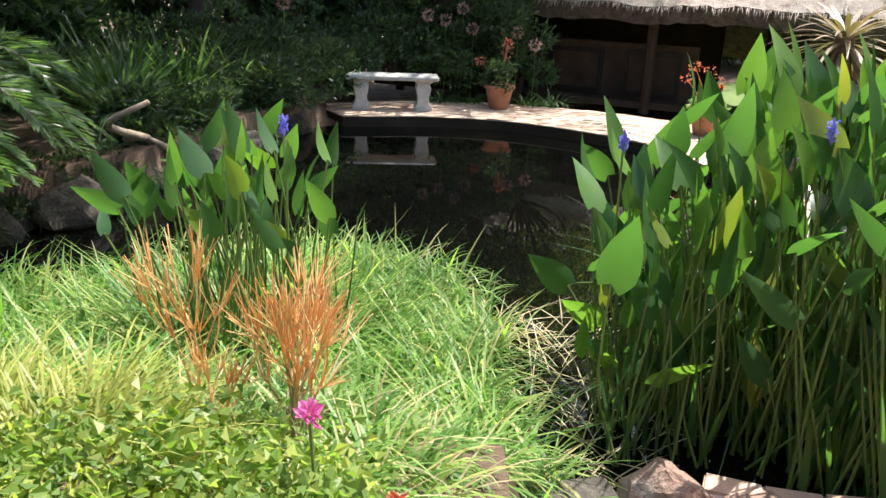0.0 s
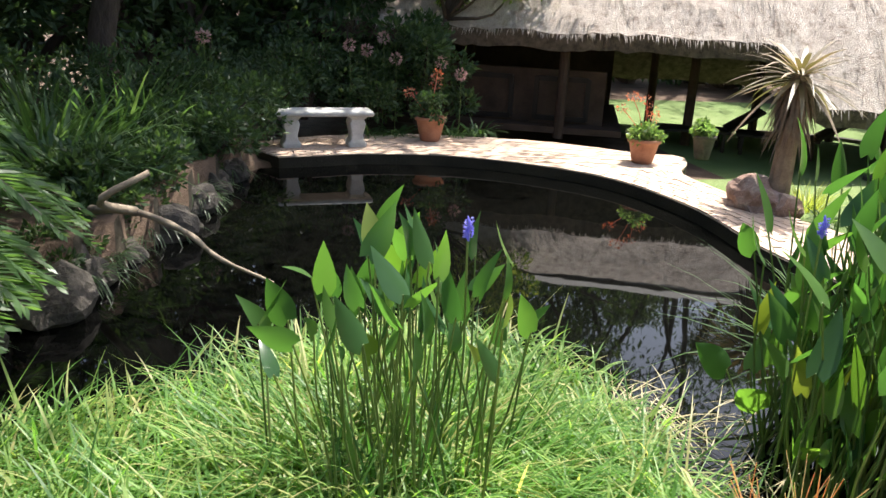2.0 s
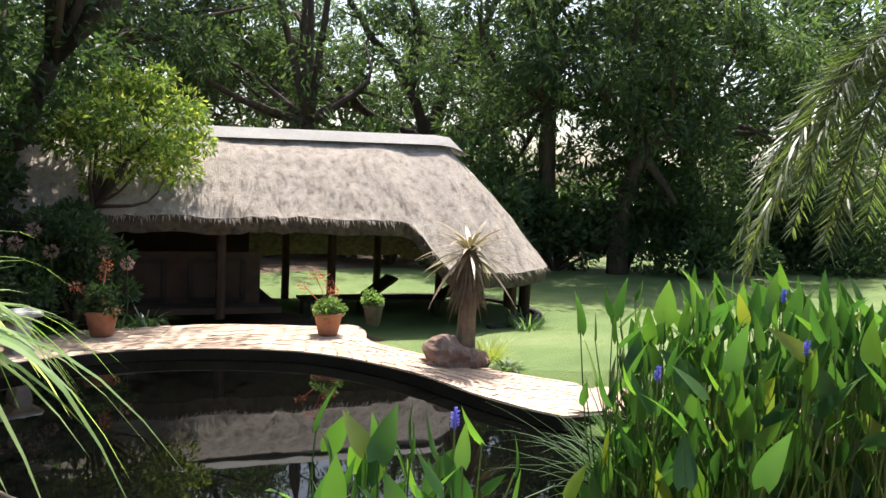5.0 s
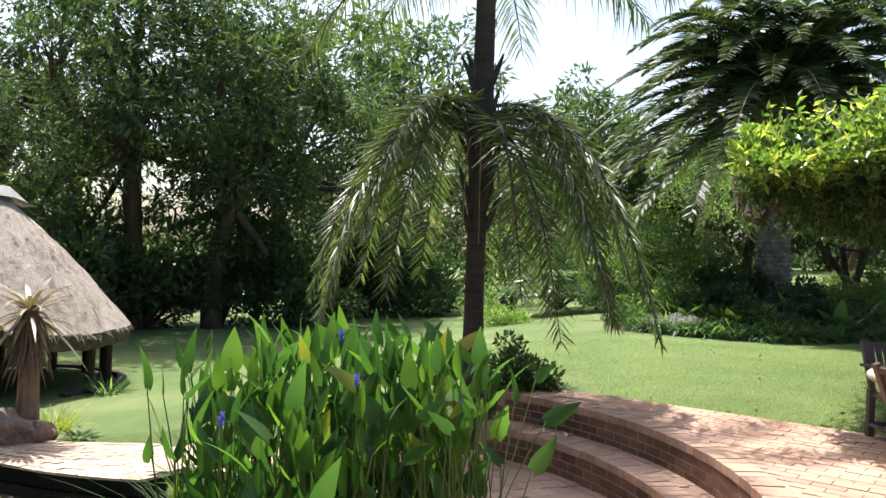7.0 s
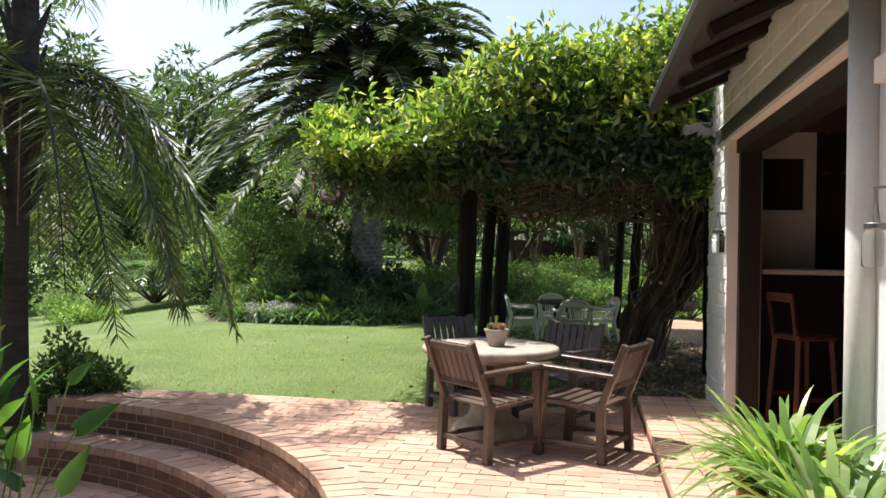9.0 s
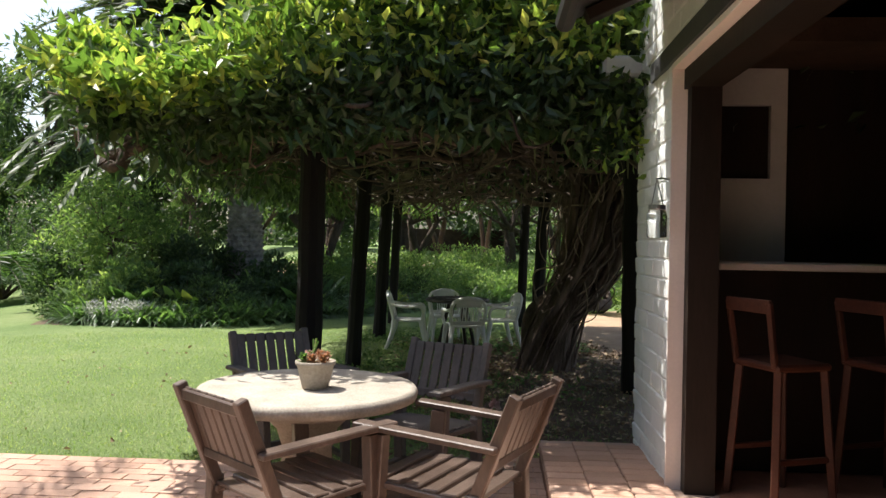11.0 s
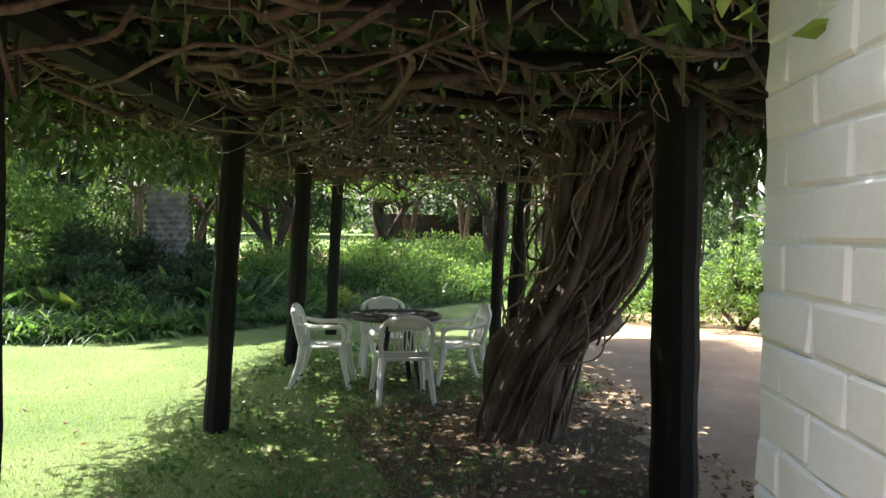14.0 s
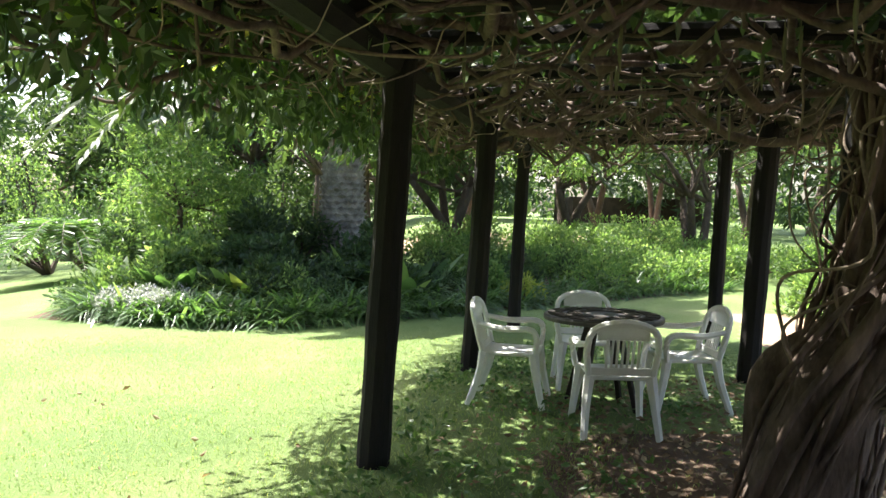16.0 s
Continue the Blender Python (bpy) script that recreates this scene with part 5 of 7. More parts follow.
aloe_tree(3.60, 7.52, -0.55)
rock("stone", 3.44, 7.66, -0.62, (0.36, 0.29, 0.34), 221, M_rock, "reddish brown boulder at the foot of the aloe")
rock("stone", 3.58, 7.36, -0.62, (0.17, 0.17, 0.24), 222, M_rock, "grey stone at the foot of the aloe")
strap_clump(3.92, 7.45, -0.58, 260, 0.5, 0.008, 0.4, L_tuft, 223, "dry golden grass tuft beside the aloe", "grass_tuft", 0.14, 1.2)
strap_clump(3.86, 7.05, -0.58, 50, 0.25, 0.04, 0.5, L_light, 224, "low rosette plant beside the aloe", "rosette_plant", 0.1, 0.7)
strap_clump(7.6, 9.9, -0.98, 90, 0.7, 0.03, 0.5, L_strap, 225, "strap-leaved plant at the corner of the thatched shelter", "agapanthus", 0.2, 1.0)


# ---- thatched shelter ----
def lapa():
    top = thing("thatched_shelter", 7.64, 12.36, -1.0, 0, "low thatched open shelter on dark poles beside the pond", "shelter")
    zb = -1.0
    u, n = np.array([-0.93, 0.37]), np.array([-0.37, -0.93])
    u, n = unit(u), unit(n)
    length, apex = 9.0, 2.39 - zb
    ribs = []
    for s in np.linspace(length, 0, 40):
        ribs.append((s, -n, 2.4, 0.15, s))
    for a in np.linspace(0, math.pi, 40)[1:-1]:
        ribs.append((0.0, -n * math.cos(a) - u * math.sin(a), 2.22, 0.02, 0.0))
    for s in np.linspace(0, length, 70):
        k = float(smooth((s - 0.55) / 0.75))
        ribs.append((s, n, 2.35 + (1.78 - 2.35) * k, 0.04 + (0.87 - 0.04) * k, s))
    rows = 12
    outer, under = [], []
    for i, (s, d, run, ze, _) in enumerate(ribs):
        o = u * s
        sag = 0.22 * min(s / length, 1)
        for j in range(rows + 1):
            f = j / rows
            wob = 0.05 * noise.noise((i * 0.21, j * 0.6, 0.0)) + 0.035 * noise.noise((i * 0.9, j * 2.1, 3.0)) + (0.03 * noise.noise((i * 0.7, 9, 0)) if j == rows else 0)
            bulge = 0.10 * math.sin(math.pi * f)
            p = o + d * (run * f)
            z = apex - sag * (1 - f) + (ze - zb - apex) * f + bulge + wob
            outer.append((p[0], p[1], z))
            under.append((p[0] - d[0] * 0.03 * f, p[1] - d[1] * 0.03 * f, z - 0.10 - 0.16 * f))
    b, e = Buf(), Buf()
    m = rows + 1
    q = [(i * m + j, i * m + j + 1, (i + 1) * m + j + 1, (i + 1) * m + j) for i in range(len(ribs) - 1) for j in range(rows)]
    b.add(outer, None, q)
    roof = put("roof", b, M_thatch, top, "weathered grey-brown thatch", smooth=True)
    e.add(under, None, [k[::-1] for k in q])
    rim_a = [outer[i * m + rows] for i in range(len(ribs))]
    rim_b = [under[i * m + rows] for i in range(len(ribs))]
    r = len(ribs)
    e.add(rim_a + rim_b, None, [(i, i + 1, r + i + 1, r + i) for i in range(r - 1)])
    # underside coloured far darker than the thatch, as painted shade
    put("thatch_underside", e, M_thatch_end_shade, roof)
    rng = np.random.default_rng(231)
    straw = Buf()
    k = 16000
    i, f = rng.uniform(0, len(ribs) - 1.01, k), rng.uniform(0.15, 1.0, k) ** 0.6
    i0 = i.astype(int)
    O = np.array(outer).reshape(len(ribs), m, 3)
    fj = f * rows
    j0 = np.minimum(fj.astype(int), rows - 1)
    w = (fj - j0)[:, None]
    p = O[i0, j0] * (1 - w) + O[i0, j0 + 1] * w
    p = p + (O[i0 + 1, j0] - O[i0, j0]) * (i - i0)[:, None]
    d = unit(O[i0, j0 + 1] - O[i0, j0]) + rng.normal(size=(k, 3)) * 0.10 + np.array([0, 0, 0.06])
    strips(straw, p, d, rng.uniform(0.06, 0.22, k), 0.012, 0.05, 2, 0.4)
    put("loose_straw", straw, M_thatch, roof)
    # ridge cap
    b = Buf()
    cap = []
    for s in np.linspace(-0.18, length, 30):
        o = u * s
        zr = apex - 0.22 * max(s, 0) / length + 0.09
        dz = 0.20
        for k, (w, z) in enumerate(((-0.30, -dz), (-0.04, 0.0), (0.04, 0.0), (0.30, -dz))):
            c = o + n * w * (1 if s > -0.1 else 0.9)
            cap.append((c[0], c[1], zr + z - (0.03 if s < 0 else 0)))
    q = [(i * 4 + k, i * 4 + k + 1, (i + 1) * 4 + k + 1, (i + 1) * 4 + k) for i in range(29) for k in range(3)]
    v = np.array(cap)
    tip = -u * 0.55
    v2 = np.vstack([v, [[tip[0] + n[0] * w, tip[1] + n[1] * w, apex - 0.28] for w in (-0.3, -0.1, 0.1, 0.3)]])
    k = len(v)
    b.add(v2, None, q + [(k, k + 1, 1, 0), (k + 1, k + 2, 2, 1), (k + 2, k + 3, 3, 2)])
    put("ridge_cap", b, M_ridge, roof, "grey metal ridge cap")
    # poles
    def pole(p, ztop, rad=0.085):
        g = float(lawn_z(7.64 + p[0], 12.36 + p[1])) - zb
        if p[0] + 7.64 < 5.4:
            g = -0.7 - zb
        b = Buf()
        tube(b, [(p[0], p[1], g - 0.1), (p[0] + 0.01, p[1], (g + ztop) / 2), (p[0], p[1], ztop)], [rad, rad * 0.97, rad * 0.92], 9)
        put("pole", b, M_hutwood, top)
    for a in (25, 55, 80, 102, 125, 150):
        a = radians(a)
        pole((-n * math.cos(a) - u * math.sin(a)) * 1.85, 1.25)
    for s in (0.6, 2.6, 4.6, 6.6, 8.6):
        pole(u * s - n * 1.9, 1.5)
    for s in (4.3, 6.4, 8.6):
        pole(u * s + n * 1.45, 2.1)
    for s in (2.1, 6.0):
        pole(u * s, 3.2)
    # dark counter and back boards on the pond side half
    for s0, s1, off, h in ((3.6, 8.9, 1.0, 0.95), (3.4, 8.9, -1.7, 1.9)):
        m0 = u * (s0 + s1) / 2 + n * off
        b = Buf()
        box(b, (m0[0], m0[1], h / 2 + 0.3), np.array([*u, 0]) * (s1 - s0) / 2, np.array([*n, 0]) * 0.06, (0, 0, h / 2))
        put("counter" if h < 1 else "back_wall", b, M_hutwood, top)
        if h < 1:
            for i in range(4):
                c = u * (s0 + 0.7 + i * 1.25) + n * (off + 0.075)
                fr = Buf()
                for dx, dz, wx, wz in ((-0.42, 0, 0.04, 0.34), (0.42, 0, 0.04, 0.34), (0, 0.32, 0.42, 0.04), (0, -0.32, 0.42, 0.04)):
                    box(fr, (c[0] + u[0] * dx, c[1] + u[1] * dx, 0.78 + dz), np.array([*u, 0]) * wx, np.array([*n, 0]) * 0.02, (0, 0, wz))
                put("panel_frame", fr, M_dark_wood, top)
    b = Buf()
    c = u * 6.2 - n * 0.2
    box(b, (c[0], c[1], 0.33), np.array([*u, 0]) * 2.9, np.array([*n, 0]) * 1.7, (0, 0, 0.05))
    put("floor_slab", b, M_hutwood, top)
    b = Buf()
    for a in np.linspace(-0.2, math.pi * 0.95, 40):
        p = (-n * math.cos(a) - u * math.sin(a)) * 2.1
        g = float(lawn_z(7.64 + p[0], 12.36 + p[1])) - zb
        box(b, (p[0], p[1], g), unit(np.array([-p[1], p[0], 0])) * 0.09, unit(np.array([p[0], p[1], 0])) * 0.08, (0, 0, 0.06))
    put("stone_edging", b, M_rock_grey, top)


lapa()


def lounger(x, y, rz):
    z = float(lawn_z(x, y))
    top = thing("sun_lounger", x, y, z, rz, "dark timber sun lounger under the thatch", "lounger", "loungers of the shelter")
    put("bed", bar((0, 0, 0.33), (1.3, 0.6, 0.05), 0.01), M_dark_wood, top)
    put("backrest", between((-0.62, 0, 0.36), (-1.15, 0, 0.72), 0.6, 0.05), M_dark_wood, top)
    for sx in (-0.55, 0.55):
        for sy in (-0.25, 0.25):
            put("leg", bar((sx, sy, 0.155), (0.06, 0.06, 0.31), 0.006), M_dark_wood, top)


lounger(5.6, 12.9, 160)
lounger(6.9, 12.3, 150)


# ---- queen palm by the terraces ----
def queen_palm(x, y):
    rng = np.random.default_rng(301)
    z = float(lawn_z(x, y))
    top = thing("queen_palm", x, y, z, 0, "slender queen palm with drooping feathery fronds", "palm")
    b = Buf()
    h = np.linspace(-0.1, 6.3, 40)
    tube(b, np.column_stack([-0.06 + 0.03 * np.sin(h * 0.8) + 0.02 * h, 0.02 * np.sin(h), h]), np.interp(h, [0, 1, 2.4, 2.9, 3.6, 6.3], [0.14, 0.115, 0.105, 0.16, 0.12, 0.10]) * (1 + 0.03 * np.sin(h * 40)), 12)
    put("trunk", b, M_queenbark, top, smooth=True)
    low = [(-150, 0.6, 2.5, 1.1), (-118, 0.5, 2.6, 1.15), (-97, 0.45, 2.9, 1.15), (-72, 0.5, 2.5, 1.1), (-45, 0.6, 2.4, 1.1), (10, 0.6, 2.4, 1.1), (40, 0.5, 2.5, 1.1), (68, 0.5, 2.6, 1.1), (88, 0.5, 2.8, 1.1), (108, 0.55, 2.7, 1.1), (135, 0.5, 2.5, 1.1), (165, 0.5, 2.4, 1.2), (-135, 0.3, 2.2, 1.2), (118, 0.3, 2.3, 1.2), (-105, 0.25, 2.2, 1.2), (60, 0.3, 2.1, 1.2), (-20, 0.3, 2.2, 1.2), (-62, 0.7, 2.5, 1.0), (150, 0.7, 2.5, 1.0)]
    for k, (a, up, ln, dr) in enumerate(low):
        a = radians(a)
        frond(top, rng, (0.0, 0.02, 2.95 + 0.09 * (k % 4)), (math.cos(a), math.sin(a), up), ln, dr, 0.46, 110, 0.024, M_queenbark, L_queen, 0.08, 0.14, 0.35, 0.22)
    for a, up, ln, dr in [(85, 0.7, 3.1, 0.85), (118, 0.85, 2.9, 0.8), (60, 0.9, 2.8, 0.8), (-95, 0.9, 2.8, 0.8), (-60, 0.9, 2.7, 0.8), (150, 0.9, 2.7, 0.8), (-140, 0.9, 2.7, 0.8), (0, 0.9, 2.8, 0.8), (200, 1.3, 2.4, 0.6), (30, 1.5, 2.4, 0.6)]:
        a = radians(a)
        frond(top, rng, (0.06, 0.0, 4.75), (math.cos(a), math.sin(a), up), ln, dr, 0.55, 84, 0.02, M_queenbark, L_queen, 0.1, 0.6, 0.5)
    for k in range(26):
        b = Buf()
        a = 2.4 * k
        zz = 1.75 + 0.075 * k
        d = np.array([math.cos(a), math.sin(a), 0])
        tube(b, [d * 0.08 + np.array([0, 0, zz]), d * 0.17 + np.array([0, 0, zz + 0.22]), d * rng.uniform(0.2, 0.32) + np.array([0, 0, zz + 0.4])], [0.05, 0.035, 0.012], 5)
        put("leaf_base", b, M_queenbark, top)
    for k in range(14):
        b = Buf()
        a = rng.uniform(0, 2 * math.pi)
        d = np.array([math.cos(a), math.sin(a), 0])
        r = rng.uniform(0.2, 0.5)
        tube(b, spline([d * 0.12 + np.array([0, 0, 2.7 + 0.3 * rng.uniform()]), d * r + np.array([0, 0, 2.75]), d * (r + 0.12) + np.array([0, 0, rng.uniform(1.4, 2.2)])], 7), np.linspace(0.014, 0.006, 7), 5)
        put("dry_stalk", b, M_drywood, top, "hanging dry flower stalk")


queen_palm(5.42, 3.1)


def date_palm(x, y):
    rng = np.random.default_rng(311)
    z = float(lawn_z(x, y))
    top = thing("date_palm", x, y, z, 0, "large date palm with a thick scarred trunk", "palm")
    b = Buf()
    h = np.linspace(-0.2, 5.9, 30)
    tube(b, np.column_stack([0 * h, 0 * h, h]), np.interp(h, [0, 0.6, 2, 4, 4.8, 5.9], [0.52, 0.40, 0.34, 0.36, 0.55, 0.5]), 16)
    trunk = put("trunk", b, M_palmbark, top, smooth=True)
    sc = Buf()
    for i in range(46):
        for j in range(14):
            hh = 0.25 + i * 0.105
            a = 2 * math.pi * (j + 0.5 * (i % 2)) / 14
            r = float(np.interp(hh, [0, 0.6, 2, 4, 4.8, 5.9], [0.52, 0.40, 0.34, 0.36, 0.55, 0.5]))
            o, t = np.array([math.cos(a), math.sin(a), 0]), np.array([-math.sin(a), math.cos(a), 0])
            w = r * 0.23
            c = o * (r - 0.01) + np.array([0, 0, hh])
            sc.add([c - t * w, c + np.array([0, 0, -0.055]), c + t * w, c + np.array([0, 0, 0.055]), c + o * 0.06 + np.array([0, 0, 0.03])], [(0, 1, 4), (1, 2, 4), (2, 3, 4), (3, 0, 4)])
    ob = put("leaf_scar_relief", sc, M_palmbark, trunk)
    ob["kind"] = "stuff"
    for i in range(120):
        a = 2.39996 * i
        t = i / 119
        up = -0.08 + 1.6 * t
        frond(top, rng, (0.25 * math.cos(a), 0.25 * math.sin(a), 4.9 + 0.9 * t), (math.cos(a), math.sin(a), up), rng.uniform(4.3, 5.3) * (0.9 + 0.1 * t), 0.64, 0.5, 92, 0.06, M_palmbark, L_palm, 0.35, 0.2, 0.12)
    d = Buf()
    n = 60
    a = rng.uniform(0, 2 * np.pi, n)
    strips(d, np.column_stack([np.cos(a) * 0.45, np.sin(a) * 0.45, rng.uniform(3.9, 4.8, n)]), np.column_stack([np.cos(a) * 0.5, np.sin(a) * 0.5, -1 + 0 * a]), rng.uniform(1.0, 2.2, n), 0.14, 0.2, 4, 0.4)
    put("dry_skirt", d, M_aloe_skirt, top, "hanging dry fronds under the crown")
    top.matrix_basis = top.matrix_basis @ Matrix.Scale(1.24, 4)


date_palm(21.4, -1.5)


# ---- pergola ----
PV = unit(np.array([0.957, -0.29, 0.0]))
PW = unit(np.array([0.29, 0.957, 0.0]))
P0 = np.array([5.9, -1.29, 0.0])


def Pg(along, across, z):
    """A place by the pergola: along its lawn side from the first post, across towards the lawn, up."""
    return P0 + PV * along + PW * across + np.array([0, 0, z])


def pergola():
    top = thing("pergola", 5.9, -1.29, 0, 0, "dark pole pergola overgrown by an old climbing vine", "pergola")
    o = np.array([5.9, -1.29, 0])
    rng = np.random.default_rng(321)
    posts = [((5.9, -1.29), (0.0, -0.03), 0.105), ((9.0, -2.22), (0.02, -0.13), 0.095), ((11.72, -3.13), (0.02, -0.12), 0.10), ((15.1, -4.13), (0.0, -0.1), 0.09), ((6.72, -4.74), (0.0, 0.02), 0.135), ((11.35, -5.65), (0.05, -0.16), 0.10), ((13.7, -6.36), (0.0, -0.08), 0.09), ((9.1, -5.15), (0.0, -0.05), 0.10)]
    for (x, y), (lx, ly), r in posts:
        b = Buf()
        g = float(lawn_z(x, y)) - 0.1
        pts = spline([(x - o[0], y - o[1], g), (x - o[0] + lx * 0.5 + 0.01, y - o[1] + ly * 0.5, 1.1), (x - o[0] + lx, y - o[1] + ly, 2.35)], 12)
        tube(b, pts, r * (1 + 0.05 * np.sin(np.arange(12) * 1.9)), 10)
        put("post", b, M_post, top)
    def beam(p, q, r):
        b = Buf()
        m = (np.asarray(p) + np.asarray(q)) / 2 + rng.normal(size=3) * 0.03
        tube(b, spline([p, m, q], 10) - o, r * (1 + 0.06 * np.sin(np.arange(10) * 2.3)), 8)
        put("beam", b, M_post, top)
    beam((5.2, -1.1, 2.28), (15.6, -4.35, 2.28), 0.10)
    beam((5.6, -4.46, 2.28), (15.0, -6.8, 2.28), 0.10)
    for k in range(11):
        a = -0.45 + k * 1.02
        beam(Pg(a, 1.1, 2.42), Pg(a + 0.1, -4.0, 2.42), 0.055)
    return top


pergola()


def wiggle(rng, p, q, amp, n=14):
    p, q = np.asarray(p, float), np.asarray(q, float)
    k = 5
    pts = [p + (q - p) * (i / k) + (rng.normal(size=3) * amp if 0 < i < k else 0) for i in range(k + 1)]
    return spline(pts, n)


def old_vine():
    rng = np.random.default_rng(331)
    top = thing("climbing_vine", 8.3, -4.45, -0.1, 0, "old twisted climbing vine covering the pergola roof", "vine")
    o = np.array([8.3, -4.45, -0.1])
    b = Buf()
    # trunk of fused stems
    for k in range(34):
        a = 2 * math.pi * k / 34 * 2.0
        r = (0.17 if k < 8 else 0.24) if k < 20 else 0.16
        base = np.array([math.cos(a) * r * 1.05, math.sin(a) * r * 1.05, -0.12])
        tipx = np.array([-0.16, -0.66, 2.35]) + np.array([math.cos(a + 1.2), math.sin(a + 1.2), 0]) * rng.uniform(0.15, 0.55)
        m1 = np.array([-0.02, -0.1, 0.55]) + np.array([math.cos(a + 0.4), math.sin(a + 0.4), 0]) * rng.uniform(0.1, 0.2) + rng.normal(size=3) * 0.06
        m2 = np.array([-0.12, -0.45, 1.35]) + np.array([math.cos(a + 0.9), math.sin(a + 0.9), 0]) * rng.uniform(0.08, 0.26) + rng.normal(size=3) * 0.07
        tube(b, spline([base, m1, m2, tipx], 22), np.linspace(0.16 if k < 8 else 0.09 if k < 20 else 0.06, rng.uniform(0.018, 0.045), 22) * (1 + 0.12 * np.sin(np.arange(22) * rng.uniform(1, 2.5))), 7)
    tube(b, spline([(-0.1, -0.35, 0.75), (0.25, -0.75, 0.78), (0.7, -1.2, 0.74), (0.9, -1.3, 0.9)], 12), np.linspace(0.11, 0.05, 12), 8)
    for k in range(46):
        a = rng.uniform(0, 2 * math.pi)
        s = np.array([-0.1, -0.38, 0]) + np.array([math.cos(a), math.sin(a), 0]) * rng.uniform(0.1, 0.3) + np.array([0, 0, rng.uniform(0.7, 1.4)])
        e = np.array([-0.16, -0.66, 2.35]) + np.array([math.cos(a), math.sin(a), 0]) * rng.uniform(0.1, 0.5)
        tube(b, wiggle(rng, s, e, 0.08, 34), rng.uniform(0.005, 0.016), 6)
    for k in range(44):
        a = rng.uniform(0, 2 * math.pi)
        d = np.array([math.cos(a), math.sin(a), 0])
        s = d * rng.uniform(0.3, 0.38) + np.array([0, 0, -0.05])
        m1 = np.array([-0.02, -0.1, 0.55]) + np.array([math.cos(a + 0.6), math.sin(a + 0.6), 0]) * 0.27 + rng.normal(size=3) * 0.05
        m2 = np.array([-0.12, -0.45, 1.35]) + np.array([math.cos(a + 1.6), math.sin(a + 1.6), 0]) * rng.uniform(0.2, 0.36) + rng.normal(size=3) * 0.10
        e = np.array([-0.18, -0.66, 2.4]) + np.array([math.cos(a + 2.2), math.sin(a + 2.2), 0]) * rng.uniform(0.2, 0.7)
        tube(b, spline([s, m1, (m1 + m2) / 2 + rng.normal(size=3) * 0.07, m2, (m2 + e) / 2 + rng.normal(size=3) * 0.09, e], 30), rng.uniform(0.006, 0.024), 5)
    put("trunk", b, M_vinebark, top, "gnarled trunk of twisted stems", smooth=True)
    # branches over the roof
    for k in range(470):
        b = Buf()
        a0, c0 = rng.uniform(-0.9, 9.8), rng.uniform(-4.0, 1.1) if k < 330 else rng.uniform(-5.8, -4.3) if k < 390 else rng.uniform(0.3, 1.5)
        ang = rng.uniform(0, 2 * math.pi)
        ln = rng.uniform(0.8, 2.6) if c0 > -3.2 else rng.uniform(0.4, 0.9)
        z = rng.uniform(2.2, 2.52)
        p = Pg(a0, c0, z)
        a0 = 1.4 + 0.18 * abs(a0) if c0 < -4.2 else a0
        p = Pg(a0, c0, z)
        q = Pg(np.clip(a0 + math.cos(ang) * ln, 1.2 if c0 < -4.2 else -1.0, 10), np.clip(c0 + math.sin(ang) * ln, -6.0 if c0 < -4.2 else -4.2, 1.6), z + rng.normal() * 0.12)
        tube(b, wiggle(rng, p, q, 0.13, 16) - o, np.linspace(1, 0.6, 16) * rng.choice([0.012, 0.018, 0.026, 0.04, 0.055], p=[0.40, 0.27, 0.20, 0.09, 0.04]), 6)
        put("branch", b, M_vinebark, top, smooth=True)
    # thin loose tendrils
    b = Buf()
    for k in range(110):
        p = Pg(rng.uniform(-0.9, 9), rng.uniform(-3.8, 1.2), rng.uniform(2.2, 2.4))
        q = p + np.array([rng.normal() * 0.35, rng.normal() * 0.35, -rng.uniform(0.05, 0.38)])
        tube(b, wiggle(rng, p, q, 0.07, 12) - o, 0.0035, 4)
    tube(b, spline([Pg(-0.5, -2.4, 2.4), Pg(-0.35, -2.5, 2.1), Pg(-0.5, -2.75, 2.02), Pg(-0.3, -2.85, 1.9), Pg(-0.4, -2.9, 1.8), Pg(-0.3, -2.75, 1.72)], 24) - o, 0.005, 5)
    put("tendril", b, M_drywood, top)["kind"] = "stuff"
    # thick inner leaves, shade put into their darker colour; finer shoots outside
    b = Buf()
    n = 46000
    al, ac = rng.uniform(-0.95, 10.2, n), rng.uniform(-4.5, 1.2, n)
    wing = rng.uniform(0, 1, n) < 0.05
    al[wing], ac[wing] = rng.uniform(1.2, 3.2, wing.sum()), rng.uniform(-5.8, -4.4, wing.sum())
    thick = (al < 3.2) | (ac < -2.6) | (rng.uniform(0, 1, n) < 0.4)
    al, ac = al[thick], ac[thick]
    n = len(al)
    lump = 0.30 * np.sin(al * 1.9 + 0.5) * np.sin(ac * 2.3) + 0.2 * np.sin(al * 4.1 + ac * 3.3)
    topz = 2.72 + 1.05 * smooth((1.3 - ac) / 4.2) + 0.7 * lump
    z = 2.50 + (topz - 2.50) * rng.uniform(0, 1, n)
    p = P0 + PV * al[:, None] + PW * ac[:, None] + np.column_stack([0 * z, 0 * z, z]) - o
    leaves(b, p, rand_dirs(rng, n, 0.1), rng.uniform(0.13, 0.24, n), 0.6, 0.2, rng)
    put("inner_foliage", b, L_vine_shaded, top)
    b = Buf()
    n = 36000
    al, ac = rng.uniform(-1.15, 10.3, n), rng.uniform(-4.6, 1.35, n)
    edge = rng.uniform(0, 1, n) < 0.45
    front = edge & (rng.uniform(0, 1, n) < 0.55)
    side = edge & ~front
    al[front] = -0.95 + rng.normal(size=front.sum()) * 0.16
    ac[side] = 1.15 + rng.normal(size=side.sum()) * 0.16
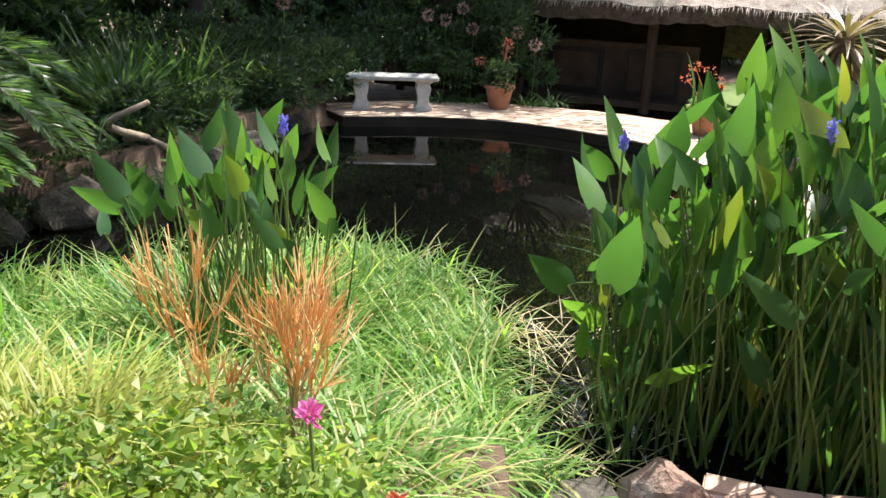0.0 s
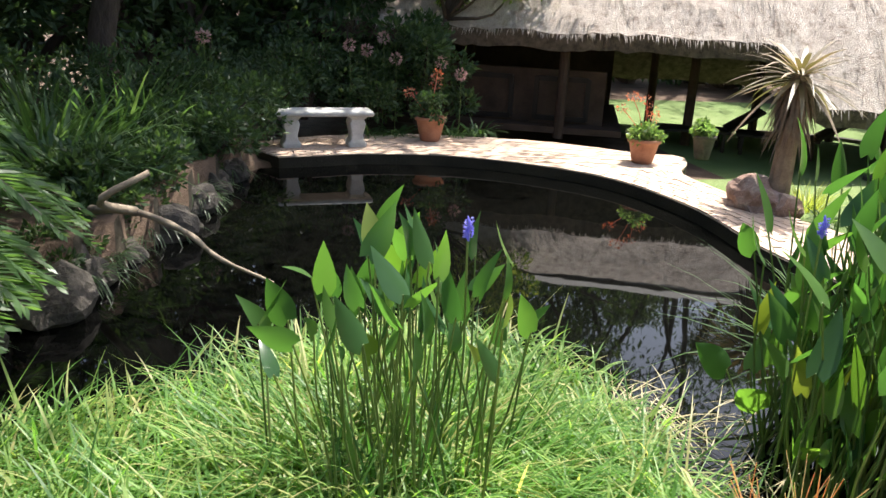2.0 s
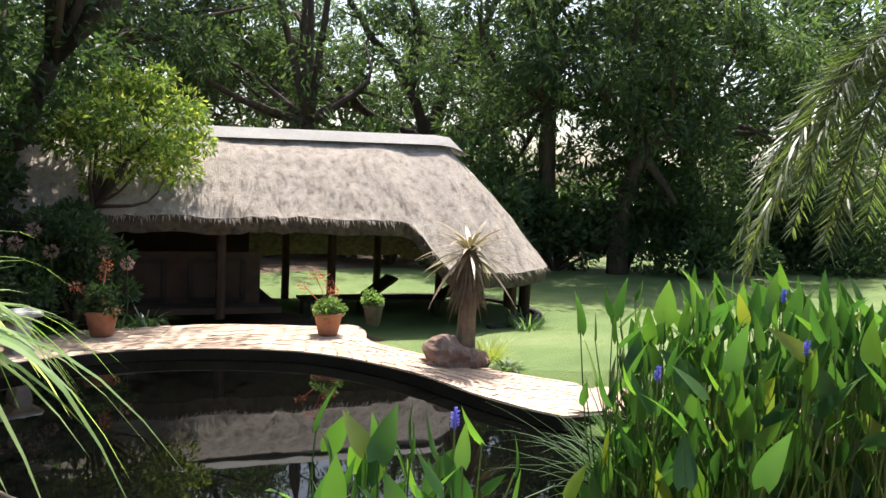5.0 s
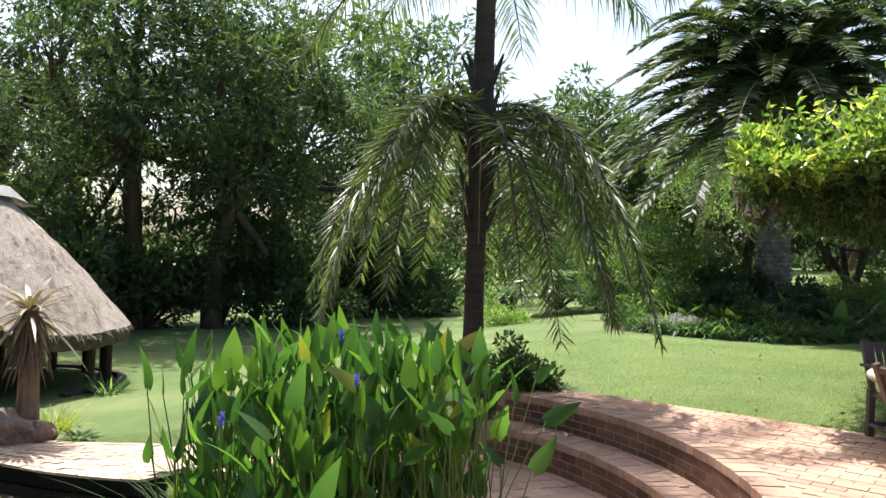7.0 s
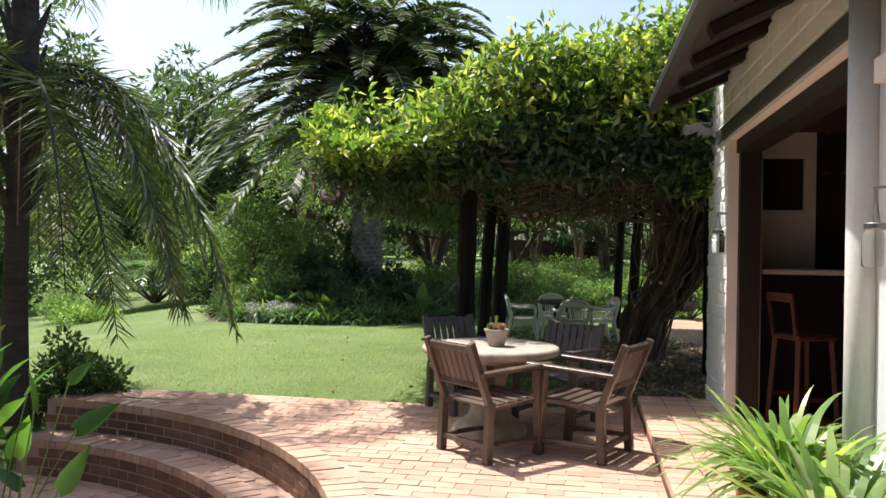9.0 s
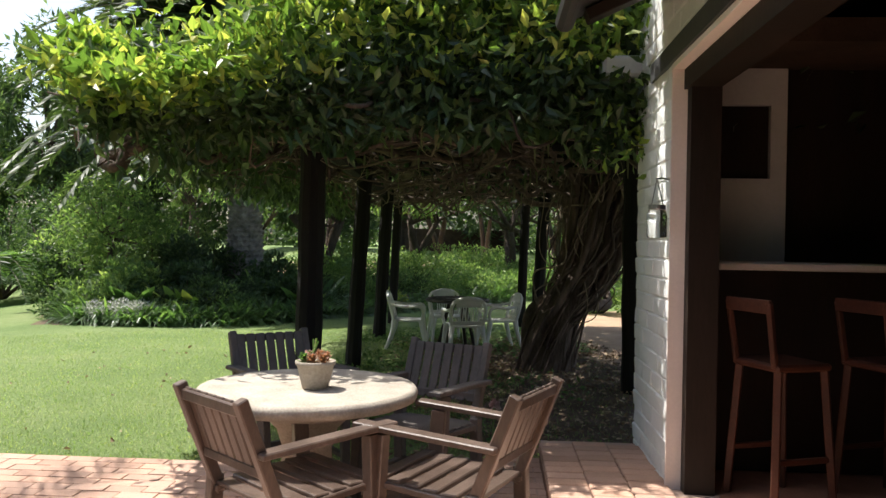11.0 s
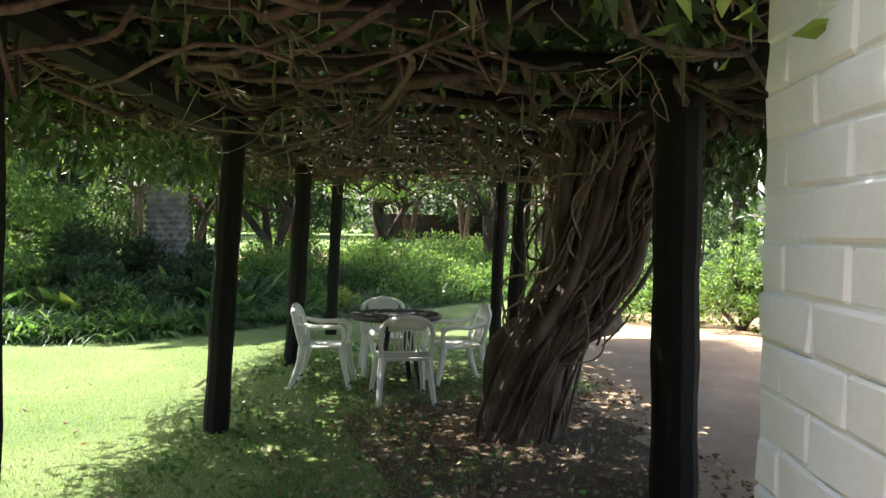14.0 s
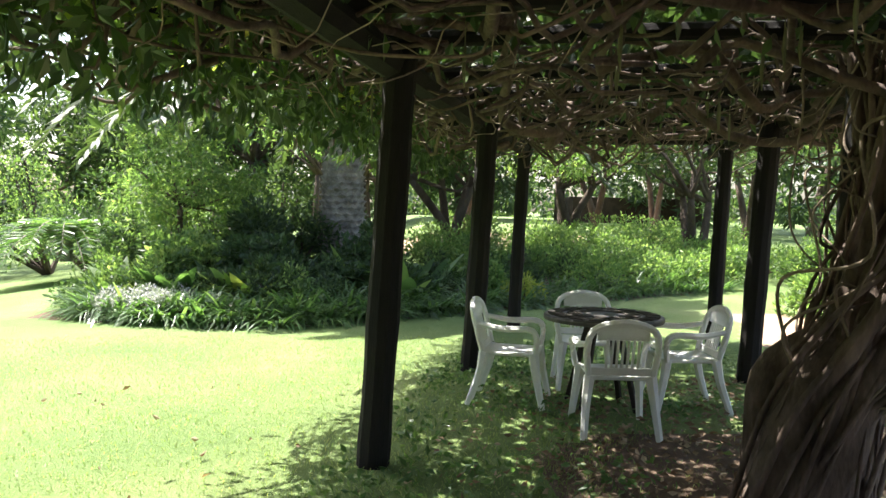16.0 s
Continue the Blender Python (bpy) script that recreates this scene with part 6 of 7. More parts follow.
    lump = 0.30 * np.sin(al * 1.9 + 0.5) * np.sin(ac * 2.3) + 0.2 * np.sin(al * 4.1 + ac * 3.3)
    topz = 2.78 + 1.05 * smooth((1.3 - ac) / 4.2) + 0.7 * lump
    z = topz + rng.normal(size=n) * 0.10
    shoot = rng.uniform(0, 1, n) < 0.10
    z[shoot] += rng.uniform(0, 0.4, shoot.sum()) * (0.5 + 0.5 * np.sin(al[shoot] * 9) * np.sin(ac[shoot] * 8))
    z[edge] = 2.12 + (topz[edge] - 2.1) * rng.uniform(0, 1, edge.sum()) ** 0.8
    al[front] -= 0.5 * smooth((ac[front] + 0.8) / 0.9) * np.sin(np.pi * np.clip((z[front] - 2.15) / (topz[front] - 2.1), 0, 1))
    p = P0 + PV * al[:, None] + PW * ac[:, None] + np.column_stack([0 * z, 0 * z, z]) - o
    out = rng.normal(size=(n, 3)) * 0.7 + np.array([0, 0, 0.2])
    out[front] -= PV * 0.8
    out[side] += PW * 0.8
    way, size = unit(out), rng.uniform(0.08, 0.155, n)
    # lowest edge leaves take the dark copy, painting shade under the canopy
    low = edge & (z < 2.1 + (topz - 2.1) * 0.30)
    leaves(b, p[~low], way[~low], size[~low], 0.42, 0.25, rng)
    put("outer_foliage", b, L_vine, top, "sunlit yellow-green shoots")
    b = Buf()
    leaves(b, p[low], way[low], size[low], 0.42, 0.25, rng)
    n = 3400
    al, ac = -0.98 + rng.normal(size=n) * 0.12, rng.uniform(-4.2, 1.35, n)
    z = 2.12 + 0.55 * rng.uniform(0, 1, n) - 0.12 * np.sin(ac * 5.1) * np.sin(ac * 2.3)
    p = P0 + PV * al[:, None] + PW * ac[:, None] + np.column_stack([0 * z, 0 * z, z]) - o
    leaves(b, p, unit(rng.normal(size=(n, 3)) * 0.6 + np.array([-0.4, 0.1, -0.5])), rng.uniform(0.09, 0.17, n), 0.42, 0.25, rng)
    put("lower_foliage", b, L_vine_shaded, top, "dark leaves along the edge with shade put into their colour")
    b = Buf()
    n = 4500
    al, ac = rng.uniform(-1.0, 9.5, n), rng.uniform(-4.2, 1.6, n)
    far = rng.uniform(0, 1, n) < 0.16
    ac[far], al[far] = rng.uniform(-5.8, -4.2, far.sum()), rng.uniform(1.3, 3.4, far.sum())
    near = (rng.uniform(0, 1, n) < 0.8) & ~far
    ac[near] = 1.0 + rng.normal(size=near.sum()) * 0.3
    z = 2.5 - rng.uniform(0, 0.6, n) * np.where(near | far, 1.0, 0.5)
    p = P0 + PV * al[:, None] + PW * ac[:, None] + np.column_stack([0 * z, 0 * z, z]) - o
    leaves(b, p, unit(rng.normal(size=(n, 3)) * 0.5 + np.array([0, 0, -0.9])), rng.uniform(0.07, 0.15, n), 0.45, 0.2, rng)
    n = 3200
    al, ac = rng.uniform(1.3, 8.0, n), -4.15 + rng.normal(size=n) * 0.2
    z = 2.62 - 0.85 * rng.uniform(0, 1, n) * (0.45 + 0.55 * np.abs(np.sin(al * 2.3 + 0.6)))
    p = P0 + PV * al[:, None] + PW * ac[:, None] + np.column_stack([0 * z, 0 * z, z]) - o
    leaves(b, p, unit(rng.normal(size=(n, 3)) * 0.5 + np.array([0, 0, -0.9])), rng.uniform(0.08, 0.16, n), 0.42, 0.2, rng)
    # hanging leaves also carry the painted underside shade
    put("hanging_foliage", b, L_vine_shaded, top)
    for k in range(22):
        b = Buf()
        a = rng.uniform(0, 2 * math.pi)
        d = np.array([math.cos(a), math.sin(a), 0])
        s = np.array([-0.05, -0.2, 0]) + d * rng.uniform(0.15, 0.3) + np.array([0, 0, rng.uniform(0.5, 1.1)])
        e = np.array([-0.18, -0.66, 2.4]) + d * rng.uniform(0.2, 0.5)
        tube(b, wiggle(rng, s, e, 0.14, 44), rng.uniform(0.004, 0.010), 6)
        put("liana", b, M_drywood, top, "pale looping liana", smooth=True)
    b = Buf()
    n = 56
    al, ac = rng.uniform(-1.0, 6, n), rng.uniform(-3.6, 1.4, n)
    al[:24] = rng.uniform(-1.1, -0.5, 24)
    p = P0 + PV * al[:, None] + PW * ac[:, None] + np.array([0, 0, 2.4]) - o
    for q in p:
        ln = rng.uniform(0.14, 0.26)
        b = Buf()
        tube(b, [q, q + np.array([0.01, 0, -0.12]), q + np.array([0, 0, -0.14]), q + np.array([0, 0.005, -0.14 - ln * 0.5]), q + np.array([0, 0, -0.14 - ln])], [0.003, 0.003, 0.008, 0.012, 0.003], 6)
        put("seed_pod", b, L_pod, top, "hanging velvety seed pod")
    # pale new shoot hanging by the wall
    b = Buf()
    c = Pg(-1.2, -2.22, 2.15) - o
    n = 80
    leaves(b, c + rng.normal(size=(n, 3)) * np.array([0.12, 0.12, 0.14]), unit(rng.normal(size=(n, 3)) + np.array([0, 0, -0.3])), rng.uniform(0.06, 0.11, n), 0.45, 0.2, rng)
    put("new_shoot", b, L_ground, top, "pale fresh shoot")["kind"] = "stuff"


old_vine()


# ---- furniture ----
def garden_chair(x, y, heading, mat, label):
    """Slatted armchair; heading is the way it faces, in degrees."""
    top = thing("garden_chair", x, y, 0, heading - 90, label, "chair", "chairs round the stone table")
    for sx in (-1, 1):
        put("back_leg", between((sx * 0.255, -0.24, 0), (sx * 0.255, -0.22, 0.42), 0.055, 0.06), mat, top)
        put("front_leg", between((sx * 0.255, 0.25, 0), (sx * 0.265, 0.21, 0.62), 0.05, 0.07), mat, top)
        put("armrest", between((sx * 0.27, -0.33, 0.615), (sx * 0.27, 0.33, 0.645), 0.075, 0.026), mat, top)
        put("back_stile", between((sx * 0.245, -0.20, 0.34), (sx * 0.245, -0.395, 0.83), 0.045, 0.05), mat, top)
        put("stretcher", between((sx * 0.255, -0.23, 0.11), (sx * 0.255, 0.24, 0.11), 0.04, 0.03), mat, top)
        put("seat_rail", between((sx * 0.235, -0.24, 0.365), (sx * 0.235, 0.25, 0.40), 0.06, 0.03), mat, top)
    put("back_stretcher", between((-0.25, -0.235, 0.11), (0.25, -0.235, 0.11), 0.03, 0.04), mat, top)
    for i in range(6):
        yy = 0.245 - i * 0.088
        put("seat_slat", bar((0, yy, 0.415 - i * 0.006), (0.50, 0.074, 0.02), 0.005, (-3, 0, 0)), mat, top)
    for i in range(7):
        xx = -0.198 + i * 0.066
        put("back_slat", between((xx, -0.262, 0.50), (xx, -0.378, 0.815), 0.055, 0.016), mat, top)
    put("top_rail", between((-0.225, -0.385, 0.785), (0.225, -0.385, 0.785), 0.022, 0.045), mat, top)
    put("lower_rail", between((-0.245, -0.277, 0.53), (0.245, -0.277, 0.53), 0.03, 0.04), mat, top)
    return top


def face(v):
    return math.degrees(math.atan2(v[1], v[0]))


garden_chair(2.97, -0.87, face((0.46, -0.89)), M_chair, "weathered brown slatted timber armchair by the stone table")
garden_chair(2.88, -1.56, face((0.70, 0.72)), M_chair, "weathered brown slatted timber armchair by the stone table")
garden_chair(4.5, -1.02, face((-0.93, -0.28)), M_chair_far, "grey weathered slatted timber armchair by the stone table")
garden_chair(3.87, -1.67, face((-0.72, 0.70)), M_chair_far, "grey weathered slatted timber armchair by the stone table")


def stone_table(x, y):
    top = thing("garden_table", x, y, 0, 0, "round cast stone pedestal table on the patio", "table")
    put("tabletop", lathe([(0.30, 0.585), (0.42, 0.62), (0.51, 0.64), (0.54, 0.655), (0.545, 0.685), (0.53, 0.705), (0.51, 0.708), (0.01, 0.711)], 48, 0.006), M_stone, top, smooth=True)
    put("pedestal", lathe([(0.24, 0.10), (0.17, 0.16), (0.13, 0.28), (0.12, 0.40), (0.15, 0.5), (0.22, 0.57), (0.3, 0.605)], 32, 0.006), M_stone, top, smooth=True)
    put("foot", lathe([(0.29, 0.0), (0.30, 0.03), (0.28, 0.08), (0.25, 0.11), (0.2, 0.13)], 32, 0.005), M_stone, top, smooth=True)


stone_table(3.50, -1.00)


def succulent_pot(x, y, z):
    rng = np.random.default_rng(351)
    top = thing("succulent_pot", x, y, z, 0, "cream pot of pink and orange succulents on the table", "potted plant")
    pot = put("pot", lathe([(0.066, 0), (0.072, 0.004), (0.09, 0.07), (0.104, 0.132), (0.112, 0.135), (0.114, 0.155), (0.107, 0.157), (0.098, 0.143)], 32), M_stone, top, smooth=True)
    put("soil", lathe([(0.07, 0.06), (0.098, 0.14), (0.01, 0.144)], 20), M_soil, pot)
    for k, (dx, dy, m) in enumerate([(-0.06, 0.03, L_succulent), (0.05, 0.035, L_palepink), (0.0, -0.06, L_succulent), (-0.07, -0.03, L_succulent), (0.07, -0.035, L_succulent), (0.0, 0.02, L_succulent), (-0.02, 0.07, L_strap)]):
        b = Buf()
        n = 30
        a = np.arange(n) * 2.4
        u = np.linspace(0.0, 1.4, n)
        strips(b, np.column_stack([dx + 0 * a, dy + 0 * a, 0.148 + 0.025 * u]), np.column_stack([np.cos(a), np.sin(a), u]), 0.052 - 0.014 * u, 0.024, -0.1, 4, 0.65)
        put("rosette", b, m, top)
    b = Buf()
    for k in range(5):
        p = np.array([0.01 * k - 0.02, 0.02, 0.12])
        tube(b, spline([p, p + rng.normal(size=3) * 0.01 + [0, 0, 0.06], p + rng.normal(size=3) * 0.02 + [0, 0, rng.uniform(0.13, 0.2)]], 6), 0.005, 5)
    put("stalk", b, L_spider, top)
    top.matrix_basis = top.matrix_basis @ Matrix.Scale(0.86, 4)


succulent_pot(3.40, -1.02, 0.71)


def plastic_chair(x, y, heading):
    z = float(lawn_z(x, y))
    top = thing("plastic_chair", x, y, z, heading - 90, "off-white moulded plastic garden armchair under the pergola", "chair", "plastic chairs round the dark table")
    seat = bar((0, 0, 0.40), (0.42, 0.44, 0.025), 0.011)
    for v in seat.verts:
        v.co.z -= 0.02 * (1 - (v.co.x / 0.21) ** 2)
    put("seat", seat, M_plastic, top)
    for sx in (-1, 1):
        for sy, fy in ((1, 0.27), (-1, -0.30)):
            b = Buf()
            pts = spline([(sx * 0.205, sy * 0.19, 0.41), (sx * 0.225, sy * 0.215, 0.25), (sx * 0.25, fy, 0.0)], 6)
            tube(b, pts, [0.04, 0.038, 0.034, 0.03, 0.027, 0.024], 6)
            put("leg", b, M_plastic, top)
        b = Buf()
        tube(b, spline([(sx * 0.235, 0.20, 0.40), (sx * 0.262, 0.215, 0.54), (sx * 0.268, 0.16, 0.605), (sx * 0.262, -0.05, 0.60), (sx * 0.235, -0.235, 0.63)], 14), np.interp(np.arange(14), [0, 5, 9, 13], [0.022, 0.024, 0.026, 0.02]), 6)
        put("armrest", b, M_plastic, top)
    b = Buf()
    arch = spline([(-0.215, -0.20, 0.42), (-0.235, -0.245, 0.60), (-0.19, -0.285, 0.735), (0, -0.305, 0.785), (0.19, -0.285, 0.735), (0.235, -0.245, 0.60), (0.215, -0.20, 0.42)], 26)
    tube(b, arch, 0.024, 7)
    put("back_frame", b, M_plastic, top)
    m = bmesh.new()
    grid = {}
    for i in range(9):
        for j in range(4):
            xx = -0.17 + 0.34 * i / 8
            zz = (0.66, 0.70, 0.735, 0.775)[j]
            lim = 0.785 - 0.9 * max(abs(xx) - 0.06, 0) ** 1.6 * 2.6
            grid[i, j] = m.verts.new((xx, -0.268 - 0.1 * (min(zz, lim) - 0.66) * 1.5, min(zz, lim)))
    for i in range(8):
        for j in range(3):
            m.faces.new((grid[i, j], grid[i + 1, j], grid[i + 1, j + 1], grid[i, j + 1]))
    bmesh.ops.solidify(m, geom=m.faces[:], thickness=0.012)
    put("back_panel", m, M_plastic, top, smooth=True)
    for i in range(7):
        xx = -0.105 + 0.035 * i
        put("back_slat", between((xx, -0.215, 0.46), (xx, -0.272, 0.665), 0.017, 0.010, 0.003), M_plastic, top)
    put("lower_back", bar((0, -0.212, 0.445), (0.40, 0.016, 0.055), 0.006, (12, 0, 0)), M_plastic, top)
    return top


plastic_chair(9.72, -3.88, face((1.0, -0.1)))
plastic_chair(10.5, -3.3, face((-0.3, -0.95)))
plastic_chair(10.35, -4.62, face((0.05, 1.0)))
plastic_chair(11.1, -4.05, face((-1.0, 0.15)))


def dark_table(x, y):
    z = float(lawn_z(x, y))
    top = thing("dark_table", x, y, z, 0, "round dark table with inlaid stone top under the pergola", "table")
    put("tabletop", lathe([(0.40, 0.665), (0.455, 0.675), (0.46, 0.70), (0.45, 0.715), (0.01, 0.718)], 40), M_slate, top, smooth=False)
    for r, n in ((0.37, 16), (0.22, 9)):
        for i in range(n):
            a = 2 * math.pi * i / n
            b = Buf()
            box(b, (r * math.cos(a), r * math.sin(a), 0.721), np.array([math.cos(a), math.sin(a), 0]) * 0.055, np.array([-math.sin(a), math.cos(a), 0]) * r * 2.6 / n, (0, 0, 0.003))
            put("inlay_stone", b, M_rock_grey, top)
    for a in (45, 135, 225, 315):
        c, s = math.cos(radians(a)), math.sin(radians(a))
        put("leg", between((c * 0.30, s * 0.30, 0), (c * 0.12, s * 0.12, 0.67), 0.04, 0.04), M_dark_wood, top)


dark_table(10.35, -3.98)

# ---- house details ----
b = Buf()
tube(b, [H(-4.16, 0.02, z) for z in (0.1, 1.3, 2.64)], 0.072, 18)
tagged(put("downpipe", b, M_plaster, smooth=True), "thick white painted pipe column beside the doorway", "pipe", kind="structure")


def glass_mat():
    m, nt, b = nodes_of("clear_glass")
    b.inputs["Base Color"].default_value = (0.9, 0.93, 0.92, 1)
    b.inputs["Roughness"].default_value, b.inputs["Transmission Weight"].default_value, b.inputs["IOR"].default_value = 0.05, 1.0, 1.25
    return m


M_glass = glass_mat()


def jar_lantern(s, z, size=1.0, turn=0.0):
    p = H(s, 0.0, z)
    top = thing("jar_lantern", p[0], p[1], p[2], W_RZ + turn, "glass jar lantern hung on a wire bracket at the wall", "lantern", "jar lanterns")
    b = Buf()
    tube(b, [(0.0, -0.01, 0.0), (0, 0.06, 0.005), (0, 0.11, -0.0)], 0.005, 6)
    put("bracket", b, M_metal, top)
    b = Buf()
    tube(b, [(0, 0.105, 0.0), (-0.035, 0.10, -0.135)], 0.003, 5)
    tube(b, [(0, 0.105, 0.0), (0.035, 0.10, -0.135)], 0.003, 5)
    put("wire", b, M_metal, top)
    bm = lathe([(0.040, -0.152), (0.042, -0.148), (0.042, -0.131), (0.038, -0.128)], 20)
    bmesh.ops.translate(bm, vec=(0, 0.10, 0), verts=bm.verts)
    put("lid", bm, M_metal, top, "galvanised screw lid")
    bm = lathe([(0.043, -0.29), (0.048, -0.283), (0.049, -0.18), (0.040, -0.154)], 20)
    bmesh.ops.translate(bm, vec=(0, 0.10, 0), verts=bm.verts)
    ob = put("jar", bm, M_glass, top, "clear glass jar", smooth=True)
    ob.visible_shadow = False
    top.matrix_basis = top.matrix_basis @ Matrix.Scale(size, 4)


jar_lantern(-0.905, 1.79, 1.1, 42)
jar_lantern(-4.52, 1.70)


def spider_pot(s, off, seed):
    p = H(s, off, 0.122)
    top = thing("spider_plant", p[0], p[1], p[2], 0, "bright green spider plant in a terracotta pot by the doorway", "potted plant", "spider plants by the door")
    rng = np.random.default_rng(seed)
    put("pot", lathe([(0.13, 0), (0.14, 0.01), (0.19, 0.36), (0.205, 0.365), (0.208, 0.42), (0.19, 0.422), (0.18, 0.38)], 24), M_terracotta, top, smooth=True)
    b = Buf()
    n = 120
    a = rng.uniform(0, 2 * np.pi, n)
    u = rng.uniform(0.5, 2.6, n)
    strips(b, np.column_stack([np.cos(a) * 0.06, np.sin(a) * 0.06, 0.38 + 0 * a]), np.column_stack([np.cos(a), np.sin(a), u]), rng.uniform(0.42, 0.74, n), rng.uniform(0.028, 0.048, n), rng.uniform(0.3, 0.8, n), 7, 0.6)
    put("leaves", b, L_spider, top)


spider_pot(-4.02, 0.3, 361)
spider_pot(-4.38, 0.34, 362)
spider_pot(-4.85, 0.32, 363)


def bar_counter():
    p = H(-0.47, -0.85, 0.1)
    top = thing("bar_counter", p[0], p[1], p[2], W_RZ, "dark timber bar counter with a pale top inside the house", "counter")
    put("worktop", bar((0, 0, 1.22), (0.5, 1.05, 0.045), 0.01), M_cream, top, "pale counter top")
    put("front_panel", bar((0.08, 0, 0.6), (0.3, 1.0, 1.19), 0.01), M_dark_wood, top)


bar_counter()


def bar_stool(s, off):
    p = H(s, off, 0.1)
    M_red = bpy.data.materials.get("red_brown_timber") or rough_mat("red_brown_timber", [(0.3, (0.05, 0.018, 0.012)), (0.7, (0.10, 0.036, 0.022))], 4, 60, 0.5, 0.3, 0.003)
    top = thing("bar_stool", p[0], p[1], p[2], W_RZ + 20, "reddish timber bar stool with a low back", "stool", "stools at the bar")
    put("seat", bar((0, 0, 0.72), (0.36, 0.34, 0.04), 0.012), M_red, top)
    for sx in (-1, 1):
        for sy in (-1, 1):
            put("leg", between((sx * 0.19, sy * 0.18, 0), (sx * 0.15, sy * 0.14, 0.71), 0.04, 0.04), M_red, top)
        put("stretcher", between((sx * 0.175, -0.165, 0.25), (sx * 0.175, 0.165, 0.25), 0.025, 0.03), M_red, top)
        put("back_post", between((sx * 0.15, 0.16, 0.72), (sx * 0.16, 0.21, 1.05), 0.03, 0.03), M_red, top)
    put("back_rail", between((-0.17, 0.21, 1.03), (0.17, 0.21, 1.03), 0.025, 0.07), M_red, top)


bar_stool(-1.05, -0.56)
bar_stool(-1.0, -1.15)

# ---- beds beyond the lawn ----
BED = spline([(15.75, 1.6), (15.35, 1.0), (15.2, 0.0), (15.3, -1.2), (15.9, -2.3), (17.1, -4.0), (18.9, -6.6), (20.3, -9.6)], 60)
for k in range(60):
    rs = np.random.default_rng(400 + k)
    x, y = BED[k] + rs.normal(size=2) * 0.12 + np.array([0.25, 0.1])
    strap_clump(x, y, float(lawn_z(x, y)), 80, 0.85, 0.05, 0.7, L_strap, 400 + k, "dark strap-leaved border plant edging the flower bed", "border_plant", 0.2, 0.8, "strap-leaved edging of the bed", segs=4)
    x, y = BED[k] + rs.normal(size=2) * 0.15 + np.array([0.75, 0.3])
    strap_clump(x, y, float(lawn_z(x, y)), 70, 1.0, 0.055, 0.65, L_strap, 1600 + k, "dark strap-leaved border plant edging the flower bed", "border_plant", 0.22, 0.9, "strap-leaved edging of the bed", segs=4)
for k in range(58):
    rs = np.random.default_rng(470 + k)
    f = rs.uniform(0, 1)
    x, y = BED[int(f * 59)] + np.array([rs.uniform(1.5, 3.8), rs.uniform(-0.3, 0.8)])
    m, lab = [(L_dark, "dark green low shrub in the flower bed"), (L_light, "fresh green low shrub in the flower bed"), (L_tree, "mid-green low shrub in the flower bed")][k % 3]
    shrub(x, y, float(lawn_z(x, y)), rs.uniform(0.45, 0.75), rs.uniform(0.5, 0.95), m, 1100, 0.09, 470 + k, lab)
for k in range(30):
    rs = np.random.default_rng(520 + k)
    x, y = rs.uniform(20.5, 24.5), rs.uniform(-13.0, -3.5)
    if k % 2:
        x += 3.2
    shrub(x, y, float(lawn_z(x, y)), rs.uniform(0.9, 1.35), rs.uniform(0.8, 1.15) + 0.45 * (k % 2), L_light, 1700, 0.10, 520 + k, "bright green bushy shrub beyond the lawn")
for k, (x, y) in enumerate([(17.0, 0.9), (17.6, 0.1), (18.3, -0.6), (17.9, -2.7), (19.2, -3.2), (17.2, 1.8), (18.6, 0.9), (19.4, -1.8)]):
    rs = np.random.default_rng(540 + k)
    strap_clump(x, y, float(lawn_z(x, y)), 30, 1.25, 0.34, 0.35, L_light if k % 2 else L_strap, 540 + k, "large-leaved plant in the flower bed", "broad_leaf_plant", 0.12, 1.0, segs=6, shape=0.6)
strap_clump(17.0, -0.26, float(lawn_z(17.0, -0.26)), 22, 0.95, 0.3, 0.3, L_ground, 549, "yellow-green large-leaved plant in the flower bed", "broad_leaf_plant", 0.12, 1.0, segs=6, shape=0.6)
shrub(18.3, -4.9, float(lawn_z(18.3, -4.9)), 0.45, 0.6, L_tuft, 700, 0.08, 551, "small golden yellow shrub in the flower bed")
shrub(19.6, 6.15, float(lawn_z(19.6, 6.15)), 0.9, 0.8, L_spider, 2200, 0.09, 552, "rounded pale variegated shrub at the lawn edge")
shrub(21.5, 7.2, float(lawn_z(21.5, 7.2)), 1.2, 1.2, L_light, 2000, 0.1, 553, "light green shrub at the lawn edge")
for k, (x, y, r, h, m) in enumerate([(12.9, -10.9, 0.9, 2.1, L_light), (14.2, -11.2, 1.0, 1.9, L_light), (15.5, -10.5, 1.0, 1.5, L_light), (16.6, -9.6, 0.8, 1.0, L_light), (17.5, -12.5, 1.6, 3.0, L_dark), (20.5, -13.0, 1.8, 3.2, L_dark), (12.2, -12.2, 1.0, 2.2, L_dark)]):
    shrub(x, y, float(lawn_z(x, y)), r, h, m, 2600, 0.10, 560 + k, "leafy shrub by the sandy path beside the house" if m is L_light else "tall dark shrub beyond the sandy path")
shrub(13.7, -12.5, float(lawn_z(13.7, -12.5)), 1.5, 4.2, L_dark, 5200, 0.15, 569, "tall dark shrub beyond the sandy path")
tree(18.0, -14.0, float(lawn_z(18.0, -14.0)), 7.5, 3.0, 0.16, L_dark, 9000, 0.2, 568, "dark leafy tree beyond the sandy path", 0.15, clumps=50, clump_r=0.28)
shrub(5.75, 2.65, -0.15, 0.42, 1.3, L_dark, 2000, 0.07, 570, "small dark shrub at the foot of the palm")
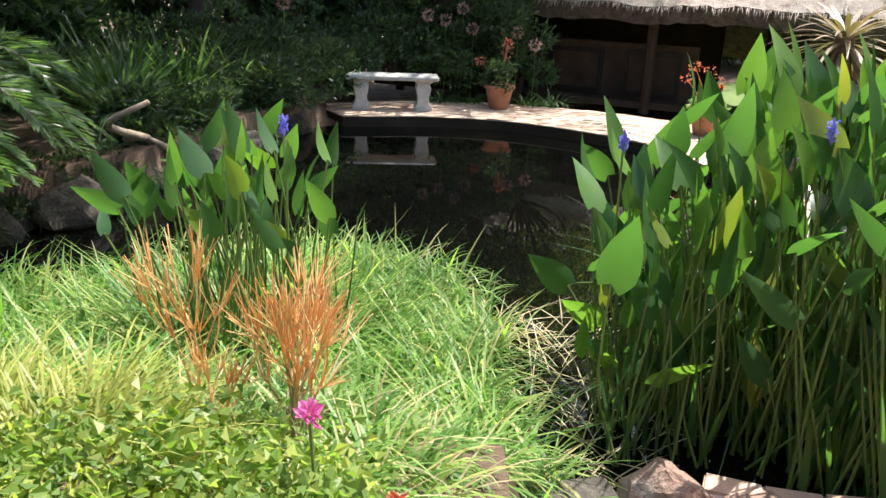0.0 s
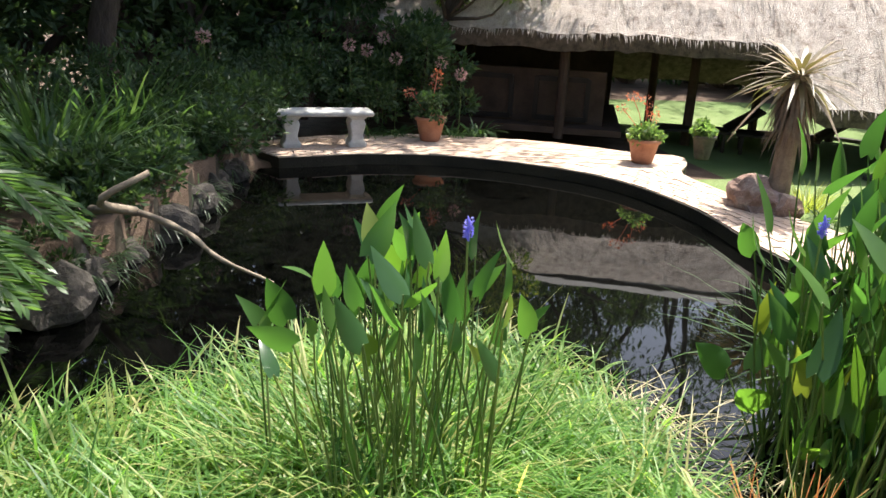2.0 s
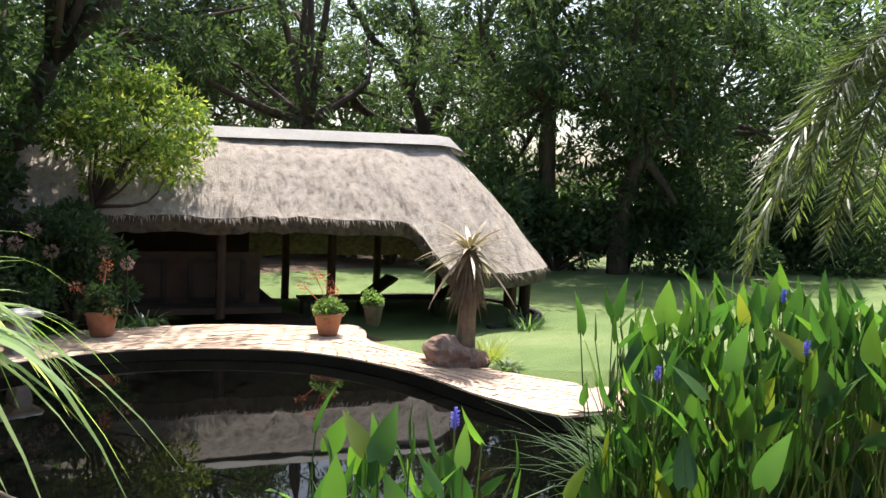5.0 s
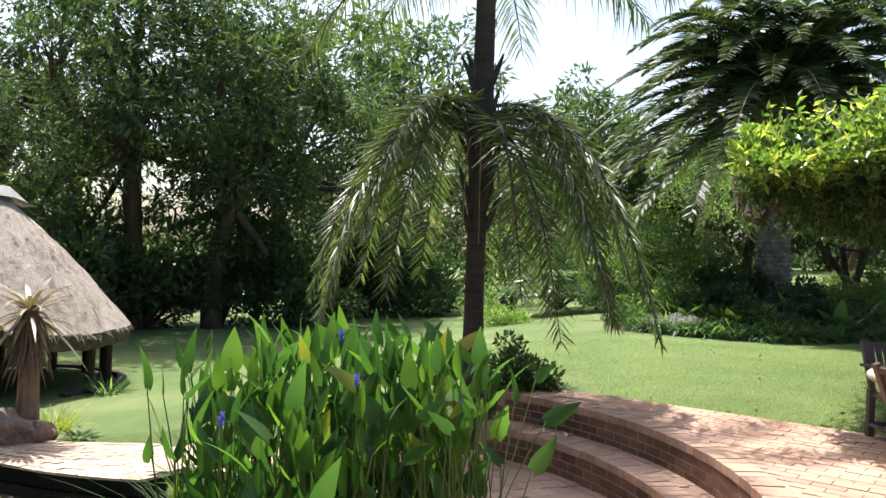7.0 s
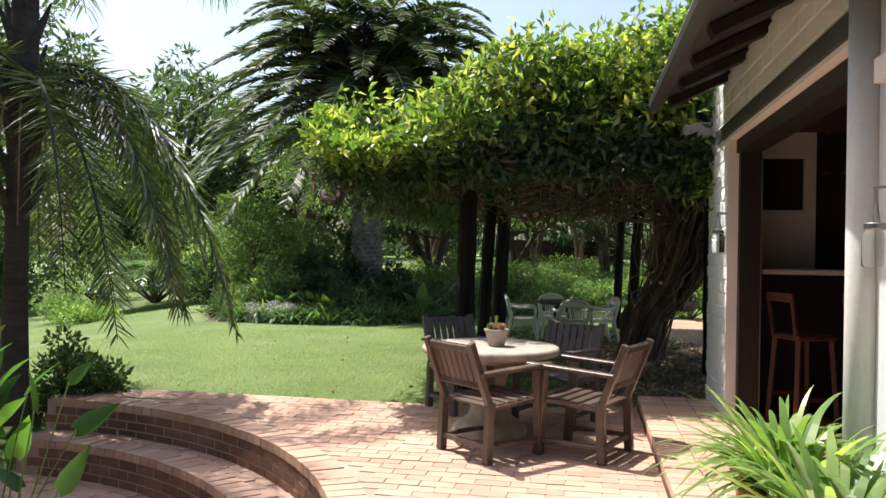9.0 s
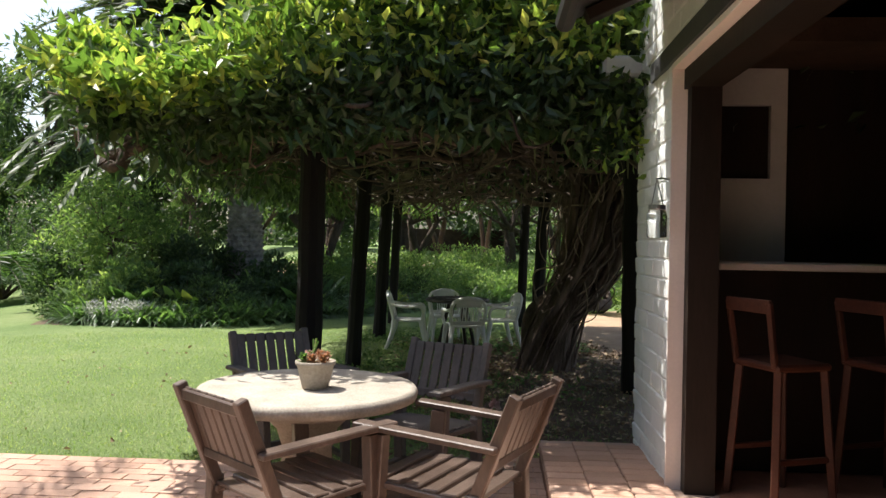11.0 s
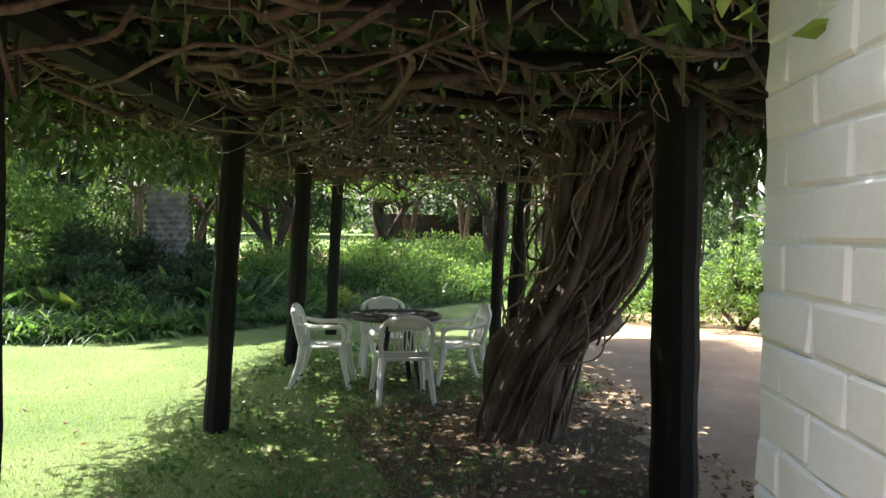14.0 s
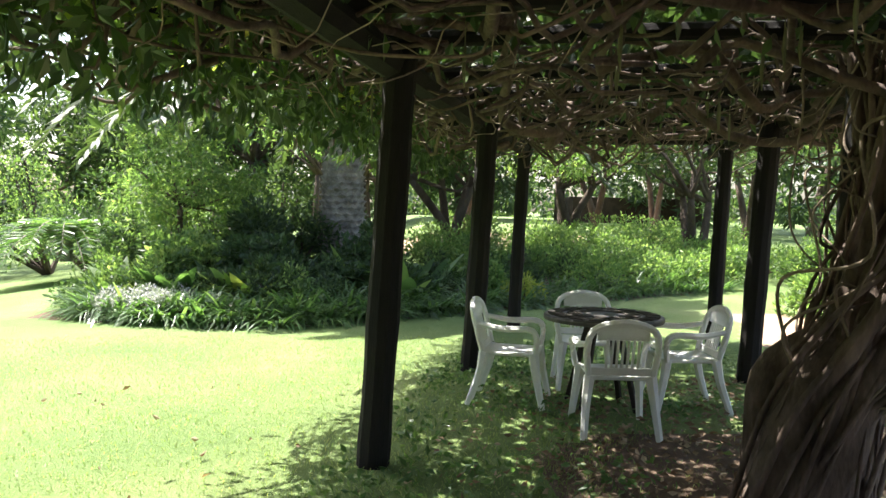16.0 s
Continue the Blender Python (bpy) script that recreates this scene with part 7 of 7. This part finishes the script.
shrub(5.1, 3.6, -0.35, 0.35, 0.6, L_dark, 1200, 0.07, 571, "small dark shrub at the foot of the palm")
shrub(5.75, 2.95, -0.18, 0.3, 0.5, L_tree, 900, 0.06, 572, "small dark shrub at the foot of the palm")
for k, (x, y) in enumerate([(15.75, 1.35), (15.7, 0.85), (16.1, 1.1), (16.4, 0.6), (16.3, 1.6)]):
    shrub(x, y, float(lawn_z(x, y)), 0.42, 0.5, L_lavender, 1000, 0.06, 1500 + k, "low grey-green bush with pale lilac flowers", "flowering_bush", "bush")
cycad(23.5, 5.0, 0.3, 2.6, 74, 34, "large cycad at the edge of the trees")
tree(21.3, 1.9, -0.1, 3.4, 1.7, 0.08, L_light, 6500, 0.12, 580, "light green feathery small tree in the flower bed", 0.22, clumps=40)

# ---- trees ----
eye0 = np.array([-3.0, 1.0])


def at_bearing(yaw, d):
    return eye0 + np.array([-math.sin(radians(yaw)), math.cos(radians(yaw))]) * d


k = 0
for yaw, d, h, r in [(-13, 30, 15, 6), (-20, 26, 14, 5.5), (-25, 31, 16, 5.0), (-33, 27, 15, 5.5), (-47, 35, 15, 4.0), (-51, 26, 14, 5.0), (-56.5, 26, 12.5, 5.0), (-62, 29, 13, 5.0), (-67, 36, 13, 5.0), (-71, 42, 16.5, 5.0), (-76, 52, 8.5, 5), (-79, 54, 8, 5), (-30, 47, 13, 6), (-37, 50, 14, 6), (-43, 48, 13, 6), (-82.5, 46, 13, 4.6), (-86, 47, 11, 4.5), (-90, 49, 10.5, 5), (-94, 50, 10.5, 5), (-99, 50, 10, 5), (-105, 50, 11, 5.5), (-112, 48, 11, 5.5), (-119, 44, 11, 5.5)]:
    x, y = at_bearing(yaw, d)
    near = d < 36
    tree(x, y, float(lawn_z(x, y)) if x < 30 else -0.3, h, r, 0.32, L_feather if k % 2 else L_tree, (5000 if yaw in (-33, -47) else 13000 if yaw == -51 else 18000) if near else 6000, 0.29 if near else 0.5, 600 + k, "tall feathery green tree at the edge of the lawn" if near else "distant green tree beyond the garden", 0.14 if near else 0.1, clumps=60, clump_r=0.2, ratio=0.3)
    k += 1


def spreading_tree(x, y, yaw, seed):
    """A big old tree with bare curving limbs showing through a thin feathery crown."""
    rng = np.random.default_rng(seed)
    z = float(lawn_z(x, y))
    top = thing("spreading_tree", x, y, z, 0, "old tree with dark curving limbs and thin feathery leaves", "tree")
    side = np.array([math.cos(radians(yaw)), math.sin(radians(yaw)), 0.0])
    deep = np.array([-side[1], side[0], 0.0])

    def at(a, h):
        return side * a + np.array([0, 0, h])

    limbs = [[(0, -0.3), (0.2, 2.4), (-0.1, 4.4)], [(-0.1, 4.2), (-2.6, 5.4), (-4.8, 7.4), (-6.6, 9.8), (-7.4, 12.0)], [(0, 4.3), (-0.9, 6.3), (-3.2, 9.4), (-4.0, 12.2)], [(-0.8, 6.2), (-0.6, 8.4), (-1.4, 11.5)], [(0, 4.4), (0.7, 7.0), (2.4, 9.6), (3.4, 12.5)], [(0.1, 3.6), (2.4, 5.0), (4.6, 6.8), (6.0, 9.5)], [(-2.6, 5.4), (-4.4, 5.9), (-6.8, 7.4)]]
    ends = []
    for k, line in enumerate(limbs):
        b = Buf()
        push = rng.normal(size=len(line)) * 0.5
        pts = spline([at(*p) + deep * push[i] * (i > 0 and k > 0) for i, p in enumerate(line)], 18)
        thick = 0.42 if k == 0 else rng.uniform(0.17, 0.26)
        tube(b, pts + rng.normal(size=pts.shape) * 0.04, np.linspace(thick, 0.36 if k == 0 else 0.05, 18), 8)
        put("trunk" if k == 0 else "limb", b, M_bark, top, smooth=True)
        if k:
            tw = Buf()
            for _ in range(15):
                s = pts[int(rng.integers(4, 18))]
                e = s + rng.normal(size=3) * np.array([1.2, 1.2, 0.8]) + np.array([0, 0, 0.6])
                tube(tw, wiggle(rng, s, e, 0.12, 9), np.linspace(0.05, 0.012, 9), 5)
                ends.append(e)
            put("twig", tw, M_bark, top)
    ends = np.array(ends)
    n = 30000
    p, out = clump_points(rng, ends, rng.uniform(0.4, 1.0, len(ends)), n)
    b = Buf()
    leaves(b, p, unit(out + rng.normal(size=(n, 3)) * 0.7 + np.array([0, 0, -0.4])), rng.uniform(0.12, 0.28, n), 0.28, 0.2, rng)
    put("crown", b, L_feather, top)


spreading_tree(*at_bearing(-42.5, 30), -42.5, 591)
for yaw, d in [(-16, 23), (-22, 24), (-29, 25), (-35, 26), (-40, 25), (-44, 26), (-48, 25), (-52, 26), (-57, 27), (-62, 28), (-67, 32), (-71, 33)]:
    x, y = at_bearing(yaw, d)
    shrub(x, y, float(lawn_z(x, y)), 2.6, 5.2 if k % 2 else 3.4, L_dark if k % 3 else L_tree, 5200, 0.26, 640 + k, "dark understorey shrub at the edge of the trees")
    k += 1
for x, y, h, r, n in [(-2.6, 13.2, 8, 3.0, 9000), (-5.2, 10.8, 8, 3.0, 8000), (-0.6, 14.2, 7, 2.4, 8000), (-5.6, 14.5, 10, 3.5, 7000), (-7.5, 7.5, 8, 3.2, 7000), (-1.0, 18, 11, 3.6, 7000), (-8, 12, 10, 3.6, 6000), (-6.5, 3.6, 6.5, 2.6, 6000)]:
    tree(x, y, -0.4, h, r, 0.16, L_dark if k % 2 else L_tree, n, 0.19, 680 + k, "dense dark tree behind the shaded pond bank", 0.12, clumps=60, clump_r=0.26)
    k += 1
tree(1.1, 12.9, -0.6, 3.9, 1.2, 0.07, L_vine, 9000, 0.10, 720, "yellow-green leafy tree overhanging the thatched roof", 0.42, clumps=40, clump_r=0.26, lean=0.7)
tree(0.6, 14.8, -0.5, 11.0, 3.2, 0.2, L_dark, 9000, 0.17, 721, "tall dark tree leaning over the end of the thatched roof", 0.5, clumps=60, clump_r=0.26, lean=1.5, lean_y=-1.3)
# trunk in view; the unseen crown is leaned over the bank to shade it
tree(-3.35, 10.9, -0.4, 9.5, 3.4, 0.17, L_dark, 9500, 0.17, 719, "straight grey-brown tree rising over the shaded bank", 0.44, name="old_tree", lean=1.9, lean_y=-2.6, clumps=60, clump_r=0.28)
for x, y, h, r, st in [(25.0, -4.2, 5.5, 2.6, 4), (26.5, -7.6, 5.2, 2.6, 3), (24.5, -10.6, 5.0, 2.4, 3), (29.0, -2.0, 6.0, 2.8, 3), (30.0, -9.5, 6.5, 3.0, 2), (27.5, -13.5, 6.0, 2.8, 2), (33, -5.5, 7.0, 3.2, 2), (22.5, -15.0, 6.0, 2.8, 2), (34, -13, 7, 3.2, 2), (36, 0, 7.5, 3.2, 2)]:
    tree(x, y, float(lawn_z(x, y)), h, r, 0.13, L_tree if k % 2 else L_light, 4600, 0.17, 740 + k, "spreading many-stemmed tree beyond the flower bed", 0.42, stems=st, clumps=40)
    k += 1
for kk, (x, y, r, h) in enumerate([(19.6, 1.4, 0.9, 1.4), (18.6, 1.0, 1.1, 1.7), (19.6, 0.2, 1.1, 1.9), (18.2, -0.2, 0.9, 1.3), (19.9, -1.9, 1.0, 1.5), (21.2, -0.6, 1.3, 2.2), (22.6, 1.0, 1.4, 2.4), (18.2, 1.3, 0.7, 1.0), (17.0, -0.6, 0.6, 0.9), (22.5, 3.2, 1.1, 1.6), (24.2, 3.0, 1.6, 3.0), (25.5, 0.4, 1.6, 3.0), (26.5, 5.5, 2.0, 3.6), (30, 8, 2.6, 5), (29, 3, 2.4, 4.2), (33, 5, 2.8, 5), (18.2, -2.6, 0.7, 0.9), (24.5, -1.5, 1.3, 2.0)]):
    shrub(x, y, float(lawn_z(x, y)), r, h, (L_dark, L_tree, L_light)[(kk * 2) % 3 if kk % 4 else 0], 3000, 0.13, 900 + kk, "dense shrub at the back of the flower bed")
for kk, (x, y, r, h) in enumerate([(-6.5, 9.0, 2.2, 5), (-5.0, 12.6, 2.3, 5.5), (-3.2, 13.4, 2.0, 5), (-1.6, 14.6, 2.0, 5), (-0.2, 15.6, 1.8, 4.5), (-7.5, 5.2, 2.0, 4.5), (-3.6, 16.0, 2.6, 7), (-8.5, 10, 2.6, 7), (2.5, 18.5, 2.4, 6), (-6.6, 2.6, 1.6, 3.2), (-5.0, 5.0, 1.1, 2.4), (-4.9, 8.9, 1.2, 3.0)]):
    shrub(x, y, -0.4, r, h, L_dark, 5200, 0.2, 930 + kk, "tall dark foliage screening the shaded bank")
for yaw in range(-125, -5, 6):
    x, y = at_bearing(yaw, 66)
    shrub(x, y, -0.8, 5.5, 5.5, L_tree, 1500, 0.55, 800 + yaw, "distant dark belt of bushes")
b = Buf()
box(b, (44, -15, 1.1), (0.15, 3.2, 0), (2.0, 0, 0), (0, 0, 1.1))
tagged(put("wall_far", b, M_hutwood), "low brown building far beyond the trees", "building", kind="structure")

# ---- lawn blades and fallen leaves ----
def lawn_blades():
    rng = np.random.default_rng(901)
    n = 150000
    r = 10.5 * rng.uniform(0, 1, n) ** 0.75
    a = rng.uniform(-1.35, 1.0, n)
    x, y = 3.9 + r * np.cos(a), -1.9 + r * np.sin(a)
    right = (x - 5.9) * 0.29 + (y + 1.29) * 0.957
    keep = ~inside(PATIO, x, y) & ~inside(LOW, x, y) & (right > -3.2) & (x > 4.35)
    litter = (right < -1.65 + 0.3 * np.sin(x * 2.3)) & (x < 9.8)
    keep &= ~(litter & (rng.uniform(0, 1, n) > 0.22))
    keep &= np.hypot(x - HUB[0], y - HUB[1]) > R_UP + 0.3
    x, y = x[keep], y[keep]
    n = len(x)
    a = rng.uniform(0, 2 * np.pi, n)
    b = Buf()
    strips(b, np.column_stack([x, y, lawn_z(x, y) - 0.003]), np.column_stack([np.cos(a), np.sin(a), rng.uniform(0.5, 2.2, n)]), rng.uniform(0.025, 0.065, n), rng.uniform(0.004, 0.008, n), rng.uniform(0.1, 0.5, n), 2, 0.5)
    tagged(put("lawn_grass", b, L_lawn), "short sunlit lawn grass", "grass", kind="stuff")
    n = 6500
    x, y = rng.uniform(4.6, 11.5, n), rng.uniform(-6.2, -0.5, n)
    right = (x - 5.9) * 0.29 + (y + 1.29) * 0.957
    keep = (right < -0.2 - 1.0 * rng.uniform(0, 1, n)) & (right > -3.6)
    b = Buf()
    x, y = np.concatenate([x[keep], rng.uniform(5.5, 11, 60)]), np.concatenate([y[keep], rng.uniform(-2.2, 1.5, 60)])
    n = len(x)
    leaves(b, np.column_stack([x, y, lawn_z(x, y) + 0.02 + rng.uniform(0, 0.015, n)]), unit(rng.normal(size=(n, 3)) * np.array([1, 1, 0.25])), rng.uniform(0.03, 0.075, n), 0.5, 0.3, rng)
    tagged(put("fallen_leaves", b, L_litter), "brown fallen leaves scattered under the pergola", "leaves", kind="stuff")


def shade_weeds():
    """Low broad-leaved weeds in the thin grass under the pergola."""
    rng = np.random.default_rng(903)
    n = 9000
    al, ac = rng.uniform(-0.4, 8.0, n), rng.uniform(-2.6, 0.2, n)
    keep = np.sin(al * 3.1 + 1.3 * np.sin(ac * 2.7)) * np.sin(ac * 3.7 + al) + rng.uniform(-0.6, 1.0, n) + 0.5 * (ac + 0.9) > 0.35
    al, ac = al[keep], ac[keep]
    n = len(al)
    x, y = P0[0] + PV[0] * al + PW[0] * ac, P0[1] + PV[1] * al + PW[1] * ac
    b = Buf()
    leaves(b, np.column_stack([x, y, lawn_z(x, y) + rng.uniform(0.0, 0.07, n)]), unit(rng.normal(size=(n, 3)) * np.array([1, 1, 0.5]) + np.array([0, 0, 0.4])), rng.uniform(0.03, 0.075, n), 0.5, 0.25, rng)
    tagged(put("weeds", b, L_strap), "low green weeds in the shade of the pergola", "weeds", kind="stuff")


lawn_blades()
shade_weeds()

# ---- pieces of the patio, step and painted wall ----
patio()
threshold()
painted_bricks()
